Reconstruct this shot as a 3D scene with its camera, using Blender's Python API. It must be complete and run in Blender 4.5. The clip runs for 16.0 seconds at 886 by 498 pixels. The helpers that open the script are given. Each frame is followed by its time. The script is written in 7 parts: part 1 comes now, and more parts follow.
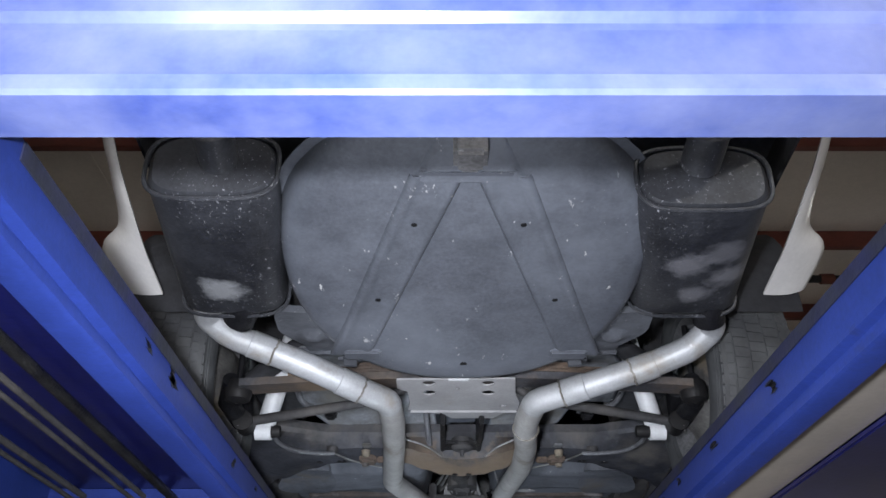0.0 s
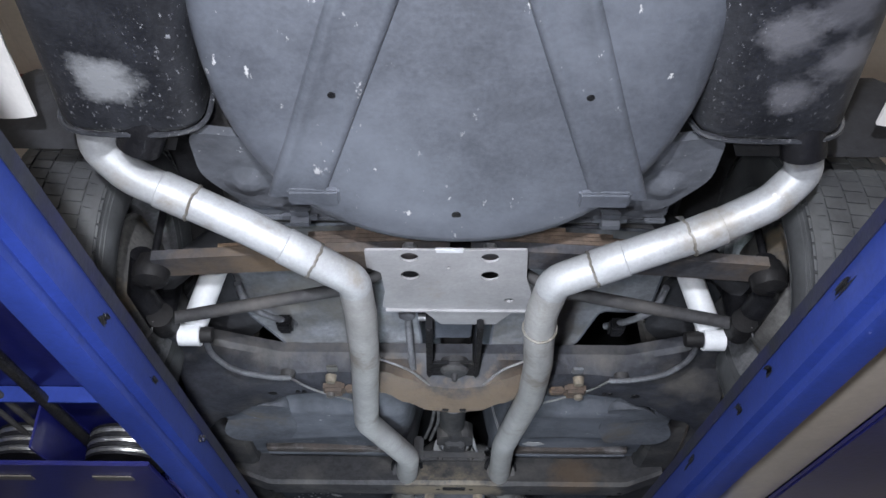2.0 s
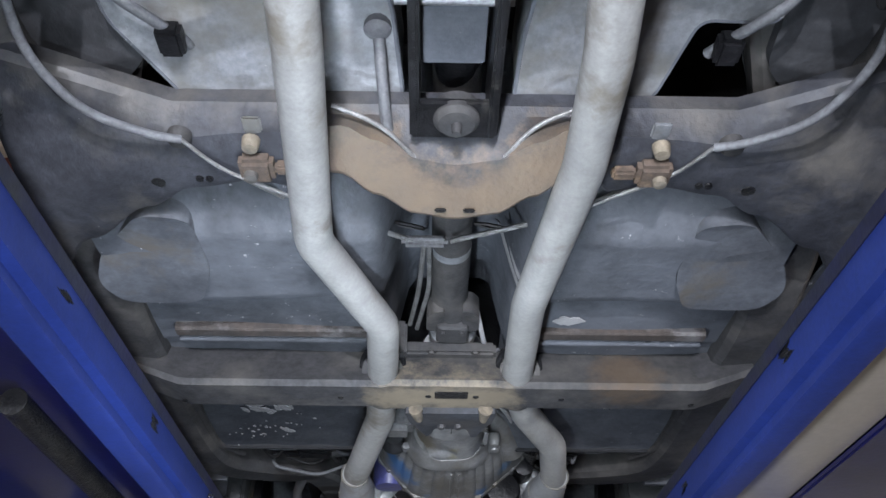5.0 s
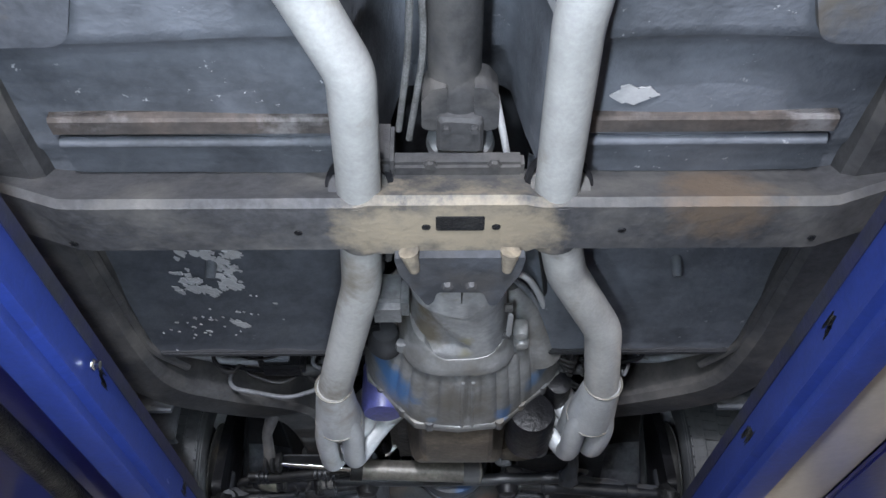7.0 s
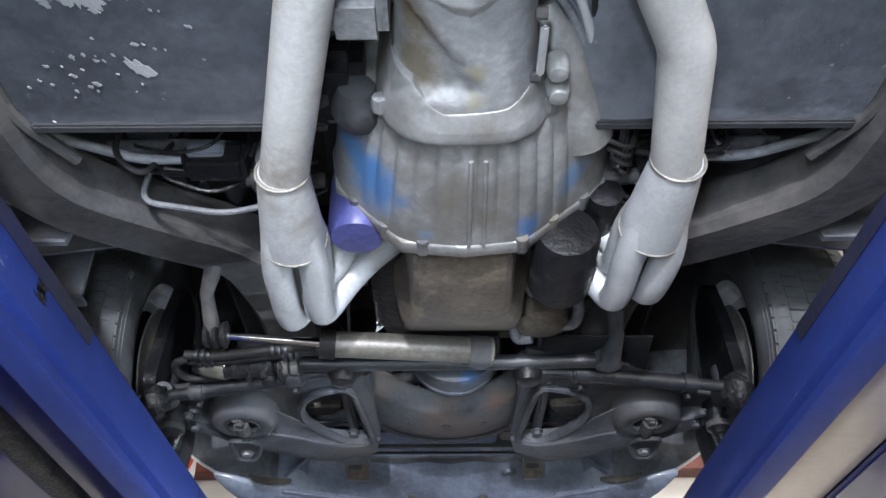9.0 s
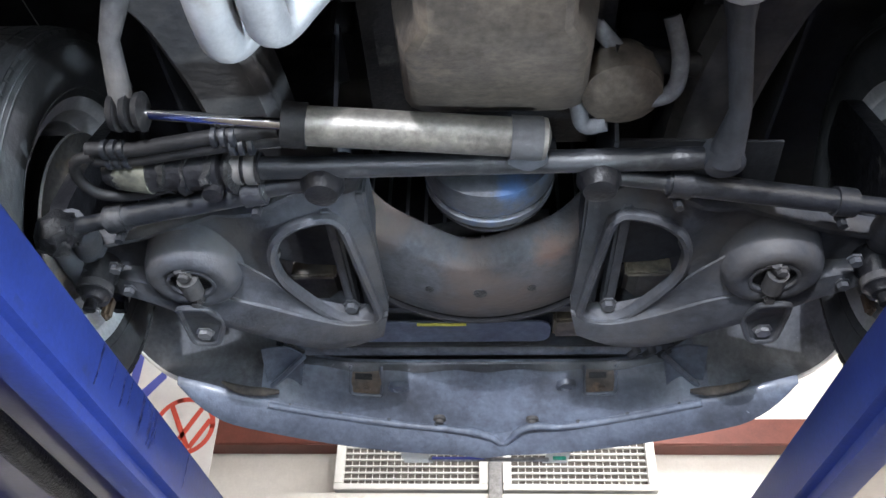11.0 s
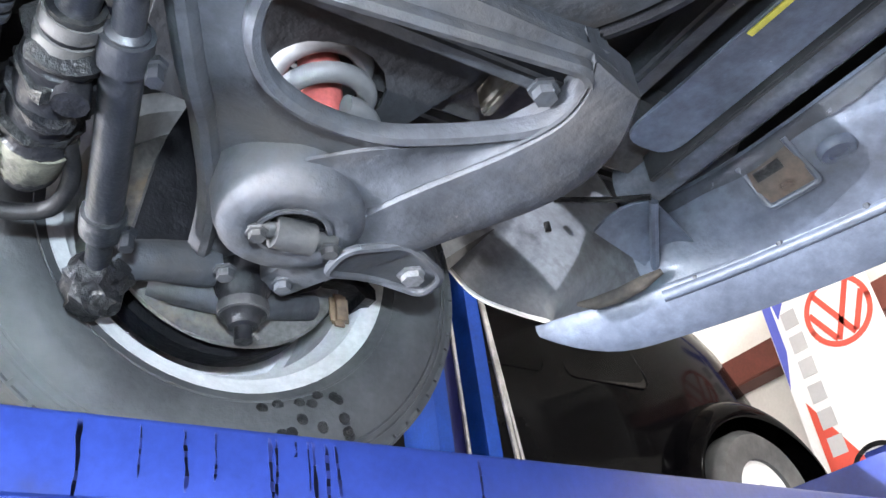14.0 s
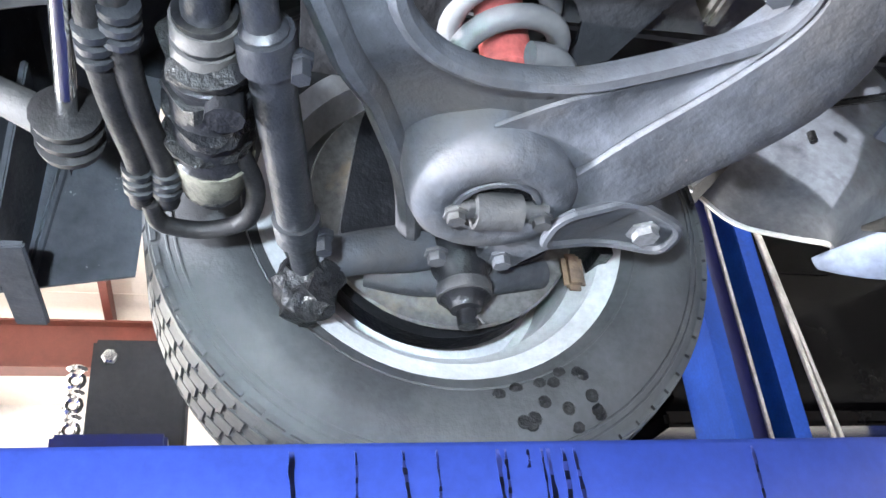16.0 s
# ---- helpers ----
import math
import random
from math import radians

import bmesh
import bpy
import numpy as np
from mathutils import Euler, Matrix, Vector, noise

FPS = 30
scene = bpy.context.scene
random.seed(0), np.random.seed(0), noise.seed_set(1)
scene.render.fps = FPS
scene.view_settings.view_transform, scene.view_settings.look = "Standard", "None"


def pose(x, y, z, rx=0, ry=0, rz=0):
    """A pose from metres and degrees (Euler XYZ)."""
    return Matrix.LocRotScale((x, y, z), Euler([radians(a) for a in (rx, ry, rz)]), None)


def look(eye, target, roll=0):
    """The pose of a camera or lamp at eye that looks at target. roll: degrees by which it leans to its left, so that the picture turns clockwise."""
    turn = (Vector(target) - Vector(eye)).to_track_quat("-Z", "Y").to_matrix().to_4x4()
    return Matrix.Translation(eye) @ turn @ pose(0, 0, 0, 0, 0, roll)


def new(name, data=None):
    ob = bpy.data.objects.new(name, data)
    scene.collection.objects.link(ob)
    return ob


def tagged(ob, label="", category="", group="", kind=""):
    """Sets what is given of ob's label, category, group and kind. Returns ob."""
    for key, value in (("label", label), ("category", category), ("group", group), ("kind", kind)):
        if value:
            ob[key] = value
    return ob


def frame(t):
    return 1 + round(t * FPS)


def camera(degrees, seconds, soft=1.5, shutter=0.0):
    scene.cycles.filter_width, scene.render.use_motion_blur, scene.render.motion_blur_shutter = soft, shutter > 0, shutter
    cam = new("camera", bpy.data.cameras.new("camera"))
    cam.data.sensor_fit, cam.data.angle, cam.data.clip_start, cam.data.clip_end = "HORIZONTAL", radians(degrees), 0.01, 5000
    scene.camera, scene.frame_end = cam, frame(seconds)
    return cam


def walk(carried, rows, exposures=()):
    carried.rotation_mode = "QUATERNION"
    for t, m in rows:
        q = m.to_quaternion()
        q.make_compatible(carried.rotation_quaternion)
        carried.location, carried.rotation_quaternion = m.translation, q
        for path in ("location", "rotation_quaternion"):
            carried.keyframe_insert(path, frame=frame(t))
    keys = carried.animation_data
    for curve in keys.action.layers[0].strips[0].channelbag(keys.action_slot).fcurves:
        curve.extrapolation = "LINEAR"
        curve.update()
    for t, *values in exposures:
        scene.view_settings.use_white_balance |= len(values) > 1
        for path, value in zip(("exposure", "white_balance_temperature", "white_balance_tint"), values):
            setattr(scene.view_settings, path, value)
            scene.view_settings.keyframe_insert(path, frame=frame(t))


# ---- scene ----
cam = camera(54.3, 16.0)
METRES, EYE, TILT, LEAN, TURN = 4.75, 1.25, 29.4, 0.0, 0.0
ROWS = [
    (0.0, 0.0, 0.0, 0.0, 0.0, 0.0, -0.0),
    (0.5, 0.0043, 0.03, -0.0163, 0.98, 0.72, 0.34),
    (1.0, 0.0053, 0.0613, -0.036, 0.44, 0.17, -0.53),
    (1.5, 0.0032, 0.0937, -0.0537, 0.03, 0.88, -0.6),
    (2.0, 0.0047, 0.1241, -0.0735, -0.17, 0.85, -0.57),
    (2.5, 0.0084, 0.1566, -0.0908, 0.25, 1.87, -0.44),
    (3.0, 0.0104, 0.1819, -0.1059, 0.36, 1.8, -0.29),
    (3.5, 0.0074, 0.2165, -0.1265, 0.21, 2.65, -0.56),
    (4.0, 0.0055, 0.2461, -0.147, -0.38, 2.76, -0.66),
    (6.5, 0.0064, 0.3981, -0.2359, -0.88, 5.21, -0.76),
    (7.0, 0.0095, 0.4328, -0.2546, -0.03, 5.27, 0.29),
    (7.5, 0.0099, 0.4609, -0.2718, 0.21, 4.89, 0.67),
    (8.0, 0.0087, 0.4961, -0.2908, 0.32, 5.26, 0.34),
    (8.5, 0.0092, 0.5238, -0.3059, 0.08, 5.37, 0.27),
    (9.0, 0.0103, 0.5547, -0.3242, 0.14, 5.42, 0.35),
    (11.5, 0.0183, 0.7153, -0.3956, 4.93, 5.88, 1.0),
    (12.0, 0.0233, 0.751, -0.405, 9.2, 5.75, 4.94),
    (12.5, 0.0266, 0.7881, -0.4145, 16.84, 6.55, 11.63),
    (13.0, 0.0312, 0.8163, -0.4172, 25.59, 9.06, 19.18),
    (13.5, 0.0388, 0.8365, -0.4199, 39.7, 12.75, 26.77),
    (14.0, 0.0462, 0.8548, -0.422, 50.63, 14.34, 30.95),
    (14.5, 0.045, 0.8701, -0.4216, 59.08, 15.84, 32.72),
    (15.0, 0.0413, 0.8791, -0.4196, 64.92, 18.02, 32.93),
    (15.5, 0.0385, 0.8802, -0.4166, 68.87, 18.88, 32.84),
    (16.0, 0.0375, 0.8786, -0.413, 73.14, 20.93, 33.37),
]
walk(cam, [(t, pose(0, 0, EYE, TILT, LEAN, TURN) @ pose(METRES * x, METRES * y, METRES * z, 90 + pitch, roll, yaw)) for t, x, y, z, yaw, pitch, roll in ROWS],
     exposures=[(0.0, -0.05), (1.0, 0.25), (2.0, 0.5), (3.0, 0.75), (4.0, 1.1), (6.5, 1.65), (8.0, 2.35), (9.0, 2.75), (11.5, 3.35), (12.5, 3.75), (13.5, 4.35), (14.5, 4.65), (16.0, 4.75)])

# ---- light ----
world = bpy.data.worlds.new("world")
scene.world = world
world.use_nodes = True
world.node_tree.nodes["Background"].inputs[0].default_value = (0.75, 0.85, 1.0, 1)
world.node_tree.nodes["Background"].inputs[1].default_value = 0.0003


def area_lamp(name, m, sx, sy, watts, colour=(1, 1, 1)):
    data = bpy.data.lights.new(name, "AREA")
    data.shape, data.size, data.size_y, data.energy, data.color = "RECTANGLE", sx, sy, watts, colour
    ob = new(name, data)
    ob.matrix_world = m
    return ob


# added fixed lamps at stops along the walk imitate the cold lamp carried beside the lens; their watts fall as the
# exposure rises
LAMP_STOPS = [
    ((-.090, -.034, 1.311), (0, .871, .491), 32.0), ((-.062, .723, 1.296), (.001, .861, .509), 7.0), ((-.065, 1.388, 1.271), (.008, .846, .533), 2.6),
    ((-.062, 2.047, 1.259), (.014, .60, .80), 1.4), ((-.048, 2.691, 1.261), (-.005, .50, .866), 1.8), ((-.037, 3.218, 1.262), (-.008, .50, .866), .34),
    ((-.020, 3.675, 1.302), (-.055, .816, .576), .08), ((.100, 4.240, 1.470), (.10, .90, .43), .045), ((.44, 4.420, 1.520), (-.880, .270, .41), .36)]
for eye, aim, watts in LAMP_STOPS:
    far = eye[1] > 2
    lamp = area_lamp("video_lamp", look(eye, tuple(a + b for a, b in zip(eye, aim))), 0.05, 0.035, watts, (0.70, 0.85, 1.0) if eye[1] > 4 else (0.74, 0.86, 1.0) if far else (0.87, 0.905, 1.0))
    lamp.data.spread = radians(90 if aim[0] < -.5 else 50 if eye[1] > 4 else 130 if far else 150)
# the shop's ceiling lamps
for lx, ly, watts in ((1.2, 7.3, 10), (4.8, 7.0, 10), (-7.6, 6.0, 0.2), (-7.6, 1.0, 11), (4.8, 1.5, 16), (-6.5, -3.5, 280), (4.0, -3.5, 280)):
    area_lamp("shop_lamp", pose(lx, ly, 4.55, 0, 0, 0), 0.3, 1.3, watts, (0.97, 0.96, 0.94))

# ---- small tools ----
CX = 0.048  # the car's centre line


def B():
    return bmesh.new()


def part(name, bm, material, parent=None, label="", angle=40, kind="", category=""):
    bmesh.ops.remove_doubles(bm, verts=bm.verts, dist=1e-5)
    bmesh.ops.recalc_face_normals(bm, faces=bm.faces)
    me = bpy.data.meshes.new(name)
    bm.to_mesh(me)
    bm.free()
    me.materials.append(material)
    for p in me.polygons:
        p.use_smooth = True
    me.set_sharp_from_angle(angle=radians(angle))
    ob = new(name, me)
    if parent is not None:
        ob.parent = parent
    return tagged(ob, label, category, "", kind)


def split(name, bm, material, parent=None, label="", angle=40):
    """Each loose piece of bm becomes a part of its own."""
    left = set(bm.verts)
    groups = []
    while left:
        todo, seen = [left.pop()], set()
        while todo:
            v = todo.pop()
            if v in seen:
                continue
            seen.add(v)
            todo += [e.other_vert(v) for e in v.link_edges]
        left -= seen
        groups.append(seen)
    for g in groups:
        b, to = B(), {}
        for v in g:
            to[v] = b.verts.new(v.co)
        for f in {f for v in g for f in v.link_faces}:
            b.faces.new([to[v] for v in f.verts])
        part(name, b, material, parent or car, label, angle)
    bm.free()


def thing(name, label, category, at=(0, 0, 0), group="", kind=""):
    ob = new(name)
    ob.location = at
    bpy.context.view_layer.update()
    return tagged(ob, label, category, group, kind)


def hold(thing_ob):
    """Meshes are drawn in world places; keep them there under a thing that stands elsewhere."""
    inv = Matrix.Translation(-Vector(thing_ob.location))
    for o in thing_ob.children:
        o.matrix_parent_inverse = inv


def box(bm, x0, x1, y0, y1, z0, z1, bev=0.0, m=None):
    r = bmesh.ops.create_cube(bm, size=1)
    vs = r["verts"]
    for v in vs:
        v.co = Vector((x0 + (v.co.x + .5) * (x1 - x0), y0 + (v.co.y + .5) * (y1 - y0), z0 + (v.co.z + .5) * (z1 - z0)))
        if m is not None:
            v.co = m @ v.co
    if bev:
        es = list({e for v in vs for e in v.link_edges})
        bmesh.ops.bevel(bm, geom=es, offset=bev, segments=2, affect="EDGES", clamp_overlap=True)
    return bm


def fillet(pts, rad, n=6):
    pts = [Vector(p) for p in pts]
    out = [pts[0]]
    for a, b, c in zip(pts, pts[1:], pts[2:]):
        u, v = (a - b), (c - b)
        k = min(rad, u.length * .48, v.length * .48)
        p, q = b + u.normalized() * k, b + v.normalized() * k
        for i in range(n + 1):
            s = i / n
            out.append((1 - s) ** 2 * p + 2 * s * (1 - s) * b + s * s * q)
    out.append(pts[-1])
    return out


def tube(bm, pts, r, n=14, rad=0.0, caps=True, flat=1.0):
    """A round bar or pipe along points; r one radius or one for each point; rad rounds the bends."""
    if rad:
        pts = fillet(pts, rad)
    pts = [Vector(p) for p in pts]
    rs = list(r) if isinstance(r, (list, tuple)) else [r] * len(pts)
    if len(rs) != len(pts):
        rs = [rs[min(len(rs) - 1, max(0, round(i * (len(rs) - 1) / (len(pts) - 1))))] for i in range(len(pts))]
    rings, up = [], None
    for i, p in enumerate(pts):
        d = (pts[min(i + 1, len(pts) - 1)] - pts[max(i - 1, 0)]).normalized()
        if up is None:
            up = d.orthogonal().normalized() if abs(d.z) > .95 else d.cross(Vector((0, 0, 1))).normalized()
        up = (up - d * up.dot(d)).normalized()
        w = d.cross(up)
        rings.append([bm.verts.new(p + rs[i] * (math.cos(2 * math.pi * k / n) * up + flat * math.sin(2 * math.pi * k / n) * w)) for k in range(n)])
    for a, b in zip(rings, rings[1:]):
        for k in range(n):
            bm.faces.new((a[k], a[(k + 1) % n], b[(k + 1) % n], b[k]))
    if caps:
        bm.faces.new(rings[0][::-1])
        bm.faces.new(rings[-1])
    return bm


def lathe(bm, prof, at, axis="y", n=32, turn=None, closed=False):
    """Spin (radius, height) points round an axis through at."""
    at = Vector(at)
    rings = []
    for r, h in prof:
        ring = []
        for k in range(n):
            c, s = r * math.cos(2 * math.pi * k / n), r * math.sin(2 * math.pi * k / n)
            v = Vector((c, h, s)) if axis == "y" else Vector((h, c, s)) if axis == "x" else Vector((c, s, h))
            if turn is not None:
                v = turn @ v
            ring.append(bm.verts.new(at + v))
        rings.append(ring)
    pairs = list(zip(rings, rings[1:])) + ([(rings[-1], rings[0])] if closed else [])
    for a, b in pairs:
        for k in range(n):
            bm.faces.new((a[k], a[(k + 1) % n], b[(k + 1) % n], b[k]))
    if not closed:
        if prof[0][0] > 1e-4:
            bm.faces.new(rings[0])
        if prof[-1][0] > 1e-4:
            bm.faces.new(rings[-1][::-1])
    return bm


def round_outline(pts, rad, n=5):
    """A closed outline with rounded corners."""
    out, k = [], len(pts)
    for i in range(k):
        a, b, c = Vector(pts[i - 1]), Vector(pts[i]), Vector(pts[(i + 1) % k])
        u, v = a - b, c - b
        d = min(rad, u.length * .45, v.length * .45)
        p, q = b + u.normalized() * d, b + v.normalized() * d
        for j in range(n + 1):
            s = j / n
            w = (1 - s) ** 2 * p + 2 * s * (1 - s) * b + s * s * q
            out.append((w.x, w.y))
    return out


def plate(bm, outline, z, th, holes=(), shape=None):
    """A flat or shaped plate of thickness th (upwards from z) with round or given holes; shape(x, y) adds to z."""
    t = B()
    for loop in [outline] + [h if len(h) > 3 else [(h[0] + h[2] * math.cos(a * math.pi / 8), h[1] + h[2] * math.sin(a * math.pi / 8)) for a in range(16)] for h in holes]:
        vs = [t.verts.new((x, y, 0)) for x, y in loop]
        for a, b in zip(vs, vs[1:] + vs[:1]):
            t.edges.new((a, b))
    bmesh.ops.triangle_fill(t, edges=t.edges, use_beauty=True, use_dissolve=False)
    r = bmesh.ops.extrude_face_region(t, geom=t.faces[:])
    top = [v for v in r["geom"] if isinstance(v, bmesh.types.BMVert)]
    topset = set(top)
    for v in t.verts:
        zz = z + (th if v in topset else 0)
        v.co.z = zz + (shape(v.co.x, v.co.y) if shape else 0)
    me = bpy.data.meshes.new("tmp")
    t.to_mesh(me)
    t.free()
    bm.from_mesh(me)
    bpy.data.meshes.remove(me)
    return bm


def sheet(bm, f, nu, nv, off=(0, 0, 0.003)):
    """A surface f(u, v), u and v from 0 to 1, with a second skin at off."""
    off = Vector(off)
    lo = [[bm.verts.new(Vector(f(i / nu, j / nv))) for j in range(nv + 1)] for i in range(nu + 1)]
    hi = [[bm.verts.new(v.co + off) for v in row] for row in lo]
    for g in (lo, hi):
        for i in range(nu):
            for j in range(nv):
                bm.faces.new((g[i][j], g[i + 1][j], g[i + 1][j + 1], g[i][j + 1]))
    rim = [(i, 0) for i in range(nu)] + [(nu, j) for j in range(nv)] + [(i, nv) for i in range(nu, 0, -1)] + [(0, j) for j in range(nv, 0, -1)]
    for (a, b), (c, d) in zip(rim, rim[1:] + rim[:1]):
        bm.faces.new((lo[a][b], lo[c][d], hi[c][d], hi[a][b]))
    return bm


def extrude_y(bm, prof, y0, y1):
    """A closed (x, z) section drawn out along y."""
    a, b = ([bm.verts.new((x, y, z)) for x, z in prof] for y in (y0, y1))
    n = len(prof)
    for k in range(n):
        bm.faces.new((a[k], a[(k + 1) % n], b[(k + 1) % n], b[k]))
    bm.faces.new(a)
    bm.faces.new(b[::-1])
    return bm


def loft(bm, rings, caps=True):
    rs = [[bm.verts.new(p) for p in ring] for ring in rings]
    n = len(rs[0])
    for a, b in zip(rs, rs[1:]):
        for k in range(n):
            bm.faces.new((a[k], a[(k + 1) % n], b[(k + 1) % n], b[k]))
    if caps:
        bm.faces.new(rs[0])
        bm.faces.new(rs[-1][::-1])
    return bm


def bolt(bm, at, r=0.009, h=0.008, axis="z", sign=-1):
    prof = [(r * .5, 0), (r * 1.35, 0), (r * 1.35, sign * h * .25), (r, sign * h * .3), (r, sign * h), (r * .4, sign * h)]
    return lathe(bm, prof, at, axis, 6 if r > .004 else 8)


# ---- materials ----
def surf(name, c1, c2, rough=0.6, metal=0.0, scale=6.0, bump=0.25, fine=90.0, stain=None, stain_at=0.62, stain_scale=3.0, marks=None, mark_at=0.7,
         mark_scale=40.0, stretch=(1, 1, 1), coat=0.0, spots=(), soft=0.06, rough2=None, grain=0.5, spec=0.5):
    """A worn surface: two tones at a large scale, fine grain and relief, stains, small bright marks, and single spots (x, y, z, radius, colour, strength)."""
    m = bpy.data.materials.new(name)
    m.use_nodes = True
    nt = m.node_tree
    N, L = nt.nodes, nt.links
    bs = N["Principled BSDF"]
    tc = N.new("ShaderNodeTexCoord").outputs["Object"]

    def noise_tex(s, detail=4.0, r=0.55, vec=None):
        t = N.new("ShaderNodeTexNoise")
        t.inputs["Scale"].default_value, t.inputs["Detail"].default_value, t.inputs["Roughness"].default_value = s, detail, r
        L.new(vec or tc, t.inputs["Vector"])
        return t.outputs["Fac"]

    def ramp(fac, a, b):
        t = N.new("ShaderNodeMapRange")
        t.inputs[1].default_value, t.inputs[2].default_value = a, b
        L.new(fac, t.inputs[0])
        return t.outputs[0]

    def mix(fac, a, b, how="MIX"):
        t = N.new("ShaderNodeMix")
        t.data_type, t.blend_type = "RGBA", how
        for sock, val in ((t.inputs[0], fac), (t.inputs[6], a), (t.inputs[7], b)):
            if hasattr(val, "is_output"):
                L.new(val, sock)
            elif isinstance(val, (int, float)):
                sock.default_value = val
            else:
                sock.default_value = (*val, 1)
        return t.outputs[2]

    mp = N.new("ShaderNodeMapping")
    mp.inputs["Scale"].default_value = stretch
    L.new(tc, mp.inputs["Vector"])
    vec = mp.outputs[0]
    big = noise_tex(scale, 5, .6, vec)
    col = mix(ramp(big, .36, .64), c1, c2)
    fin = noise_tex(fine, 3, .6)
    g = ramp(fin, .3, .7)
    dark = mix(g, (1 - grain * .55,) * 3, (1 + grain * .35,) * 3)
    col = mix(1.0, col, dark, "MULTIPLY")
    mid = noise_tex(17.0, 7, .72)
    grime = mix(ramp(mid, .36, .62), (1 - grain * .60,) * 3, (1 + grain * .22,) * 3)
    col = mix(1.0, col, grime, "MULTIPLY")
    if stain:
        f = ramp(noise_tex(stain_scale, 6, .65), stain_at - soft, stain_at + soft)
        col = mix(f, col, stain)
    if marks:
        f = ramp(noise_tex(mark_scale, 4, .7, vec), mark_at, mark_at + .04)
        gate = ramp(noise_tex(5.0, 2, .5), .45, .6)
        mm = N.new("ShaderNodeMath")
        mm.operation = "MULTIPLY"
        L.new(f, mm.inputs[0])
        L.new(gate, mm.inputs[1])
        col = mix(mm.outputs[0], col, marks)
    for x, y, z, r, c, k in spots:
        d = N.new("ShaderNodeVectorMath")
        d.operation = "DISTANCE"
        L.new(tc, d.inputs[0])
        d.inputs[1].default_value = (x, y, z)
        w = N.new("ShaderNodeMath")
        w.operation = "MULTIPLY_ADD"
        L.new(noise_tex(22.0, 5, .7), w.inputs[0])
        w.inputs[1].default_value = -r * 1.6
        L.new(d.outputs["Value"], w.inputs[2])
        t = N.new("ShaderNodeMapRange")
        t.inputs[1].default_value, t.inputs[2].default_value, t.inputs[3].default_value, t.inputs[4].default_value = r * .3, -r * .35, 0.0, k
        L.new(w.outputs[0], t.inputs[0])
        col = mix(t.outputs[0], col, c)
    L.new(col, bs.inputs["Base Color"])
    rr = ramp(big, .3, .7)
    t = N.new("ShaderNodeMapRange")
    t.inputs[3].default_value, t.inputs[4].default_value = rough, rough if rough2 is None else rough2
    L.new(rr, t.inputs[0])
    L.new(t.outputs[0], bs.inputs["Roughness"])
    bs.inputs["Metallic"].default_value = metal
    bs.inputs["Specular IOR Level"].default_value = spec
    bs.inputs["Coat Weight"].default_value = coat
    bs.inputs["Coat Roughness"].default_value = 0.12
    if bump:
        b = N.new("ShaderNodeBump")
        b.inputs["Strength"].default_value, b.inputs["Distance"].default_value = bump, 0.004
        hs = N.new("ShaderNodeMath")
        hs.operation = "MULTIPLY_ADD"
        L.new(mid, hs.inputs[0])
        hs.inputs[1].default_value = 0.6
        L.new(fin, hs.inputs[2])
        L.new(hs.outputs[0], b.inputs["Height"])
        L.new(b.outputs[0], bs.inputs["Normal"])
    return m


BLUE = surf("blue_lift_paint", (.021, .042, .22), (.015, .029, .15), .40, 0, 2.5, .05, 120, stain=(.02, .022, .05), stain_at=.70, stain_scale=4.5, coat=.04, spec=.3, grain=.2,
            marks=(.30, .32, .55), mark_at=.72, mark_scale=30, stretch=(1, .3, 1))
# paler copy of the lift blue: lamp glare put into the colour
BEAM_GLARE = surf("worn_blue_beam_paint_with_glare", (.070, .105, .32), (.050, .076, .26), .3, 0, 2.5, .05, 120, stain=(.22, .25, .42), stain_at=.60, stain_scale=3.5, soft=.2, coat=.25, grain=.15)
# darker copy of the lift blue, with the shade of undersides in its colour
BLUE_SHADED = surf("blue_lift_paint_shaded", (.007, .009, .085), (.005, .006, .06), .35, 0, 2.5, .08, 90, coat=.4, grain=.3)
POST_BLUE = surf("deep_blue_post_paint", (.010, .045, .26), (.008, .032, .18), .6, 0, 2.5, .05, 120, stain=(.02, .022, .05), stain_at=.68, stain_scale=5, spec=.05, grain=.25)
TIE = surf("oily_grey_rod_steel", (.020, .021, .025), (.009, .010, .012), .42, 0, 9, .35, 90, stain=(.050, .050, .053), stain_at=.66, stain_scale=12, grain=.4)
GREASE = surf("black_grease", (.008, .008, .010), (.02, .02, .02), .36, 0, 20, .8, 150, spec=.25)
PIPE = surf("aluminised_exhaust_steel", (.44, .45, .465), (.34, .345, .35), .46, .25, 5, .14, 160, stain=(.27, .25, .22), stain_at=.63, stain_scale=7, rough2=.54, grain=.2,
            marks=(.58, .58, .58), mark_at=.70, mark_scale=24)
PIPE_DULL = surf("dull_exhaust_steel", (.42, .415, .405), (.31, .305, .295), .5, .25, 5, .12, 140, stain=(.21, .19, .16), stain_at=.60, stain_scale=6, grain=.18, marks=(.48, .48, .46), mark_at=.70, mark_scale=24)
WELD = surf("weld_bead", (.27, .26, .24), (.19, .17, .14), .6, .3, 40, .5, 120)
SHELL = surf("dusty_grey_moulded_shell", (.092, .100, .118), (.066, .072, .086), .52, 0, 3.0, .14, 120, stain=(.135, .147, .172), stain_at=.62, stain_scale=2.4, soft=.14,
             marks=(.42, .42, .42), mark_at=.655, mark_scale=46, stretch=(1, .45, 1), grain=0.30)
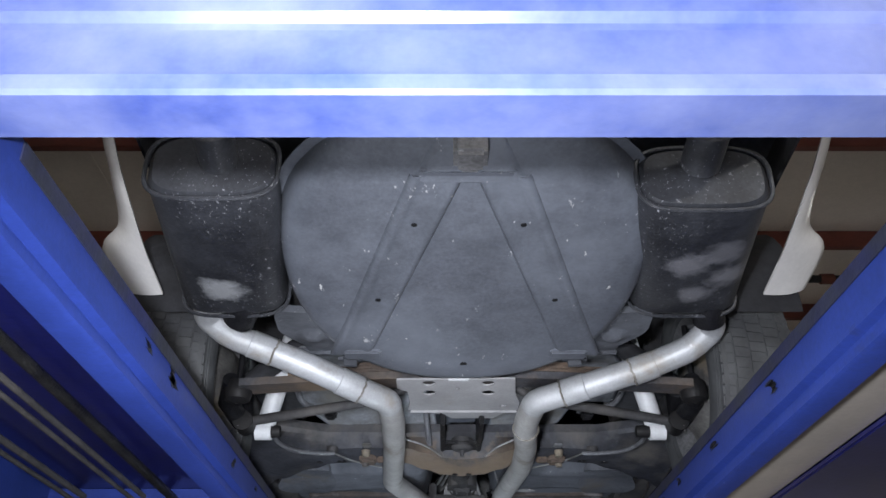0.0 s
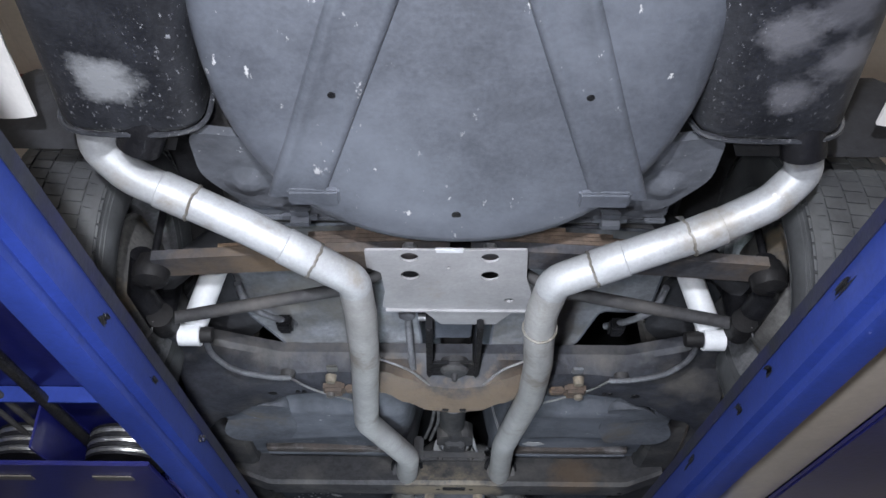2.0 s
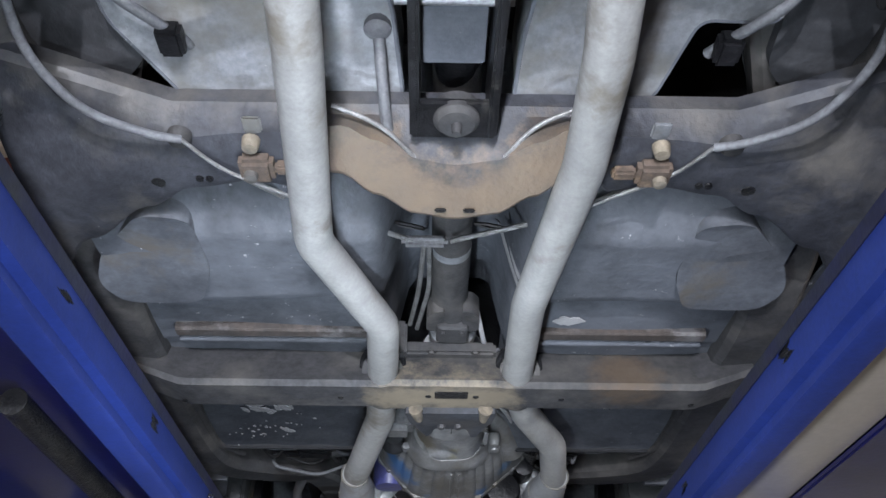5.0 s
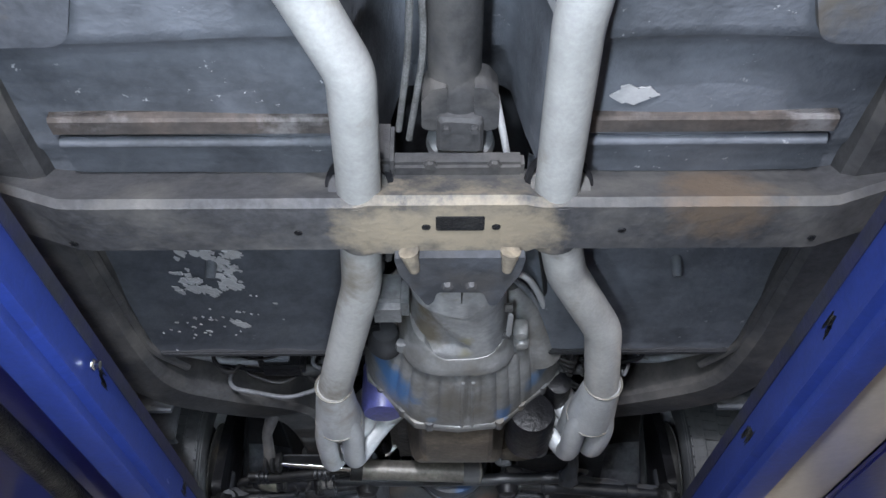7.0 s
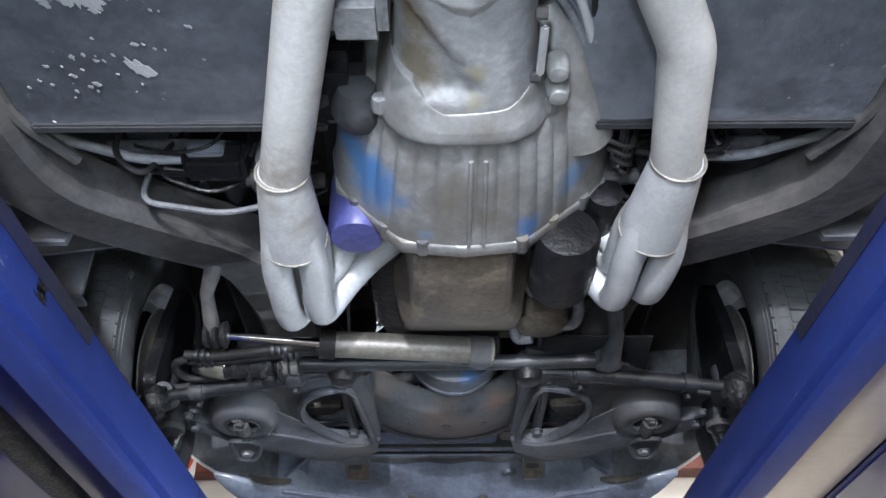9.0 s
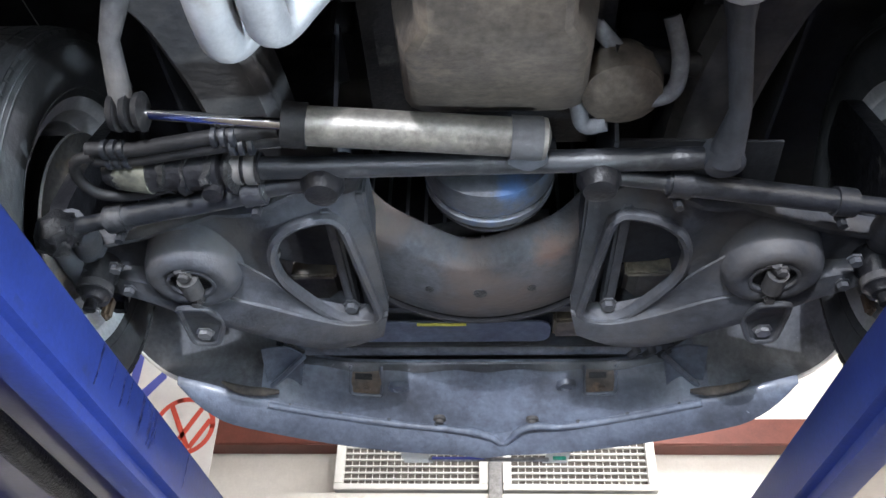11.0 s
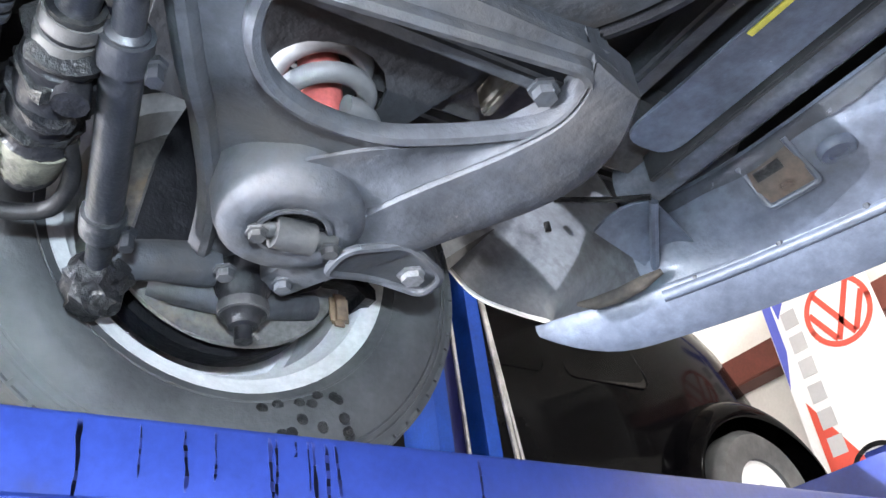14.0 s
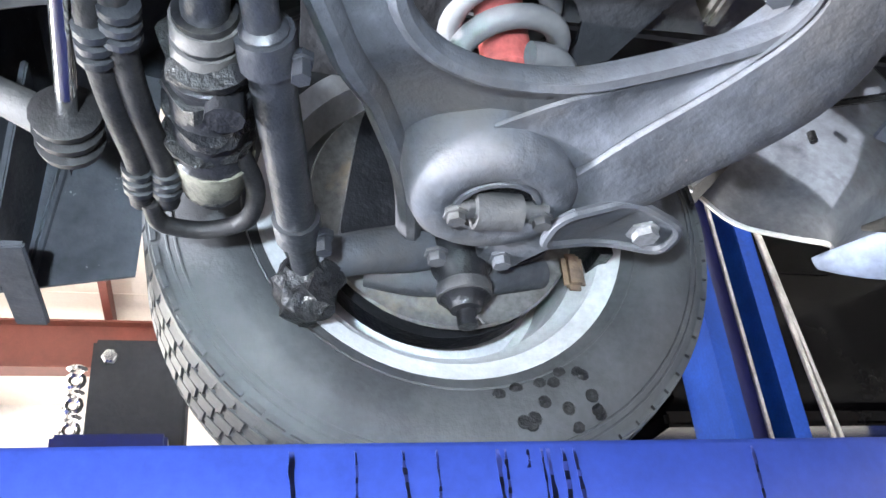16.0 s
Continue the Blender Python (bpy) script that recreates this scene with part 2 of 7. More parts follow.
MUFFLER = surf("black_enamel_muffler", (.020, .021, .025), (.040, .042, .048), .42, 0, 8, .15, 130, marks=(.24, .245, .26), mark_at=.615, mark_scale=140, stretch=(1, .5, 1), grain=.5,
               spots=[(-.475, 1.66, 2.08, .055, (.34, .35, .36), .75), (.50, 1.55, 2.08, .05, (.24, .24, .26), .5), (.60, 1.60, 2.08, .05, (.26, .26, .28), .5), (.545, 1.68, 2.08, .04, (.26, .26, .28), .5), (.56, 1.50, 2.08, .05, (.20, .20, .22), .4)])
FRAME = surf("dirty_frame_steel", (.049, .048, .050), (.025, .0245, .0265), .72, .1, 5, .4, 70, stain=(.105, .097, .090), stain_at=.58, stain_scale=5, soft=.12)
RUST = surf("rusty_steel", (.130, .090, .064), (.075, .060, .052), .8, .1, 7, .45, 80, stain=(.20, .135, .085), stain_at=.6, stain_scale=9)
TAN = surf("bare_tan_steel", (.27, .225, .165), (.15, .13, .105), .7, .1, 9, .35, 90, stain=(.075, .07, .066), stain_at=.58, stain_scale=6)
UNDER = surf("dusty_undercoat", (.090, .096, .110), (.042, .045, .053), .75, 0, 4.5, .55, 60, stain=(.15, .16, .185), stain_at=.60, stain_scale=2.6, soft=.14, marks=(.40, .40, .41), mark_at=.66, mark_scale=55, grain=.3)
UNDER_OILY = surf("oily_undercoat", (.062, .067, .078), (.038, .041, .050), .66, 0, 4.5, .5, 60, stain=(.085, .09, .10), stain_at=.62, stain_scale=3.4, soft=.14, marks=(.34, .34, .35), mark_at=.68, mark_scale=40, grain=.35)
# dark undercoat; hollows of the body also wear it as painted shade
UNDER_DARK = surf("dark_undercoat_and_shade", (.028, .029, .033), (.016, .016, .019), .8, 0, 4, .4, 60)
WELL = surf("grey_dusty_panel", (.22, .228, .24), (.125, .13, .145), .66, 0, 4, .3, 80, stain=(.14, .128, .10), stain_at=.61, stain_scale=4, soft=.12, marks=(.42, .42, .42), mark_at=.74, mark_scale=26, grain=.4)
PLATE = surf("grey_painted_plate", (.36, .355, .36), (.29, .285, .29), .5, .1, 5, .12, 140, stain=(.27, .25, .23), stain_at=.66, stain_scale=8, grain=0.15)
WHITE = surf("white_enamel", (.64, .65, .66), (.56, .57, .58), .4, 0, 8, .05, 150, stain=(.3, .3, .3), stain_at=.74, stain_scale=25, grain=.12)
BODY = surf("white_car_paint", (.80, .78, .75), (.76, .74, .71), .25, 0, 3, .02, 100, coat=.6, grain=.08)
RUBBER = surf("tyre_rubber", (.052, .053, .056), (.035, .036, .039), .70, 0, 9, .2, 110, stain=(.088, .092, .093), stain_at=.56, stain_scale=5, soft=.14, grain=0.3)
BUSH = surf("worn_rubber", (.009, .009, .010), (.016, .015, .015), .55, 0, 20, .3, 110, spec=.25)
RIM = surf("brushed_wheel_steel", (.74, .74, .75), (.60, .60, .61), .40, .2, 10, .1, 120, grain=.2)
SHIELD = surf("worn_shield_steel", (.20, .195, .185), (.14, .135, .13), .5, .4, 7, .15, 120, stain=(.24, .19, .13), stain_at=.62, stain_scale=6)
ARM = surf("grey_painted_steel", (.062, .066, .077), (.026, .028, .033), .66, .05, 5, .40, 70, stain=(.058, .054, .053), stain_at=.57, stain_scale=7, soft=.10, marks=(.24, .21, .18), mark_at=.70, mark_scale=38, grain=0.45)
CAST = surf("cast_aluminium", (.235, .24, .245), (.11, .11, .115), .5, .4, 7, .35, 70, stain=(.17, .14, .10), stain_at=.58, stain_scale=6)
BELL = surf("cast_aluminium_blue_overspray", (.27, .27, .265), (.17, .17, .175), .46, .35, 6, .22, 80, stain=(.15, .135, .11), stain_at=.60, stain_scale=6, soft=.12, grain=.3,
            spots=[(-.055, 4.02, 2.000, .062, (.06, .16, .36), .95), (-.085, 3.985, 2.055, .045, (.07, .17, .36), .9), (.175, 4.075, 1.955, .026, (.06, .16, .36), .8), (.235, 4.03, 2.015, .034, (.08, .17, .32), .7), (.02, 4.08, 1.955, .018, (.09, .18, .32), .6)])
IRON = surf("oily_black_iron", (.013, .013, .015), (.006, .006, .007), .40, 0, 10, .6, 60, stain=(.038, .036, .033), stain_at=.66, stain_scale=12, spec=.25)
PAN = surf("brown_oil_pan", (.14, .115, .09), (.08, .068, .058), .55, .3, 6, .25, 90, stain=(.20, .16, .12), stain_at=.62, stain_scale=6)
BRASS = surf("worn_steel_cylinder", (.19, .175, .15), (.09, .083, .075), .45, .4, 9, .2, 120, stain=(.12, .115, .11), stain_at=.62, stain_scale=12)
CHROME = surf("chrome", (.85, .85, .86), (.8, .8, .8), .10, 1, 5, 0, 100, grain=.05)
CABLE = surf("steel_cable", (.30, .30, .30), (.20, .195, .19), .5, .6, 30, .4, 300)
HOSE = surf("grey_hose", (.15, .155, .165), (.10, .10, .11), .6, 0, 20, .2, 120)
RED = surf("red_shock_paint", (.50, .12, .10), (.42, .10, .09), .45, 0, 10, .1, 120)
BLUE_FILTER = surf("blue_oil_filter_paint", (.06, .065, .21), (.045, .05, .15), .4, 0, 10, .1, 120)
ENGINE_BLUE = surf("blue_engine_paint", (.06, .17, .40), (.05, .11, .25), .5, 0, 10, .2, 90, stain=(.05, .05, .05), stain_at=.55, stain_scale=10)
YELLOW = surf("yellow_sticker", (.62, .55, .08), (.55, .48, .08), .6, 0, 10, .05, 100)
RED_WIRE = surf("red_wire", (.4, .03, .04), (.3, .03, .03), .5, 0, 10, .05, 100)
WALLP = surf("white_wall_panel", (.80, .78, .75), (.76, .74, .71), .6, 0, 1.2, .03, 60, grain=.08)
CEIL = surf("white_roof_lining", (.78, .72, .66), (.74, .68, .62), .7, 0, 1.0, .05, 40, grain=.08)
MAROON = surf("maroon_steel_beam", (.17, .045, .032), (.12, .034, .026), .55, 0, 2, .05, 80, grain=.2)
CONC = surf("smooth_beige_concrete", (.12, .11, .10), (.09, .083, .075), .35, 0, 1.4, .06, 60, stain=(.075, .07, .065), stain_at=.63, stain_scale=1.6)
GRILLE_WHITE = surf("white_vent_paint", (.82, .82, .81), (.78, .78, .77), .45, 0, 6, .03, 100, grain=.06)
PAD = surf("grey_cooling_pad", (.20, .185, .17), (.09, .08, .075), .9, 0, 26, .6, 80)
GREY_STEEL = surf("grey_galvanised_steel", (.33, .33, .34), (.26, .26, .27), .45, .6, 6, .08, 120)
SIGN_WHITE = surf("white_banner_vinyl", (.83, .83, .84), (.80, .80, .81), .5, 0, 2, .02, 60, grain=.05)
SIGN_RED = surf("red_print", (.70, .10, .07), (.66, .09, .06), .5, 0, 4, .02, 80, grain=.05)
SIGN_BLUE = surf("blue_print", (.10, .13, .55), (.09, .11, .48), .5, 0, 4, .02, 80, grain=.05)
SIGN_GREY = surf("grey_print", (.50, .51, .53), (.46, .47, .49), .5, 0, 4, .02, 80, grain=.05)
BLACK_CAR = surf("black_gloss_car_paint", (.0010, .0010, .0013), (.0015, .0015, .0018), .10, 0, 3, 0, 80, grain=.1, spec=.03)
GLASS_DARK = surf("dark_car_glass", (.006, .006, .006), (.004, .004, .004), .08, 0, 3, 0, 80, grain=.05, spec=.12)
STEEL_BRIGHT = surf("bright_worn_steel", (.55, .55, .54), (.40, .40, .39), .3, .9, 20, .1, 120)
# beige of the mirrored floor, put into the strip's base colour
STRIP_REFLECTION = surf("glossy_strip_floor_reflection", (.62, .55, .48), (.55, .50, .45), .24, .5, 2, .02, 100, grain=.08)

# ---- the shop ----
X0, X1, Y0, Y1, ZC = -10.0, 7.0, -6.0, 8.85, 5.2
part("floor", box(B(), X0 - .2, X1 + .2, Y0 - .2, Y1 + .2, -.12, 0), CONC, label="smooth beige concrete shop floor", kind="structure", category="floor")
part("wall_north", box(B(), X0 - .2, X1 + .2, Y1, Y1 + .2, 0, ZC), WALLP, label="white panelled shop end wall", kind="structure", category="wall")
part("wall_south", box(B(), X0 - .2, X1 + .2, Y0 - .2, Y0, 0, ZC), WALLP, label="white panelled shop wall", kind="structure", category="wall")
part("wall_west", box(B(), X0 - .2, X0, Y0, Y1, 0, ZC), WALLP, label="white panelled shop side wall", kind="structure", category="wall")
part("wall_east", box(B(), X1, X1 + .2, Y0, Y1, 0, ZC), WALLP, label="white panelled shop side wall", kind="structure", category="wall")
bm = box(B(), X0 - .2, X1 + .2, Y0 - .2, Y1 + .2, ZC, ZC + .15)
for i in range(1, 12):
    box(bm, X0 + i * 1.45 - .006, X0 + i * 1.45 + .006, Y0, Y1, ZC - .006, ZC)
part("ceiling", bm, CEIL, label="white lined shop roof with fine seams", kind="structure", category="ceiling")
# wall girts
part("trim_girt_low", box(B(), X0, X1, Y1 - .16, Y1, 3.30, 3.47, .008), MAROON, label="maroon steel girt along the end wall", kind="structure", category="beam")
part("trim_girt_west", box(B(), X0, X0 + .18, Y0, Y1 - .16, 3.30, 3.47, .008), MAROON, label="maroon steel girt along the side wall", kind="structure", category="beam")


def i_beam(bm, p, q, w, h, t=.02):
    """An I-section between two points of one height; p is the lower middle."""
    along = Vector(q) - Vector(p)
    side = along.cross(Vector((0, 0, 1))).normalized()
    prof = [(-w / 2, 0), (w / 2, 0), (w / 2, t), (t / 2, t), (t / 2, h - t), (w / 2, h - t), (w / 2, h), (-w / 2, h), (-w / 2, h - t), (-t / 2, h - t), (-t / 2, t), (-w / 2, t)]
    return loft(bm, [[Vector(e) + side * a + Vector((0, 0, b)) for a, b in prof] for e in (p, q)])


for x in (-7.4, 4.6):
    part("roof_beam", i_beam(B(), (x, Y0, ZC - .62), (x, Y1, ZC - .62), .22, .45), MAROON, label="maroon steel roof beam under the lining", kind="structure", category="beam")
for k in range(10):
    y = Y0 + .7 + 1.5 * k
    part("purlin", box(B(), X0, X1, y - .035, y + .035, ZC - .17, ZC - .006, .006), MAROON, label="maroon roof purlin", kind="structure", category="beam")
bm = tube(B(), [(X0, 7.0, ZC - .32), (X1, 7.0, ZC - .32)], .035, 12)
pipe_thing = part("sprinkler_pipe", bm, UNDER_DARK, label="black sprinkler pipe hung under the roof", category="pipe")
for k in range(9):
    part("pipe_coupling", lathe(B(), [(.05, -.06), (.05, .06)], (-7.0 + 1.5 * k, 7.0, ZC - .32), "x", 12), MAROON, pipe_thing)

# cooler grilles high on the end wall
for gx0, gx1 in ((-.87, .035), (.125, 1.02)):
    z0, z1, y = 3.0, 3.9, Y1 - .17
    vent = thing("cooler_vent", "white framed air cooler grille high on the end wall", "vent", ((gx0 + gx1) / 2, Y1, 3.1), "coolers on the wall")
    bm = box(B(), gx0, gx1, y - .05, Y1, z0, z0 + .035, .004)
    box(bm, gx0, gx1, y - .05, Y1, z1 - .035, z1, .004)
    box(bm, gx0, gx0 + .05, y - .05, Y1, z0 + .035, z1 - .035, .004)
    box(bm, gx1 - .05, gx1, y - .05, Y1, z0 + .035, z1 - .035, .004)
    part("frame", bm, GRILLE_WHITE, vent)
    part("pad", box(B(), gx0 + .05, gx1 - .05, y + .004, Y1, z0 + .035, z1 - .035), PAD, vent, "grey cooling pad")
    me = None
    for i in range(1, 21):
        z = z0 + .035 + i * (z1 - z0 - .07) / 21
        part("slat", box(B(), gx0 + .05, gx1 - .05, y - .018, y + .003, z - .0035, z + .0035), GRILLE_WHITE, vent)
    for i in range(1, 19):
        x = gx0 + .05 + i * (gx1 - gx0 - .1) / 19
        part("bar", box(B(), x - .0025, x + .0025, y - .001, y + .0035, z0 + .035, z1 - .035), GRILLE_WHITE, vent)
    hold(vent)
post = part("wall_conduit", box(B(), .040, .120, Y1 - .22, Y1 - .16, 0, 4.0, .006), GREY_STEEL, label="grey steel channel up the end wall", category="channel")
part("wall_shelf_panel", box(B(), -1.2, 1.4, Y1 - .2, Y1 - .165, .02, 2.985, .004), WALLP, label="white sheet panel below the cooler grilles", kind="structure", category="wall panel")

# printed banner
ban = thing("banner", "white vinyl banner with red ring emblem and grey lettering bars", "banner", (-2.14, Y1 - .18, 1.9))
ny = Y1 - .19


def flat_y(bm, pts, y, th=.002):
    """A flat outline (x, z) facing the room."""
    a = [bm.verts.new((x, y, z)) for x, z in pts]
    b = [bm.verts.new((x, y + th, z)) for x, z in pts]
    n = len(pts)
    bm.faces.new(a)
    bm.faces.new(b[::-1])
    for k in range(n):
        bm.faces.new((a[k], a[(k + 1) % n], b[(k + 1) % n], b[k]))
    return bm


def ring_y(bm, x, z, r0, r1, y, n=40):
    for k in range(n):
        a, b = 2 * math.pi * k / n, 2 * math.pi * (k + 1) / n
        flat_y(bm, [(x + r0 * math.cos(a), z + r0 * math.sin(a)), (x + r1 * math.cos(a), z + r1 * math.sin(a)), (x + r1 * math.cos(b), z + r1 * math.sin(b)), (x + r0 * math.cos(b), z + r0 * math.sin(b))], y)
    return bm


part("cloth", flat_y(B(), [(-2.270, 1.730), (-1.640, 1.730), (-1.640, 3.930), (-2.270, 3.930)], ny, .01), SIGN_WHITE, ban)
bm = ring_y(B(), -1.85, 3.405, .165, .195, ny - .004)
for p, q in (((-1.955, 3.545), (-1.800, 3.255)), ((-1.745, 3.545), (-1.900, 3.255)), ((-2.010, 3.450), (-1.905, 3.262)), ((-1.690, 3.450), (-1.795, 3.262))):
    d = (Vector(q) - Vector(p)).normalized()
    s = Vector((-d.y, d.x)) * .016
    flat_y(bm, [tuple(Vector(p) + s), tuple(Vector(q) + s), tuple(Vector(q) - s), tuple(Vector(p) - s)], ny - .004)
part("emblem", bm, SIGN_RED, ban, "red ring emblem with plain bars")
for k in range(6):
    z = 3.49 - k * .145
    part("lettering_bar", flat_y(B(), [(-2.17, z - .05), (-2.08, z - .05), (-2.08, z + .05), (-2.17, z + .05)], ny - .004), SIGN_GREY, ban)
part("red_field", flat_y(B(), [(-2.210, 3.030), (-1.770, 2.230), (-1.770, 1.750), (-2.210, 1.750)], ny - .003), SIGN_RED, ban)
part("red_corner", flat_y(B(), [(-1.710, 2.830), (-1.650, 2.730), (-1.650, 2.330), (-1.710, 2.330)], ny - .003), SIGN_RED, ban)
part("second_emblem", ring_y(B(), -1.95, 2.55, .14, .165, ny - .007), IRON, ban, "dark ring emblem")
part("blue_print", flat_y(B(), [(-2.20, 3.62), (-2.05, 3.80), (-2.03, 3.74), (-2.19, 3.52)], ny - .0035), SIGN_BLUE, ban, "faded blue print")
part("blue_edge", flat_y(B(), [(-2.265, 3.130), (-2.210, 3.330), (-2.210, 3.910), (-2.265, 3.910)], ny - .003), SIGN_BLUE, ban)
hold(ban)

# ---- four-post lift ----
RZ = 1.776
lift = thing("four_post_lift", "blue painted four-post car lift with two runways", "car lift", (CX, 3.2, 0))
A0 = .467


def runway(side, y0, y1):
    def s(d, z):
        return (CX + side * (A0 - d), z)
    prof = [s(-.015, RZ), s(-.004, RZ - .002), s(0, RZ - .007), s(0, RZ - .066), s(.006, RZ - .071), s(.006, RZ - .084), s(.014, RZ - .088), s(.014, RZ - .094), s(.001, RZ - .099), s(.001, RZ - .108),
            s(.010, RZ - .112), s(.010, RZ - .122), s(.004, RZ - .126), s(-.03, RZ - .126), s(-.03, RZ - .118), s(-.010, RZ - .116), s(-.010, RZ - .014), s(-.50, RZ - .014), s(-.50, RZ - .11),
            s(-.53, RZ - .11), s(-.53, RZ + .03), s(-.52, RZ + .03), s(-.52, RZ)]
    return part("runway", extrude_y(B(), prof, y0, y1), BLUE, lift, "blue painted steel runway with worn edge")


run_l = runway(-1, .64, 5.80)
run_r = runway(1, .64, 5.80)
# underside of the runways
part("underside_plate", box(B(), CX - A0 - .49, CX - A0 - .012, .66, 5.78, RZ - .022, RZ - .0145), BLUE_SHADED, run_l, "blue underside plate, darkened as in shade")
# the floor's reflection is coloured onto this strip
part("underside_strip", box(B(), CX + A0 + .032, CX + A0 + .155, .66, 5.78, RZ - .100, RZ - .094), STRIP_REFLECTION, run_r, "glossy underside strip, mirrored floor in its colour")
part("underside_plate", box(B(), CX + A0 + .156, CX + A0 + .49, .66, 5.78, RZ - .112, RZ - .100, .003), BLUE_SHADED, run_r, "blue underside plate, darkened as in shade")
# greasy top lips
for side, ob in ((-1, run_l), (1, run_r)):
    x = CX + side * (A0 - .0012)
    part("grease_band", box(B(), x - .001, x + .001, .70, 4.05, RZ - .030, RZ - .008), surf("grease_on_paint", (.012, .014, .05), (.02, .022, .03), .5, 0, 8, .2, 80) if side < 0 else bpy.data.materials["grease_on_paint"], ob, "dark greasy band along the edge")
DRIP = surf("dried_oil_on_paint", (.022, .036, .19), (.012, .018, .09), .4, 0, 40, .1, 120)
# drips of oil and dark chips on the inner faces
rnd = random.Random(5)


def smear(side, y, z0, z1, w):
    bm = B()
    x = CX + side * (A0 - .0006)
    n, c = 10, y
    left, right = [], []
    for k in range(n + 1):
        z = z1 + (z0 - z1) * k / n
        ww = w * (.45 + .75 * rnd.random()) * (1 if k < n - 1 else 1.5 if k < n else .4)
        c += rnd.uniform(-.22, .22) * w
        left.append((x, c - ww / 2, z))
        right.append((x, c + ww / 2, z))
    for k in range(n):
        vs = [bm.verts.new(p) for p in (left[k], right[k], right[k + 1], left[k + 1])]
        bm.faces.new(vs)
    r = bmesh.ops.extrude_face_region(bm, geom=bm.faces[:])
    for v in r["geom"]:
        if isinstance(v, bmesh.types.BMVert):
            v.co.x -= side * .0006
    return bm


for y, z0, w in ((4.655, .062, .006), (4.735, .055, .005), (4.76, .04, .003), (4.805, .062, .006), (4.812, .05, .004), (4.845, .06, .006), (4.858, .062, .006), (4.866, .04, .005), (4.70, .03, .003), (4.83, .02, .004), (4.84, .035, .003), (5.02, .058, .004)):
    part("oil_drip", smear(-1, y, RZ - z0 - .03 * rnd.random(), RZ - .009, w * .62), DRIP, run_l, "dark oil drip")
for side, ob, ys in ((-1, run_l, (1.13, 1.25, 1.27, 1.72, 1.95, 2.6, 3.0, 3.45, 3.9)), (1, run_r, (1.3, 1.62, 1.9, 2.05, 2.35, 2.38, 2.75, 3.3, 3.65))):
    for y in ys:
        part("paint_chip", smear(side, y, RZ - rnd.uniform(.05, .062), RZ - rnd.uniform(.03, .045), rnd.uniform(.02, .045)), GREASE, ob, "black chip in the paint")
for y in (2.22, 3.4):
    part("bolt", bolt(B(), (CX - A0 + .006, y, RZ - .05), .006, .01, "x", 1), CHROME, run_l)
# cables, rods and sheaves under the left runway
for x, z, r, m in ((-.61, RZ - .045, .010, GREASE), (-.68, RZ - .04, .006, FRAME), (-.70, RZ - .05, .005, FRAME), (-.82, RZ - .04, .007, FRAME), (-.84, RZ - .05, .005, FRAME)):
    part("cable", tube(B(), [(x, .7, z), (x - .02, 2.3, z)], r, 10), m, run_l)
part("cylinder_rod", tube(B(), [(-.60, 2.9, RZ - .06), (-.62, 5.6, RZ - .06)], .022, 14), GREASE, run_l, "dark oily hydraulic cylinder")
for x in (-.555, -.725):
    bm = lathe(B(), [(.02, 0), (.072, 0), (.074, .004), (.060, .010), (.074, .016), (.074, .022), (.060, .028), (.074, .034), (.074, .040), (.060, .046), (.074, .052), (.072, .056), (.02, .056)], (x, 2.272, RZ - .085), "z", 36)
    sv = part("sheave", bm, IRON, run_l, "dark grooved cable sheave")
    for k in range(3):
        part("cable_turn", tube(B(), [(x + .068 * math.cos(t), 2.272 + .068 * math.sin(t), RZ - .075 + .018 * k) for t in [2 * math.pi * j / 32 for j in range(33)]], .006, 8), STEEL_BRIGHT, sv, "bright worn cable turn")
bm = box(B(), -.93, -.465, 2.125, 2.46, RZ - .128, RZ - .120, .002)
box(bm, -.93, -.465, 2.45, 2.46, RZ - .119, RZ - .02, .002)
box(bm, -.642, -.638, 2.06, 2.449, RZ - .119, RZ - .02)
hb = part("sheave_box", bm, BLUE_SHADED, run_l, "blue sheave housing, darkened as in shade")
part("housing_edge", box(B(), -.93, -.465, 2.035, 2.041, RZ - .05, RZ - .023, .001), BLUE, hb)
for x in (-.545, -.72):
    part("maker_plate", box(B(), x - .034, x + .034, 2.185, 2.207, RZ - .1315, RZ - .129), BRASS, hb, "small worn brass plate")


def post(name, x, y, out):
    bm = B()
    w, d, t, h = .20, .16, .008, 3.1
    # open channel, its mouth towards the car
    prof = [(0, -w / 2), (d, -w / 2), (d, w / 2), (0, w / 2), (0, w / 2 - .045), (t, w / 2 - .045), (t, w / 2 - t), (d - t, w / 2 - t), (d - t, -w / 2 + t), (t, -w / 2 + t), (t, -w / 2 + .045), (0, -w / 2 + .045)]
    loft(bm, [[(x + out * a, y + b, z) for a, b in prof] for z in (0.012, h)])
    p = part(name, bm, POST_BLUE, lift, "tall blue steel post, an open channel")
    part("base_plate", box(B(), x - .12 + out * .08, x + .12 + out * .08, y - .2, y + .2, 0, .012, .002), BLUE, p)
    part("latch_ladder", box(B(), x + out * .09, x + out * .10, y - .05, y + .05, .02, h - .05, .002), BLUE_SHADED, p)
    part("post_cable", tube(B(), [(x + out * .03, y + .02, .9), (x + out * .03, y + .01, h - .1)], .006, 8), CABLE, p, "steel lifting cable")
    return p


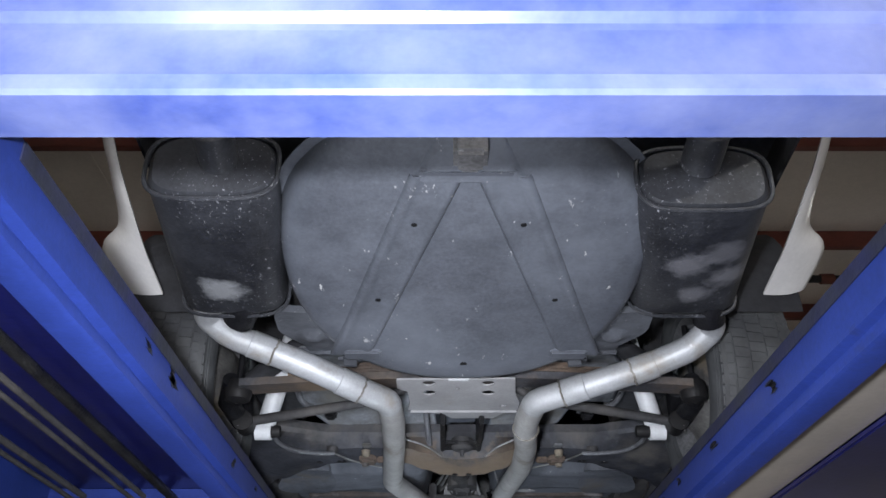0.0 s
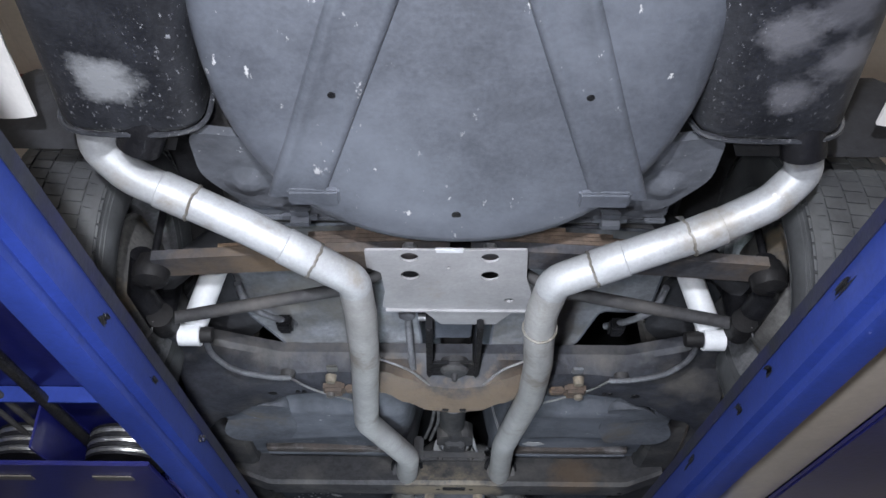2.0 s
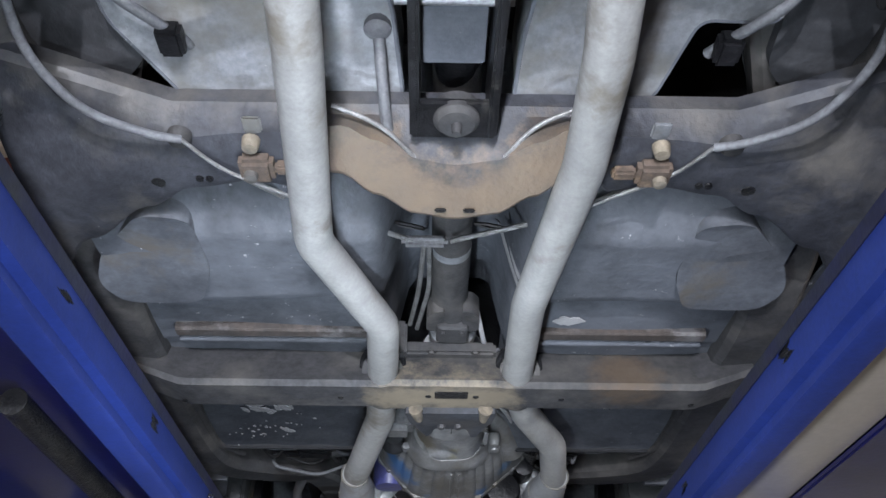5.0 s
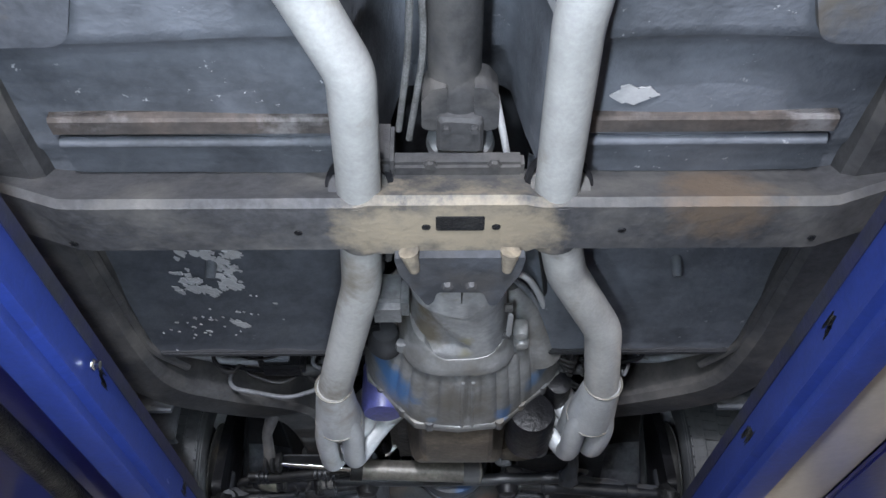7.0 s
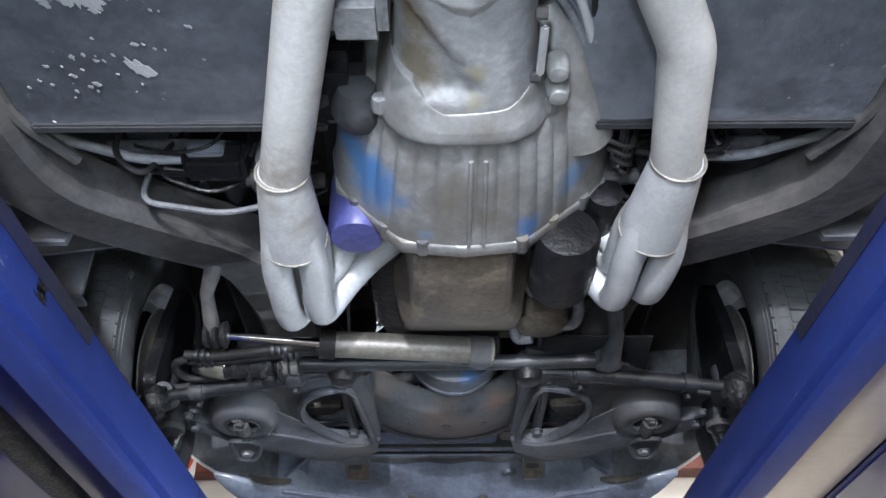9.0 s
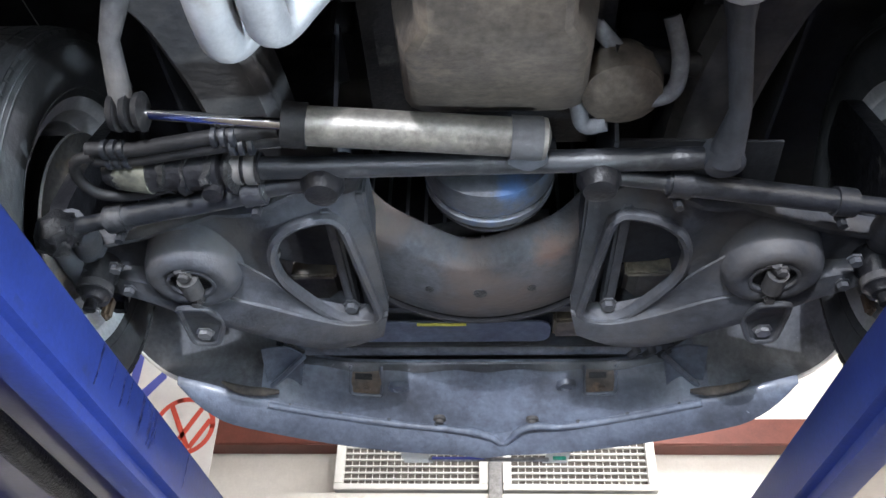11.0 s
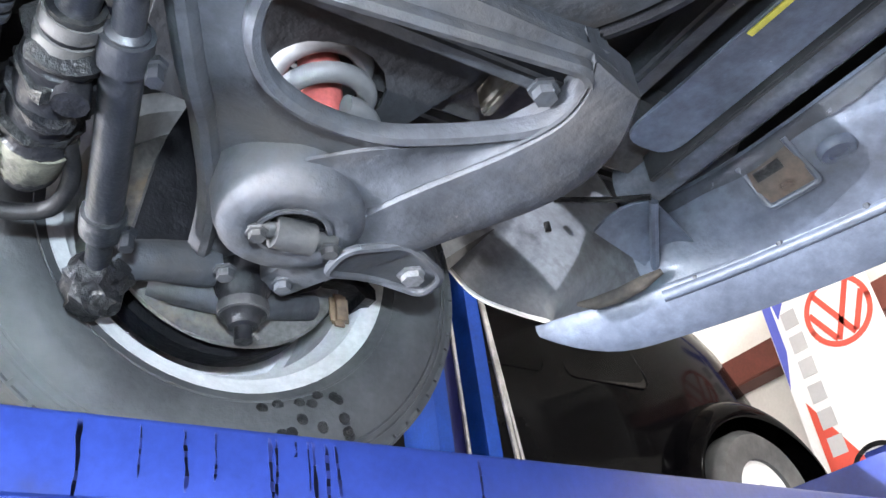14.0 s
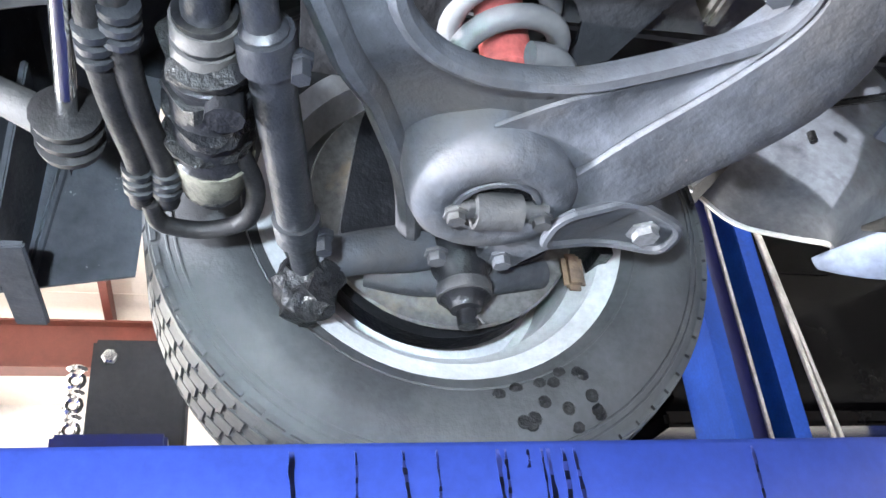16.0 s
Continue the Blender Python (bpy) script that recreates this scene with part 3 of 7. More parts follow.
for x, out in ((-1.50, -1), (1.60, 1)):
    for y in (.62, 5.85):
        post("post", x, y, out)
for y, facing in ((.60, 1), (5.82, -1)):
    prof = [(-.02, 1.728), (.045, 1.732), (.045, 1.765), (.045, 1.915), (-.002, 1.915), (-.004, 1.842), (.004, 1.834), (.004, 1.824), (-.008, 1.814), (-.012, 1.764), (-.016, 1.752), (-.024, 1.748), (-.024, 1.732)]
    drop = 0 if facing > 0 else .068
    bm = loft(B(), [[(x, y + facing * a, z - drop) for a, z in prof] for x in (-1.5, 1.6)])
    # only the rear beam takes the colour with the lamp's glare in it
    part("cross_beam", bm, BEAM_GLARE if facing > 0 else BLUE, lift, "blue steel cross beam, worn; rear one paled as if lamplit")
for a, b in (((-1.50, 5.95, 2.85), (-1.46, 6.035, 1.7)), ((-1.50, 5.95, 2.85), (-1.46, 6.005, 1.7))):
    part("slack_cable", tube(B(), [a, b], .007, 8), CABLE, lift, "loose grey cable")
# latch housing on the outer edge of the left runway
lb = box(B(), -1.52, -1.30, 4.40, 4.56, 1.95, 2.235, .006)
latch = part("latch_box", lb, UNDER_DARK, lift, "dark steel latch box with bright bolts")
for y, z in ((4.43, 2.20), (4.53, 2.21)):
    part("bolt", bolt(B(), (-1.30, y, z), .011, .012, "x", 1), CHROME, latch)
part("bolt", bolt(B(), (-1.40, 4.50, 2.235), .014, .02, "z", 1), CHROME, latch)
bm = B()
for k in range(9):
    lathe(bm, [(.012, -.004), (.018, 0), (.012, .004), (.007, 0)], (-1.33, 4.375, 2.19 - k * .022), "x" if k % 2 else "z", 12, closed=True)
part("chain", bm, CHROME, latch, "bright steel chain")
part("arm", box(B(), -1.5, -.94, 4.41, 4.55, 1.90, 1.95, .005), BLUE_SHADED, lift, "arm that carries the latch box")
part("arm_stay", box(B(), -.99, -.94, 4.41, 4.55, RZ - .1, 1.90, .005), BLUE_SHADED, lift)
hold(lift)

# ---- the car on the lift ----
car = thing("sports_car", "white low sports car raised on the lift, worn grey underside", "car", (CX, 3.6, RZ))


def P(name, bm, material, parent=None, label="", angle=40):
    return part(name, bm, material, parent or car, label, angle)


def mir(s, pts):
    """Points given by their distance from the centre line, laid on one side."""
    return [(CX + s * p[0], *p[1:]) for p in pts]


WZ, WR = RZ + .325, .325


# wheels
def wheel(s, y, front):
    a = .74
    w = .105
    prof = []
    for k in range(9):  # inner bead to inner shoulder, over the tread, back to the outer bead
        u = k / 8
        prof.append((.205 + .105 * u, -w * (.84 + .19 * math.sin(math.pi * min(1, u * .98)) ** .8)))
    prof += [(.3175, -w * .86), (.318, -w * .5), (.318, 0), (.318, w * .5), (.3175, w * .86)]
    for k in range(8, -1, -1):
        u = k / 8
        prof.append((.205 + .105 * u, w * (.84 + .19 * math.sin(math.pi * min(1, u * .98)) ** .8)))
    prof += [(.19, w * .7), (.19, -w * .7)]
    bm = lathe(B(), prof, (CX + s * a, y, WZ), "x", 72, closed=True)
    tyre = P("tyre", bm, RUBBER, None, "worn black radial tyre", 50)
    # raised rings on the inner sidewall
    bm = B()
    for r in (.222, .292, .300):
        u = (r - .205) / .105
        tube(bm, [(CX + s * a - s * w * (.84 + .19 * math.sin(math.pi * min(1, u * .98)) ** .8), y + r * math.cos(t), WZ + r * math.sin(t)) for t in [2 * math.pi * k / 72 for k in range(73)]], .0016, 6, caps=False)
    split("sidewall_ring", bm, RUBBER, tyre)
    # tread blocks
    bm = B()
    n = 74
    for k in range(n):
        for row, (u0, u1) in enumerate(((-.90, -.60), (-.55, -.22), (-.17, .17), (.22, .55), (.60, .90))):
            th = 2 * math.pi * (k + (.5 if row % 2 else 0)) / n
            d = 2 * math.pi / n * .40
            vs = []
            for r in (.316, .3212):
                for uu, dt in ((u0, -d), (u1, -d + .012), (u1, d + .012), (u0, d)):
                    rr = r - (.007 if abs(uu) > .85 else 0)
                    vs.append(bm.verts.new((CX + s * a + uu * w, y + rr * math.cos(th + dt), WZ + rr * math.sin(th + dt))))
            for f in ((4, 5, 6, 7), (0, 1, 5, 4), (1, 2, 6, 5), (2, 3, 7, 6), (3, 0, 4, 7)):
                bm.faces.new([vs[i] for i in f])
    P("tread", bm, RUBBER, tyre, "worn tread blocks")
    # steel rim, open towards the inside
    si = -s
    rim = [(.206, .090), (.209, .092), (.209, .083), (.196, .078), (.190, .055), (.178, .045), (.172, .0), (.172, -.05), (.186, -.07), (.207, -.088), (.200, -.088), (.16, -.055), (.165, 0), (.170, .05), (.183, .06), (.188, .08)]
    P("rim", lathe(B(), [(r, si * h) for r, h in rim], (CX + s * a, y, WZ), "x", 72, closed=True), RIM if front else GREY_STEEL, tyre, "bright steel wheel rim")
    disc = [(.03, -.05), (.10, -.045), (.15, -.06), (.168, -.05), (.168, -.058), (.15, -.068), (.10, -.055), (.03, -.06)]
    P("wheel_disc", lathe(B(), [(r, si * h) for r, h in disc], (CX + s * a, y, WZ), "x", 48, closed=True), RIM, tyre, "slotted wheel centre")
    # brake drum shield
    if front:
        sh = [(.02, .10), (.09, .105), (.13, .085), (.150, .088), (.152, .084), (.13, .078), (.09, .09), (.02, .09)]
    else:
        sh = [(.02, .11), (.10, .10), (.14, .06), (.150, .06), (.152, .055), (.13, .05), (.09, .08), (.02, .09)]
    P("brake_shield", lathe(B(), [(r, si * h) for r, h in sh], (CX + s * a, y, WZ), "x", 48, closed=True), SHIELD, None, "worn bare steel brake shield")
    P("brake_disc", lathe(B(), [(.06, si * .05), (.146, si * .05), (.146, si * .02), (.06, si * .02)], (CX + s * a, y, WZ), "x", 48), IRON, None, "dark brake disc")
    if front:
        P("caliper", box(B(), CX + s * (a - .09), CX + s * (a - .0), y + .10, y + .17, WZ - .05, WZ + .13, .015), IRON, None, "black brake caliper")
        P("caliper_lug", box(B(), *sorted((CX + s * (a - .10), CX + s * (a - .085))), y + .125, y + .150, WZ - .105, WZ - .06, .006), RUST, None, "rusty caliper lug")


for s in (-1, 1):
    wheel(s, 4.843, True)
    wheel(s, 2.33, False)
# damp spots on the front tyre
for k in range(16):
    ang = rnd.uniform(-1.45, -1.0)
    rr = rnd.uniform(.225, .285)
    yy, zz = 4.843 + rr * math.cos(ang), WZ + rr * math.sin(ang)
    u = (rr - .205) / .105
    xx = CX - .74 + .105 * (.84 + .19 * math.sin(math.pi * min(1, u * .98)) ** .8)
    P("damp_spot", lathe(B(), [(.0001, .0012), (rnd.uniform(.004, .007), .0008), (.008, -.001)], (xx, yy, zz), "x", 10), GREASE, None, "dark wet spot on the tyre")

# body shell: lofted white skin with open underside
def body_ring(y, hw, zlo, zhi, crown, tuck=.03):
    pts = []
    for k in range(17):
        u = -1 + 2 * k / 16
        side = abs(u)
        x = CX + hw * math.copysign(min(1, side ** .55 * 1.0), u) * (1 - tuck * max(0, (side - .8) / .2))
        z = zlo + (zhi - zlo) * (1 - side ** 3.2) + crown * (1 - side ** 2)
        pts.append((x, y, z))
    return pts


sec = [(.98, .58, 2.52, 2.70, .02), (1.12, .66, 2.50, 2.78, .02), (1.5, .77, 2.46, 2.84, .03), (1.95, .86, 2.56, 2.90, .04), (2.33, .875, 2.56, 2.93, .06), (2.72, .87, 2.50, 2.90, .18), (3.1, .84, 2.12, 2.86, .30),
       (3.6, .83, 2.10, 2.84, .36), (4.1, .85, 2.12, 2.82, .14), (4.45, .87, 2.50, 2.84, .04), (4.843, .875, 2.54, 2.84, .03), (5.22, .86, 2.48, 2.78, .03), (5.45, .80, 2.30, 2.70, .02), (5.72, .62, 2.26, 2.56, .02), (5.86, .40, 2.28, 2.46, .01)]
bm = B()
rings = [body_ring(*q) for q in sec]
vs = [[bm.verts.new(p) for p in r] for r in rings]
inn = [[bm.verts.new((CX + (p[0] - CX) * .975, p[1], p[2] - .02)) for p in r] for r in rings]
for g in (vs, inn):
    for i in range(len(g) - 1):
        for j in range(16):
            bm.faces.new((g[i][j], g[i + 1][j], g[i + 1][j + 1], g[i][j + 1]))
for i in range(len(vs) - 1):
    for j in (0, 16):
        bm.faces.new((vs[i][j], vs[i + 1][j], inn[i + 1][j], inn[i][j]))
for i in (0, len(vs) - 1):
    for j in range(16):
        bm.faces.new((vs[i][j], vs[i][j + 1], inn[i][j + 1], inn[i][j]))
P("body_shell", bm, BODY, None, "glossy white moulded body", 60)
bm = B()
lin = [[bm.verts.new((CX + (p[0] - CX) * .965, p[1], p[2] - .03)) for p in r] for r in rings]
for i in range(len(lin) - 1):
    for j in range(16):
        bm.faces.new((lin[i][j], lin[i + 1][j], lin[i + 1][j + 1], lin[i][j + 1]))
# the body's inner side is coloured dark for the shade in there
P("body_lining", bm, UNDER_DARK, None, "inside of the body, shade in its dark colour", 60)

# white rear quarter edges behind the wheels
def bez(pts, u):
    """A smooth curve through points."""
    k = min(len(pts) - 2, int(u * (len(pts) - 1)))
    t = u * (len(pts) - 1) - k
    p = [Vector(pts[max(0, min(len(pts) - 1, k + d))]) for d in (-1, 0, 1, 2)]
    return .5 * (2 * p[1] + (p[2] - p[0]) * t + (2 * p[0] - 5 * p[1] + 4 * p[2] - p[3]) * t * t + (-p[0] + 3 * p[1] - 3 * p[2] + p[3]) * t ** 3)


for s in (-1, 1):
    inner = mir(s, [(.60, .95, 2.40), (.668, 1.216, 2.30), (.695, 1.40, 2.255), (.705, 1.51, 2.232), (.712, 1.62, 2.21), (.716, 1.72, 2.19), (.715, 1.845, 2.165)])
    outer = mir(s, [(.63, .93, 2.44), (.70, 1.226, 2.33), (.735, 1.40, 2.28), (.745, 1.53, 2.25), (.755, 1.65, 2.225), (.80, 1.745, 2.215), (.79, 1.87, 2.17)])
    rim_o = mir(s, [(.64, .94, 2.50), (.71, 1.24, 2.40), (.75, 1.42, 2.345), (.765, 1.55, 2.30), (.785, 1.68, 2.262), (.85, 1.77, 2.25), (.83, 1.875, 2.195)])
    def lip(u, v, inner=inner, outer=outer, rim_o=rim_o):
        a, b, c = bez(inner, u), bez(outer, u), bez(rim_o, u)
        return (1 - v) ** 2 * a + 2 * v * (1 - v) * b + v * v * c
    P("quarter_panel_edge", sheet(B(), lip, 30, 8, (0, 0, .006)), BODY, None, "white lower edge of the rear quarter panel", 70)
# rear body underside
def trunk(u, v):
    return (CX - .68 + 1.36 * u, 1.02 + 1.1 * v, 2.46 - .12 * abs(2 * u - 1) ** 4 + .02 * math.sin(9 * v))
P("trunk_floor", sheet(B(), trunk, 24, 14, (0, 0, .006)), UNDER, None, "dusty grey trunk floor")
for s in (-1, 1):
    # coloured dark for the shade between muffler and quarter edge
    P("inner_quarter", sheet(B(), lambda u, v, s=s: (CX + s * (.63 + .04 * v), 1.05 + .80 * u, 2.27 + .20 * v - .07 * u), 8, 4, (s * .006, 0, 0)), UNDER_DARK, None, "inner quarter panel, shade in its dark colour")

# spare wheel carrier, tilted down towards the front
TY, TS = 1.66, .21
def tub_z(y):
    return 2.062 - TS * (y - 1.67)
tb = B()
rows = []
n = 64
prof = [(0, 0), (.10, 0), (.20, 0), (.27, 0), (.318, .002), (.335, .010), (.345, .028), (.352, .075), (.352, .12), (.37, .125), (.37, .131), (.345, .131), (.338, .08), (.30, .03), (.2, .02), (0, .02)]
for r, h in prof:
    ring = []
    for k in range(n):
        th = 2 * math.pi * k / n
        x, y = r * 1.085 * math.copysign(abs(math.cos(th)) ** .9, math.cos(th)), 1.585 + r * 1.185 * math.copysign(abs(math.sin(th)) ** .95, math.sin(th))
        ring.append((CX - .004 + x, y, tub_z(y) + h * (.28 + .72 * min(1, max(0, (y - 1.22) / .4)))))
    rows.append(ring)
loft(tb, rows, caps=False)
tub = P("spare_wheel_carrier", tb, SHELL, None, "grey round moulded spare wheel carrier with scratches", 50)
# pressed straps: two diverging channels with raised borders
RIDGE = ((-.5, .001), (-.42, -.009), (-.32, -.010), (-.24, -.005), (-.12, -.0045), (0, -.0045), (.12, -.0045), (.24, -.005), (.32, -.010), (.42, -.009), (.5, .001))
for s in (-1, 1):
    def strap(u, v, s=s):
        y = 1.30 + u * .565
        w, h = RIDGE[round(v * 10)]
        fade = min(1, (1 - u) * 9 + .25)
        return (CX + .002 + s * (.060 + .204 * u) + s * w * (.104 - .010 * u), y, tub_z(y) + h * fade)
    P("strap", sheet(B(), strap, 16, 10, (0, 0, .004)), SHELL, tub, "raised strap pressed into the carrier", 60)
    bm = B()
    for u in (.22, .62):
        y = 1.30 + u * .575
        lathe(bm, [(.0015, -.0045), (.006, -.0045), (.006, -.003)], (CX + .002 + s * (.060 + .207 * u), y, tub_z(y) - .003), "z", 12)
    split("strap_hole", bm, GREASE, tub)
    # strap feet at the front
    P("strap_foot", box(B(), *sorted((CX + .004 + s * .195, CX + .004 + s * .280)), 1.845, 1.885, tub_z(1.865) - .006, tub_z(1.865) + .014, .004), SHELL, tub)
bm = box(B(), CX - .09, CX + .085, 1.28, 1.315, tub_z(1.3) - .008, tub_z(1.3) + .02, .005)
P("strap_joint", bm, SHELL, tub)
def latch_panel(u, v):
    """The raised tongue behind the straps that carries the latch."""
    y = 1.175 + .135 * v
    w = .060 + .045 * v
    side = abs(2 * u - 1)
    return (CX + (2 * u - 1) * w, y, tub_z(y) + .012 * (1 - v) - .010 * min(1, (1 - side) * 5))
P("latch_panel", sheet(B(), latch_panel, 20, 6, (0, 0, .004)), SHELL, tub, "raised tongue of the carrier", 30)
P("front_drain", lathe(B(), [(.003, -.001), (.008, -.001), (.008, .002)], (CX, 1.905, tub_z(1.905)), "z", 12), GREASE, tub)
bm = B()
box(bm, CX - .03, CX + .03, 1.20, 1.26, 2.115, 2.165, .008)
box(bm, CX - .018, CX + .018, 1.258, 1.285, 2.13, 2.15, .004)
tube(bm, [(CX - .02, 1.20, 2.15), (CX - .04, 1.13, 2.20), (CX + .02, 1.06, 2.24)], .008, 8, .03)
P("latch", bm, GREY_STEEL, tub, "shiny worn carrier latch")
# black bracket ears either side of the carrier front
for s in (-1, 1):
    oe = round_outline(mir(1, []) or [(CX + s * x, y) for x, y in ((.26, 1.93), (.30, 1.82), (.44, 1.80), (.445, 1.92), (.38, 2.02), (.27, 2.02))], .03)
    bm = plate(B(), oe, 2.10, .018)
    lathe(bm, [(.005, -.012), (.016, -.012), (.026, -.004), (.045, 0), (.045, .006)], (CX + s * .365, 1.94, 2.10), "z", 24)
    P("body_mount", bm, UNDER, None, "grey body mount with bolt washer")
    P("mount_lug", box(B(), *sorted((CX + s * .245, CX + s * .305)), 1.965, 2.005, 2.040, 2.075, .014), UNDER_OILY, None, "lumpy dirty mount lug")

TIP = surf("tarnished_chrome_tip", (.62, .58, .50), (.40, .36, .29), .28, .8, 8, .1, 120, stain=(.20, .17, .12), stain_at=.6, stain_scale=7)
# mufflers
def muffler(s, xr, xf, hw):
    rear = 1.285 if s < 0 else 1.325
    rings = []
    for u, k in ((0, .90), (.02, .97), (.04, 1), (.5, 1), (.96, 1), (.985, .97), (1, .90)):
        y = rear + u * (1.79 - rear)
        x = xr + (xf - xr) * u
        w, h = hw * k, .066 * k
        ring = []
        for q in range(32):
            th = 2 * math.pi * q / 32
            c, d = math.cos(th), math.sin(th)
            ring.append((x + w * math.copysign(abs(c) ** .55, c), y, 2.150 + h * math.copysign(abs(d) ** .6, d)))
        rings.append(ring)
    m = P("muffler", loft(B(), rings), MUFFLER, None, "black oval muffler with scuffed whitish patches", 35)
    bm = B()
    for u in (0.012, .988):
        y = rear + u * (1.79 - rear)
        x = xr + (xf - xr) * u
        loop = [(x + (hw + .003) * math.copysign(abs(math.cos(t)) ** .55, math.cos(t)), y, 2.150 + .070 * math.copysign(abs(math.sin(t)) ** .6, math.sin(t))) for t in [2 * math.pi * q / 40 for q in range(41)]]
        tube(bm, loop, .0045, 6, caps=False)
    split("seam", bm, MUFFLER, m)
    # outlet pipe, clamp and tail tip at the back
    xr = xr - s * .012
    tip = [(xr, 1.30, 2.160), (xr, 1.22, 2.175), (xr, 1.15, 2.205)]
    P("outlet_pipe", tube(B(), tip, .036, 18, .05), MUFFLER, m)
    P("tail_tip", tube(B(), [(xr, 1.195, 2.185), (xr, 1.16, 2.203), (xr + s * .004, 1.08, 2.255), (xr + s * .008, 1.0, 2.29), (xr + s * .01, .90, 2.30)], [.036, .040, .043, .055, .07], 26), TIP, m, "bright flared tail pipe")
    P("clamp", tube(B(), [(xr, 1.185, 2.188), (xr, 1.215, 2.176)], .043, 18), FRAME, m, "dirty saddle clamp")
    P("clamp_bolt", box(B(), xr - s * .045 - .02, xr - s * .045 + .02, 1.19, 1.215, 2.155, 2.20, .004), FRAME, m)
    P("hanger", tube(B(), [(xr + s * .045, 1.21, 2.18), (xr + s * .06, 1.25, 2.24), (xr + s * .05, 1.22, 2.40)], .009, 8, .03), IRON, m)
    P("inlet_neck", tube(B(), [(xf + s * -.03 if s < 0 else xf + .055, 1.775, 2.12), (xf - s * .0 + (.0 if s < 0 else .07), 1.83, 2.09)], .037, 18), IRON, m, "dark inlet neck")


muffler(-1, -.418, -.475, .118)
muffler(1, .482, .548, .122)

# exhaust pipes
PR = .0318
def pipe_run(pts, rad=.10):
    return fillet(pts, rad, 8)


left = [(-.545, 1.80, 2.125), (-.560, 1.870, 2.118), (-.513, 1.912, 2.090), (-.428, 1.942, 2.065), (-.312, 1.983, 2.030), (-.212, 2.030, 1.998), (-.137, 2.085, 1.984), (-.131, 2.20, 1.971), (-.137, 2.396, 1.966), (-.165, 2.845, 1.975), (-.063, 3.110, 1.963), (-.075, 3.38, 1.985), (-.090, 3.612, 1.985), (-.172, 3.97, 1.962)]
right = [(.622, 1.83, 2.11), (.645, 1.895, 2.10), (.598, 1.938, 2.066), (.497, 1.985, 2.036), (.408, 2.007, 2.014), (.323, 2.039, 1.997), (.232, 2.080, 1.981), (.217, 2.183, 1.966), (.222, 2.272, 1.957), (.235, 2.417, 1.960), (.240, 2.63, 1.968), (.203, 3.05, 1.978), (.212, 3.40, 1.985), (.249, 3.58, 1.985), (.333, 3.742, 1.968), (.360, 3.95, 1.95)]
for pts, welds in ((left, (.088, .182)), (right, (.105, .178, .272))):
    run = pipe_run(pts, .022)
    cutk = min(range(len(run)), key=lambda k: abs(run[k].y - 2.12))
    ep = P("exhaust_pipe", tube(B(), run[:cutk + 1], PR, 28), PIPE, None, "bright aluminised exhaust pipe with welded joints", 60)
    P("middle_pipe", tube(B(), run[cutk:], [PR - .0004 + .0025 * min(1, max(0, (p.y - 3.3) / .2)) for p in run[cutk:]], 28), PIPE_DULL, None, "dull grey middle exhaust pipe", 60)
    ls = [0]
    for a, b in zip(run, run[1:]):
        ls.append(ls[-1] + (b - a).length)
    for u in welds:
        d = u * ls[-1]
        i = max(k for k in range(len(ls) - 1) if ls[k] <= d)
        p = run[i].lerp(run[i + 1], (d - ls[i]) / max(1e-6, ls[i + 1] - ls[i]))
        t = (run[i + 1] - run[i]).normalized()
        if u < .25:
            P("joint_sleeve" if p.y < 2.12 else "pipe_sleeve", tube(B(), [p - t * .030, p - t * .028, p + t * .026, p + t * .030], [PR + .0005, PR + .0022, PR + .0022, PR + .0005], 28), PIPE if p.y < 2.12 else PIPE_DULL, ep)
        q = p + t * .031
        o = t.orthogonal().normalized()
        o2 = t.cross(o)
        loop = [q + (PR + .001) * (math.cos(a) * o + math.sin(a) * o2) + t * rnd.uniform(-.002, .002) for a in [2 * math.pi * k / 36 for k in range(37)]]
        P("weld", tube(B(), loop, .0028, 6, caps=False), WELD, ep, "rough weld bead")
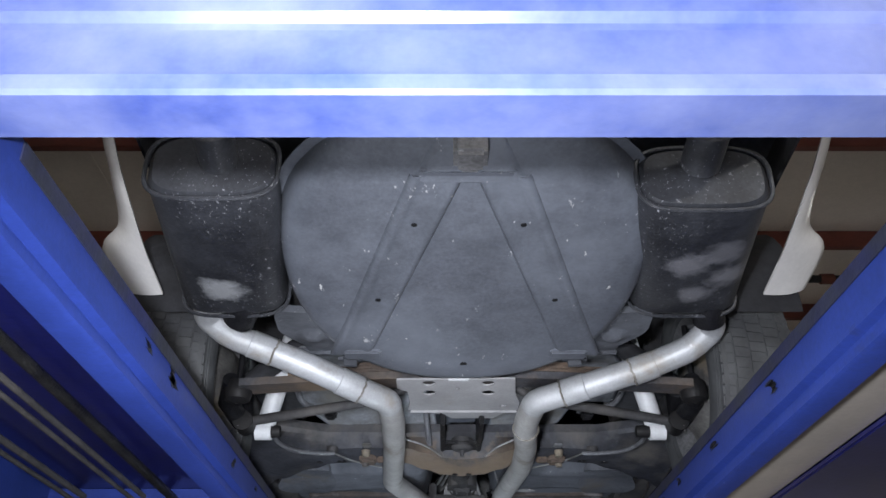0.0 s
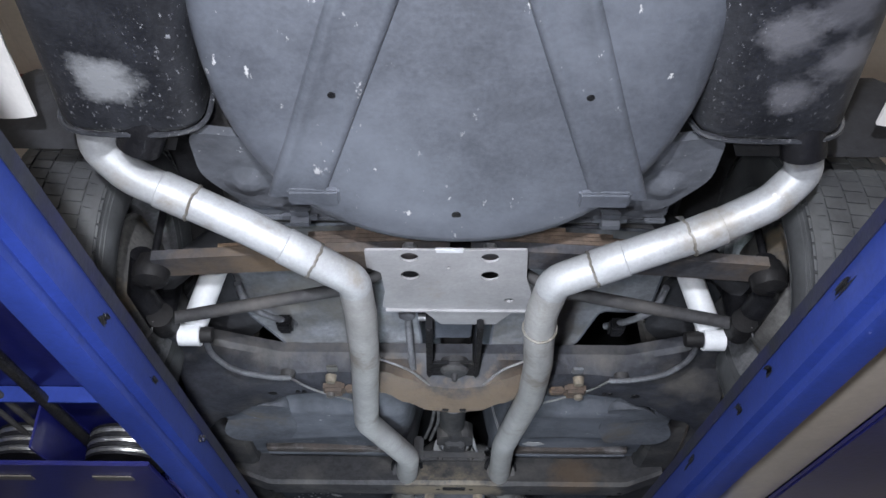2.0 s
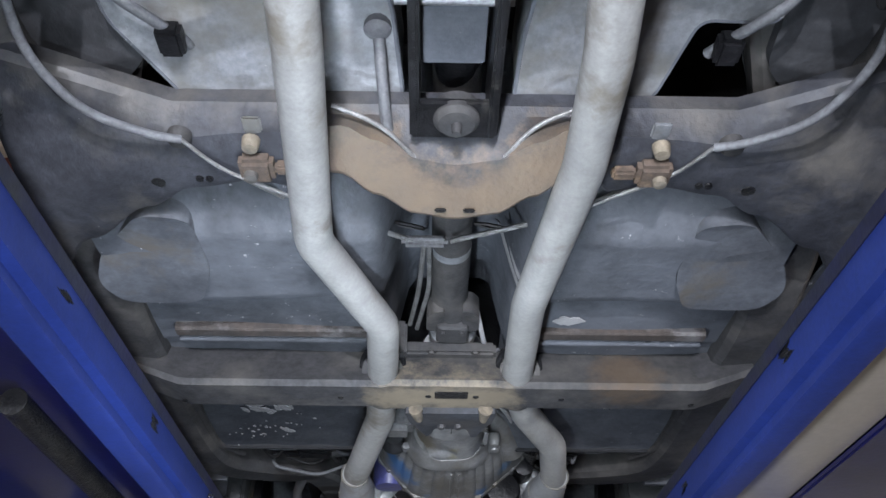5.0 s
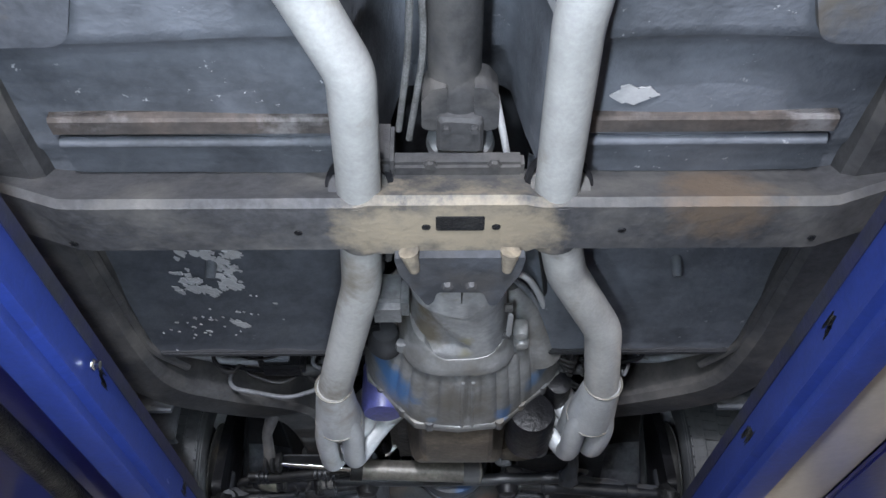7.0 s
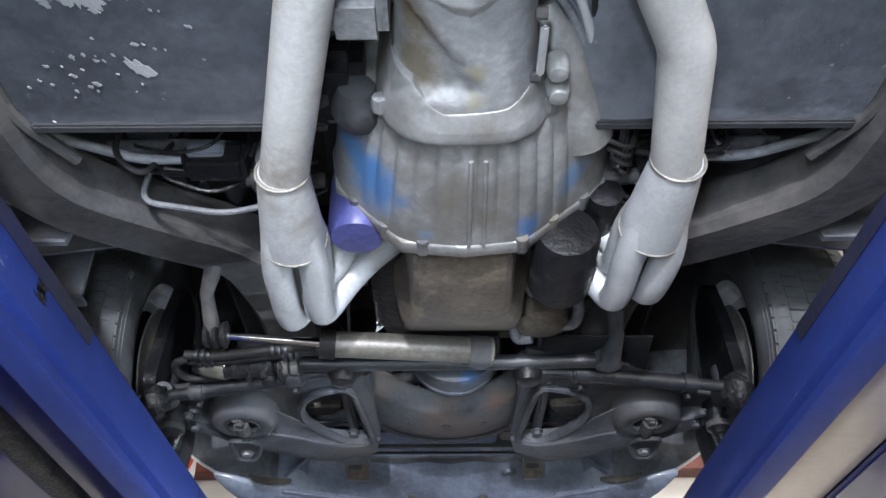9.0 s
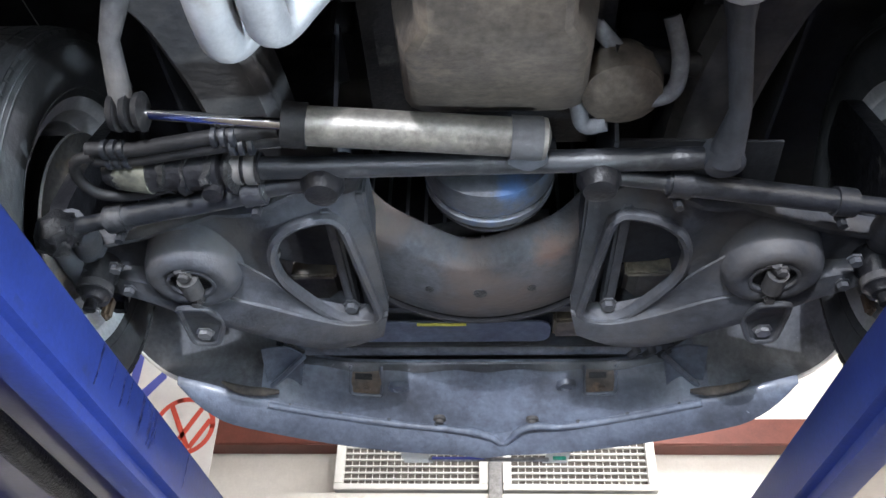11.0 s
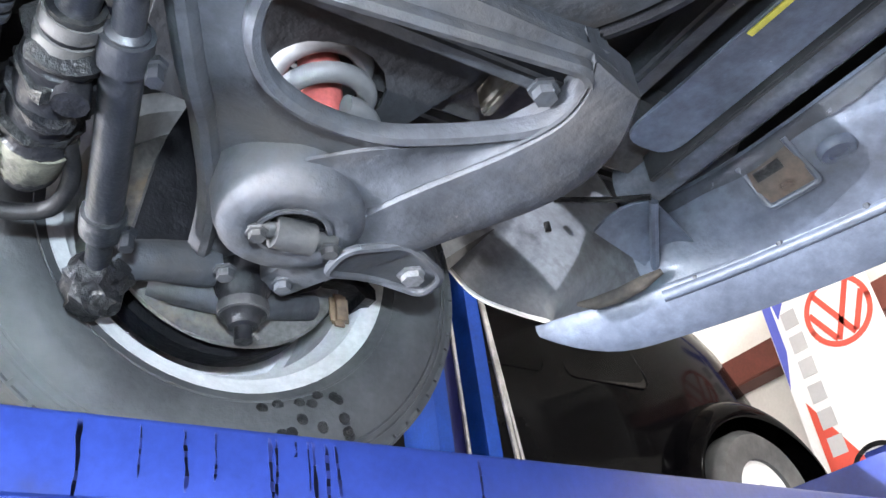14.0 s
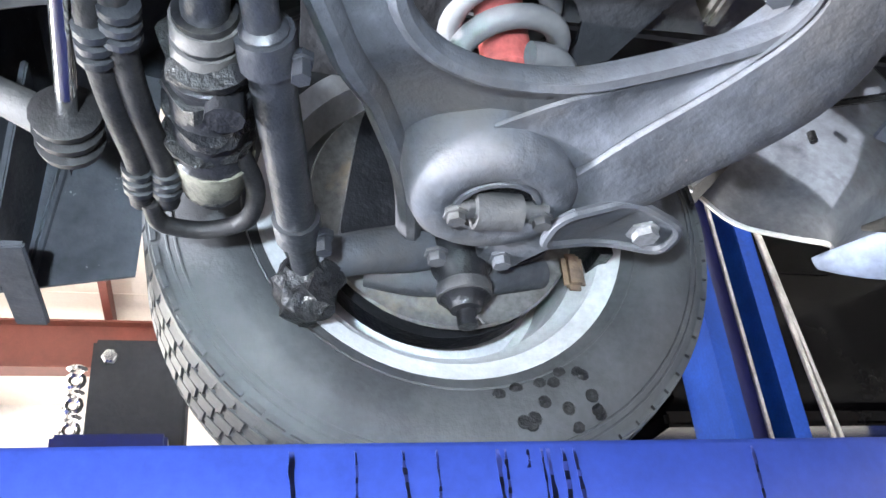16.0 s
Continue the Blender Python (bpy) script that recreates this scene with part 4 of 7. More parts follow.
# header collectors and primaries
for s, c0, c1 in ((-1, (-.172, 3.955, 1.962), (-.185, 4.295, 1.955)), (1, (.360, 3.925, 1.952), (.352, 4.235, 1.955))):
    a, b = Vector(c0), Vector(c1)
    d = (b - a).normalized()
    col = P("collector", tube(B(), [a, a + d * .012, a + d * .05, a + d * .10, a + d * .15, a + d * .16], [.0335, .0365, .0400, .0445, .0490, .0490], 28), PIPE, None, "bright welded header collector", 60)
    o = d.orthogonal().normalized()
    P("weld", tube(B(), [a + .0365 * (math.cos(t) * o + math.sin(t) * d.cross(o)) + d * .002 for t in [2 * math.pi * k / 30 for k in range(31)]], .0022, 6, caps=False), WELD, col, "pale weld ring")
    P("weld", tube(B(), [a + d * .158 + .0490 * (math.cos(t) * o + math.sin(t) * d.cross(o)) for t in [2 * math.pi * k / 30 for k in range(31)]], .0020, 6, caps=False), WELD, col, "pale weld ring")
    for dx, dz, tuck in ((-.0265, -.020, 0), (.0265, -.020, 0), (-.025, .024, 1), (.025, .024, 1)):
        e = b + Vector((dx, -.02 if tuck else (.02 if dx < 0 else .0), dz))
        inward = -s * .16
        P("primary_tube", tube(B(), [a + d * .11 + Vector((dx * .6, 0, dz * .6)), a + d * .19 + Vector((dx * 1.12, 0, dz * 1.05)), e - d * .03, e + Vector((0, .025, .015)), e + Vector((inward * .35, .0, .09)), e + Vector((inward, -.03, .17))], .0240, 20, .045), PIPE, col, "bright header tube", 60)
    back = [b + Vector((.0, -.09, .045)), b + Vector((.02, -.03, .03)), b + Vector((.055, -.03, .06)), b + Vector((.075, -.07, .14)), b + Vector((.06, -.06, .24))] if s < 0 else [b + Vector((.0, -.09, .045)), b + Vector((-.02, -.03, .04)), (.305, 4.20, 2.04), (.322, 4.13, 2.17), (.30, 4.10, 2.24)]
    P("back_tube", tube(B(), back, .0225, 18, .05), PIPE, col, "bright header tube", 60)

# ---- frame ----
for s in (-1, 1):
    # side rail from the rear kick-up to the front horn
    path = [(.38, 1.84, 2.25), (.40, 1.9, 2.25), (.44, 2.35, 2.30), (.52, 2.62, 2.20), (.62, 2.92, 2.10), (.645, 3.2, 2.065), (.650, 3.9, 2.055), (.625, 4.10, 2.06), (.48, 4.24, 2.09), (.37, 4.36, 2.13), (.335, 4.6, 2.16), (.33, 5.1, 2.17), (.33, 5.35, 2.17)]
    run = fillet(mir(s, path), .10, 5)
    rings = []
    for i, p in enumerate(run):
        d = (run[min(i + 1, len(run) - 1)] - run[max(i - 1, 0)]).normalized()
        side = d.cross(Vector((0, 0, 1))).normalized()
        up = side.cross(d)
        w, h, c = .056, .050, .014
        rings.append([p + side * x + up * z for x, z in ((-w, -h + c), (-w + c, -h), (w - c, -h), (w, -h + c), (w, h - c), (w - c, h), (-w + c, h), (-w, h - c))])
    P("frame_rail", loft(B(), rings), FRAME, None, "dirty steel frame side rail", 30)
    # inner weld ledge along the rail
    P("rail_ledge", tube(B(), mir(s, [(.592, 3.50, 2.03), (.592, 3.92, 2.03), (.54, 4.02, 2.04)]), .010, 8, .04), FRAME, None)
    # rocker panel outside the frame
    P("rocker", sheet(B(), lambda u, v, s=s: (CX + s * (.70 + .13 * v), 2.95 + 1.25 * u, 2.05 + .10 * v * v), 8, 4, (0, 0, .006)), UNDER, None, "dusty underside of the sill")
# rear crossmember: a pressed box whose front edge bows forward in the middle, wings widening to the rails
def cross_edge(a):
    """Front lower edge and fold line (y, z) at the distance a from the centre."""
    keys = ((0, 2.786, 1.976, 2.690), (.06, 2.775, 1.978, 2.680), (.12, 2.735, 1.984, 2.645), (.17, 2.695, 1.992, 2.620), (.20, 2.700, 2.000, 2.615), (.24, 2.752, 2.010, 2.620), (.31, 2.744, 2.014, 2.630), (.41, 2.762, 2.012, 2.640), (.48, 2.804, 2.006, 2.650), (.60, 2.880, 1.992, 2.700), (.67, 2.96, 1.985, 2.76))
    for (a0, *p), (a1, *q) in zip(keys, keys[1:]):
        if a <= a1:
            k = (a - a0) / (a1 - a0)
            k = k * k * (3 - 2 * k)
            return [m + (n - m) * k for m, n in zip(p, q)]
    return keys[-1][1:]


RIB = surf("dark_blue_grey_crossmember", (.046, .048, .058), (.024, .025, .031), .60, .1, 7, .5, 60, stain=(.092, .085, .078), stain_at=.60, stain_scale=5, soft=.1, marks=(.26, .25, .24), mark_at=.72, mark_scale=30,
           spots=[(CX + .012 + dx, yy, 1.985, .085, (.145, .105, .070), .75) for dx, yy in ((-.15, 2.66), (-.09, 2.72), (0, 2.75), (.09, 2.72), (.15, 2.66))])
xs = [CX + .012 - .67 + 1.34 * k / 96 for k in range(97)]
rings = []
for x in xs:
    a = abs(x - CX - .012)
    y1, z1, yf = cross_edge(a)
    back = 2.628 if a < .42 else 2.628 - .12 * ((a - .42) / .25)
    yf += .028 * min(1, max(0, (a - .16) / .06))
    zf = z1 + .022 if a < .22 else z1 + .012
    rings.append([(x, back, 2.075), (x, back + .008, 2.062), (x, yf - .012, zf + .005), (x, yf, zf), (x, yf + .010, zf - .004), (x, y1 - .012, z1), (x, y1 - .003, z1 + .003), (x, y1, z1 + .014), (x, y1 - .01, 2.10), (x, back, 2.10)])
xmr = P("rear_crossmember", loft(B(), rings), RIB, None, "dirty pressed rear crossmember with a rusty bowed middle", 28)
for s in (-1, 1):
    for hx, hy, r in ((.455, 2.772, .011), (.39, 2.762, .006), (.375, 2.762, .006)):
        P("crossmember_hole", lathe(B(), [(.001, -.0015), (r, -.0015), (r, .002)], (CX + .012 + s * hx, hy - .03, 2.0115), "z", 12), GREASE, xmr)
    bx = CX + .012 + s * .296
    P("rail_bracket", box(B(), bx - .026, bx + .026, 2.672, 2.722, 1.995, 2.022, .007), RUST, xmr, "rusty bracket with bolt")
    P("bracket_lip", box(B(), bx - s * .045 - .018, bx - s * .045 + .018, 2.685, 2.705, 1.998, 2.016, .004), RUST, xmr)
    bm = lathe(B(), [(.003, -.012), (.011, -.011), (.013, -.004), (.014, .008)], (bx + s * .004, 2.652, 2.016), "z", 12)
    P("bracket_bolt", bm, TAN, xmr, "rusty yellow bolt")
    P("bracket_bolt", lathe(B(), [(.003, -.012), (.010, -.010), (.012, .006)], (bx + s * .008, 2.698, 1.996), "z", 12), TAN, xmr, "rusty yellow bolt")
    P("bracket_strap", box(B(), bx - .014, bx + .014, 2.612, 2.650, 2.030, 2.036, .003, Matrix.Rotation(0, 4, "X")), WELL, xmr)
    # line clip, gusset plates and stiffeners up to the kicked-up rail
    P("line_clip", lathe(B(), [(.004, -.008), (.014, -.006), (.018, 0), (.018, .012)], (CX + .012 + s * .405, 2.652, 2.022), "z", 14), FRAME, xmr)
    o = round_outline([(CX + .012 + s * x, y) for x, y in ((.46, 2.60), (.47, 2.50), (.52, 2.44), (.60, 2.46), (.67, 2.56), (.66, 2.76), (.52, 2.66))], .02)
    P("rail_web", plate(B(), o, 2.115, .03, shape=lambda x, y: .35 * max(0, 2.66 - y)), UNDER_DARK, xmr, "dirty web of the frame kick-up", 30)
bm = B()
for dx in (-.022, .022):
    P("bow_hole", box(B(), CX + .012 + dx - .009, CX + .012 + dx + .009, 2.752, 2.760, 1.9735, 1.979, .002), GREASE, xmr)

SPRING = surf("spring_steel_rusty_edge", (.070, .070, .078), (.045, .045, .050), .6, .2, 6, .25, 90, stain=(.155, .112, .075), stain_at=.55, stain_scale=4, soft=.12)
DULL_RUST = surf("dull_rust", (.088, .068, .058), (.058, .050, .047), .8, .1, 9, .4, 80, stain=(.16, .15, .15), stain_at=.6, stain_scale=8)
SEAT_WELL = surf("dusty_well_undercoat", (.125, .132, .150), (.070, .075, .088), .7, 0, 4, .4, 70, stain=(.10, .09, .08), stain_at=.6, stain_scale=5, marks=(.34, .34, .35), mark_at=.70, mark_scale=40, grain=.35)
# rear floor and wells
def rear_floor(u, v):
    x = CX - .60 + 1.2 * u
    t = abs(x - CX - .02)
    y = 2.72 + .70 * v
    step = min(1, max(0, (y - 3.335) / .02))
    deep = min(1, max(0, (3.135 - y) / .03))
    z = 2.045 - .030 * deep * deep * (3 - 2 * deep) + .10 * max(0, 1 - v * 4) + .010 * step + (.20 if t < .09 else .20 * max(0, 1 - (t - .09) / .05) ** 1.5 if t < .14 else 0)
    return (x, y, z + .006 * math.sin(14 * u) * math.sin(9 * v))
P("rear_floor_pan", sheet(B(), rear_floor, 64, 40, (0, 0, .006)), UNDER, None, "dusty grey rear floor with tunnel", 60)
for s in (-1, 1):
    # pale moulded seat well, bulging below the floor
    o = round_outline(mir(s, [(.600, 2.955), (.50, 2.83), (.425, 2.845), (.415, 3.00), (.455, 3.105), (.592, 3.107), (.625, 3.03)]), .03)
    P("seat_well", plate(B(), o, 2.010, .05, shape=lambda x, y: .010 * math.sin(20 * y)), SEAT_WELL, None, "pale dusty floor well", 30)
    # rusty seat channel behind the crossmember
    bm = B()
    x0, x1 = sorted((CX + s * .15, CX + s * .548))
    prof = [(3.262, 2.052), (3.262, 2.034), (3.266, 2.030), (3.290, 2.030), (3.294, 2.034), (3.294, 2.052)]
    loft(bm, [[(x, y, z) for y, z in prof] for x in (x0, x1)])
    P("seat_channel", bm, DULL_RUST, None, "rusty channel under the floor")
    P("floor_bead", tube(B(), [(x0, 3.316, 2.040), (x1, 3.316, 2.040)], .0095, 12), UNDER, None, "rounded bead pressed in the floor")
# compartments beside the differential
for s in (-1, 1):
    def slope(x, y):
        return -.27 * max(0, y - 2.40) + .006 * math.sin(13 * x) * math.sin(9 * y)
    if s < 0:
        o = [(.405, 2.20), (.448, 2.385), (.437, 2.52), (.335, 2.655), (.02, 2.65), (.035, 2.50), (.10, 2.33), (.10, 2.18)]
        o = [(-x, y) for x, y in o]
    else:
        o = [(.466, 2.20), (.525, 2.37), (.512, 2.515), (.40, 2.515), (.355, 2.645), (.145, 2.65), (.150, 2.56), (.19, 2.33), (.19, 2.18)]
    o = round_outline(o, .022)
    P("compartment", plate(B(), o, 2.166, .12, shape=slope), WELL, None, "pale dusty storage compartment bottom", 30)
    P("compartment_lip", tube(B(), [(x, y, 2.169 + slope(x, y)) for x, y in o + o[:1]], .004, 6), UNDER, None)
    P("rear_wheel_housing", sheet(B(), lambda u, v, s=s: (CX + s * (.50 + .34 * v), 2.33 + .40 * math.cos(math.pi * u), 2.16 + .36 * math.sin(math.pi * u) ** .7), 20, 4, (0, 0, .006)), UNDER_DARK, None, "black rear wheel housing", 60)

# rear suspension
P("differential", box(B(), CX - .12, CX + .13, 2.06, 2.48, 2.11, 2.33, .04), IRON, None, "oily black differential housing")
o = [(-.118, 2.056), (.182, 2.050), (.190, 2.16), (.205, 2.22), (.207, 2.305), (.177, 2.315), (.143, 2.392), (.025, 2.393), (-.014, 2.315), (-.097, 2.30), (-.088, 2.22), (-.092, 2.14), (-.118, 2.12)]
def fold(x, y):
    return .012 * max(0, (y - 2.235) / .16)
hs = [(-.036, 2.080, .017), (.115, 2.080, .017), (-.036, 2.150, .018), (.118, 2.150, .018), (.038, 2.118, .005), (.163, 2.255, .010)]
dp = P("skid_plate", plate(B(), round_outline(o, .006, 3), 2.030, .005, hs, fold), PLATE, None, "grey steel plate with round holes", 25)
bm = B()
for x, y, r in hs[:4]:
    lathe(bm, [(.006, .012), (r * .82, .012), (r * .82, .02)], (x, y, 2.036), "z", 6)
split("plate_bolt", bm, GREY_STEEL, dp, "bolt head behind a hole")
P("plate_slot", box(B(), .012, .066, 2.047, 2.062, 2.0285, 2.034, .002), WHITE, dp, "bright slot in the plate edge")
P("plate_fold", box(B(), -.09, .204, 2.306, 2.311, 2.030, 2.05), PLATE, dp)
# pressed beam that carries the differential, behind the spring
for s in (-1, 1):
    bm = box(B(), *sorted((CX + s * .135, CX + s * .40)), 2.025, 2.068, 2.112, 2.19, .006)
    box(bm, *sorted((CX + s * .13, CX + s * .40)), 2.068, 2.078, 2.106, 2.12, .003)
    box(bm, *sorted((CX + s * .28, CX + s * .40)), 2.005, 2.024, 2.128, 2.20, .006)
    P("carrier_beam", bm, UNDER, None, "dusty pressed beam behind the spring")
# nose bracket
bm = B()
for x0 in (CX - .062, CX + .048):
    box(bm, x0 + .006, x0 + .020, 2.36, 2.63, 2.012, 2.11, .004)
box(bm, CX - .055, CX + .062, 2.56, 2.64, 2.02, 2.03, .01)
nb = P("nose_bracket", bm, IRON, None, "black differential nose bracket")
P("bracket_web", box(B(), CX - .042, CX + .048, 2.42, 2.55, 2.08, 2.09, .003), SHELL, nb)
P("nose_bushing", lathe(B(), [(.006, -.022), (.008, -.006), (.026, -.004), (.033, .004), (.033, .03)], (CX + .010, 2.595, 2.012), "z", 24), FRAME, nb, "worn bushing with stud")
P("bracket_pin", tube(B(), [(CX - .075, 2.43, 2.075), (CX + .08, 2.43, 2.075)], .008, 10), GREY_STEEL, nb)
P("pinion", lathe(B(), [(.035, 0), (.05, .02), (.045, .10), (.03, .18)], (CX + .01, 2.46, 2.15), "y", 20), IRON, None)
for s in (-1, 1):
    # leaf spring half: one thick main leaf, shorter leaves above
    for k, (l, dz, w, th) in enumerate(((.585, 0, .066, .020), (.46, .021, .062, .008), (.38, .030, .062, .008), (.29, .039, .060, .008), (.20, .048, .060, .008))):
        def leaf(u, v, l=l, dz=dz, s=s, w=w):
            a = .02 + (l - .02) * u
            return (CX + .012 + s * a, 2.075 + .030 * (a / .6) + w * v, 2.046 - .014 * (a / .6) ** 2 + dz)
        P("spring_leaf", sheet(B(), leaf, 12, 2, (0, 0, th)), SPRING if k == 0 else RUST, None, "leaf of the transverse spring", 30)
    ex = CX + .012 + s * .595
    P("spring_eye_bushing", lathe(B(), [(.008, -.030), (.018, -.026), (.032, -.020), (.036, -.004), (.036, .010), (.030, .03), (.012, .032)], (ex, 2.150, 2.030), "z", 28), BUSH, None, "worn rubber cushion at the spring end")
    P("spring_bolt", tube(B(), [(ex, 2.150, 1.998), (ex, 2.150, 2.22)], .008, 10), IRON, None)
    # camber rod, spindle carrier, half shaft
    rod = P("camber_rod", tube(B(), mir(s, [(.125, 2.205, 2.078), (.20, 2.222, 2.040), (.575, 2.285, 1.998)]), [.012, .0135, .0135], 14), FRAME, None, "dirty steel camber rod")
    P("rod_eye", lathe(B(), [(.01, -.03), (.027, -.028), (.027, .028), (.01, .03)], (CX + s * .590, 2.287, 1.993), "y", 20), BUSH, rod)
    P("rod_eye", lathe(B(), [(.01, -.025), (.025, -.025), (.025, .025), (.01, .025)], (CX + s * .125, 2.20, 2.080), "y", 20), GREY_STEEL, rod)
    P("cotter_pin", tube(B(), mir(s, [(.600, 2.258, 1.978), (.606, 2.275, 1.964)]), .0018, 8), CABLE, rod, "bright cotter pin")
    bm = B()
    tube(bm, mir(s, [(.60, 2.13, 2.06), (.625, 2.22, 2.03), (.60, 2.30, 2.0), (.62, 2.36, 2.10), (.66, 2.33, WZ)]), [.022, .026, .028, .034, .055], 14, 0)
    P("spindle_carrier", bm, IRON, None, "oily iron wheel carrier")
    P("trailing_arm", tube(B(), mir(s, [(.63, 2.36, 2.10), (.635, 2.60, 2.12), (.59, 2.86, 2.16)]), [.035, .038, .03], 12, .05), FRAME, None, "dirty trailing arm")
    P("half_shaft", tube(B(), mir(s, [(.13, 2.17, 2.27), (.42, 2.21, 2.21), (.62, 2.32, WZ)]), .028, 16, .08), UNDER_DARK, None, "black half shaft")
    P("shaft_joint", lathe(B(), [(.02, -.04), (.045, -.035), (.045, .035), (.02, .04)], (CX + s * .16, 2.17, 2.265), "x", 16), IRON, None)
    # white shock absorber
    lo, hi = Vector(mir(s, [(.545, 2.335, 1.985)])[0]), Vector(mir(s, [(.475, 2.28, 2.24)])[0])
    sh = P("shock_absorber", tube(B(), [lo.lerp(hi, .06), lo.lerp(hi, .08), lo.lerp(hi, .62), lo.lerp(hi, .63), hi], [.018, .0265, .0265, .030, .030], 22), WHITE, None, "white painted rear shock absorber")
    P("shock_eye", lathe(B(), [(.009, -.022), (.024, -.022), (.024, .022), (.009, .022)], lo, "x", 22), WHITE, sh)
    P("shock_bush", lathe(B(), [(.006, -.03), (.016, -.028), (.018, 0), (.016, .016), (.006, .018)], lo - Vector((s * .03, 0, 0)), "x", 14), BUSH, sh)
    # brake hose and line
    hs2 = mir(s, [(.525, 2.36, 2.0), (.535, 2.46, 1.995), (.50, 2.57, 1.998), (.42, 2.625, 2.006), (.385, 2.64, 2.012)])
    P("brake_hose", tube(B(), hs2, .0065, 10, .06), HOSE, None, "grey rubber brake hose")
    P("upper_hose", tube(B(), mir(s, [(.47, 2.36, 2.12), (.46, 2.44, 2.10), (.40, 2.50, 2.10), (.37, 2.56, 2.12)]), .008, 10, .05), HOSE, None, "grey hose")
    P("hose_fitting", box(B(), CX + s * .39 - .018, CX + s * .39 + .018, 2.51, 2.56, 2.09, 2.12, .006), IRON, None)
    P("white_brace", tube(B(), mir(s, [(.30, 1.985, 2.155), (.36, 1.96, 2.175)]), .011, 14), WHITE, None, "white painted stub")
    P("brake_line", tube(B(), mir(s, [(.385, 2.64, 2.012), (.34, 2.70, 2.006), (.26, 2.745, 2.000), (.20, 2.79, 2.0)]), .003, 8, .04), CABLE, None)
bm = tube(B(), [(-.12, 2.60, 2.046), (-.05, 2.62, 2.030), (.01, 2.68, 2.004), (.06, 2.695, 2.0), (.12, 2.68, 2.004), (.17, 2.62, 2.030), (.23, 2.60, 2.046)], .0035, 8, .04)
P("brake_line", bm, CABLE, None, "pale brake line along the bow")
P("vent_hose", tube(B(), [(-.055, 2.53, 2.15), (-.05, 2.57, 2.09), (-.04, 2.66, 2.03), (-.02, 2.73, 2.012)], .009, 10, .04), HOSE, None, "grey vent hose")
P("hose_collar", lathe(B(), [(.012, 0), (.02, .005), (.02, .03), (.012, .035)], (-.055, 2.53, 2.12), "z", 14), HOSE, None)
# parking brake cables
for pts in ([(-.28, 2.74, 2.03), (-.20, 2.86, 2.06), (-.01, 2.985, 2.072)], [(.36, 2.74, 2.03), (.24, 2.89, 2.06), (.06, 2.985, 2.072)], [(.012, 2.99, 2.075), (.0, 3.20, 2.09), (-.02, 3.36, 2.10)], [(.02, 3.0, 2.09), (.022, 3.2, 2.1), (-.005, 3.38, 2.10)]):
    P("brake_cable", tube(B(), pts, .0050, 8, .05), CABLE, None, "steel parking brake cable")
P("cable_equaliser", box(B(), -.03, .055, 2.975, 3.0, 2.062, 2.082, .008), GREY_STEEL, None, "steel cable equaliser")
for x in (-.02, .137):
    P("cable_ring", lathe(B(), [(.03, -.003), (.036, 0), (.03, .003), (.026, 0)], (x, 3.0, 2.115), "z", 24, turn=Euler((.5, .2, 0)).to_matrix(), closed=True), FRAME, None)

# driveshaft
P("driveshaft", tube(B(), [(CX + .012, 2.62, 2.16), (CX + .015, 2.70, 2.15), (CX + .016, 3.28, 2.105)], .038, 24), FRAME, None, "dirty steel driveshaft")
P("paint_band", tube(B(), [(CX + .016, 3.066, 2.1215), (CX + .016, 3.085, 2.120)], .0386, 24), WELL, None, "pale paint band on the shaft")
uj = P("universal_joint", tube(B(), [(.064, 3.225, 2.109), (.066, 3.25, 2.107), (.070, 3.275, 2.103), (.072, 3.30, 2.10)], [.036, .038, .044, .036], 24), FRAME, None, "worn universal joint")
for s in (-1, 1):
    P("yoke_ear", plate(B(), round_outline([(.072 + s * .018, 3.235), (.072 + s * .040, 3.240), (.072 + s * .055, 3.262), (.072 + s * .056, 3.318), (.072 + s * .036, 3.325), (.072 + s * .020, 3.29)], .008), 2.064, .05), FRAME, uj, "forged ear of the yoke", 30)
cap = P("bearing_block", loft(B(), [[(x, y, z) for x, y in round_outline([(.038 + e, 3.285 + e), (.106 - e, 3.290 + e), (.108 - e, 3.362 - e), (.036 + e, 3.358 - e)], .010)] for e, z in ((.006, 2.052), (.001, 2.057), (0, 2.09))]), FRAME, uj, "square bearing block", 30)
for x in (.052, .092):
    P("block_bolt", bolt(B(), (x, 3.306, 2.052), .006, .006), FRAME, cap)
P("output_flange", lathe(B(), [(.02, -.004), (.040, -.004), (.050, .0), (.053, .012), (.046, .02), (.02, .02)], (.074, 3.372, 2.098), "y", 32), CAST, uj, "pale round output flange")
P("vent_pipe", tube(B(), [(.122, 3.27, 2.085), (.135, 3.325, 2.062), (.148, 3.40, 2.06)], .0055, 10, .03), PLATE, None, "pale vent pipe beside the tunnel")
# darkness up in the tunnel is put into the sheet's colour
P("tunnel", sheet(B(), lambda u, v: (CX + .015 - .20 * math.cos(math.pi * u), 2.75 + 1.5 * v, 2.11 + .24 * math.sin(math.pi * u)), 16, 8, (0, 0, .006)), UNDER_DARK, None, "transmission tunnel, shade in its dark colour", 60)
P("shift_linkage", box(B(), -.055, -.025, 3.34, 3.42, 2.02, 2.10, .006), FRAME, None)

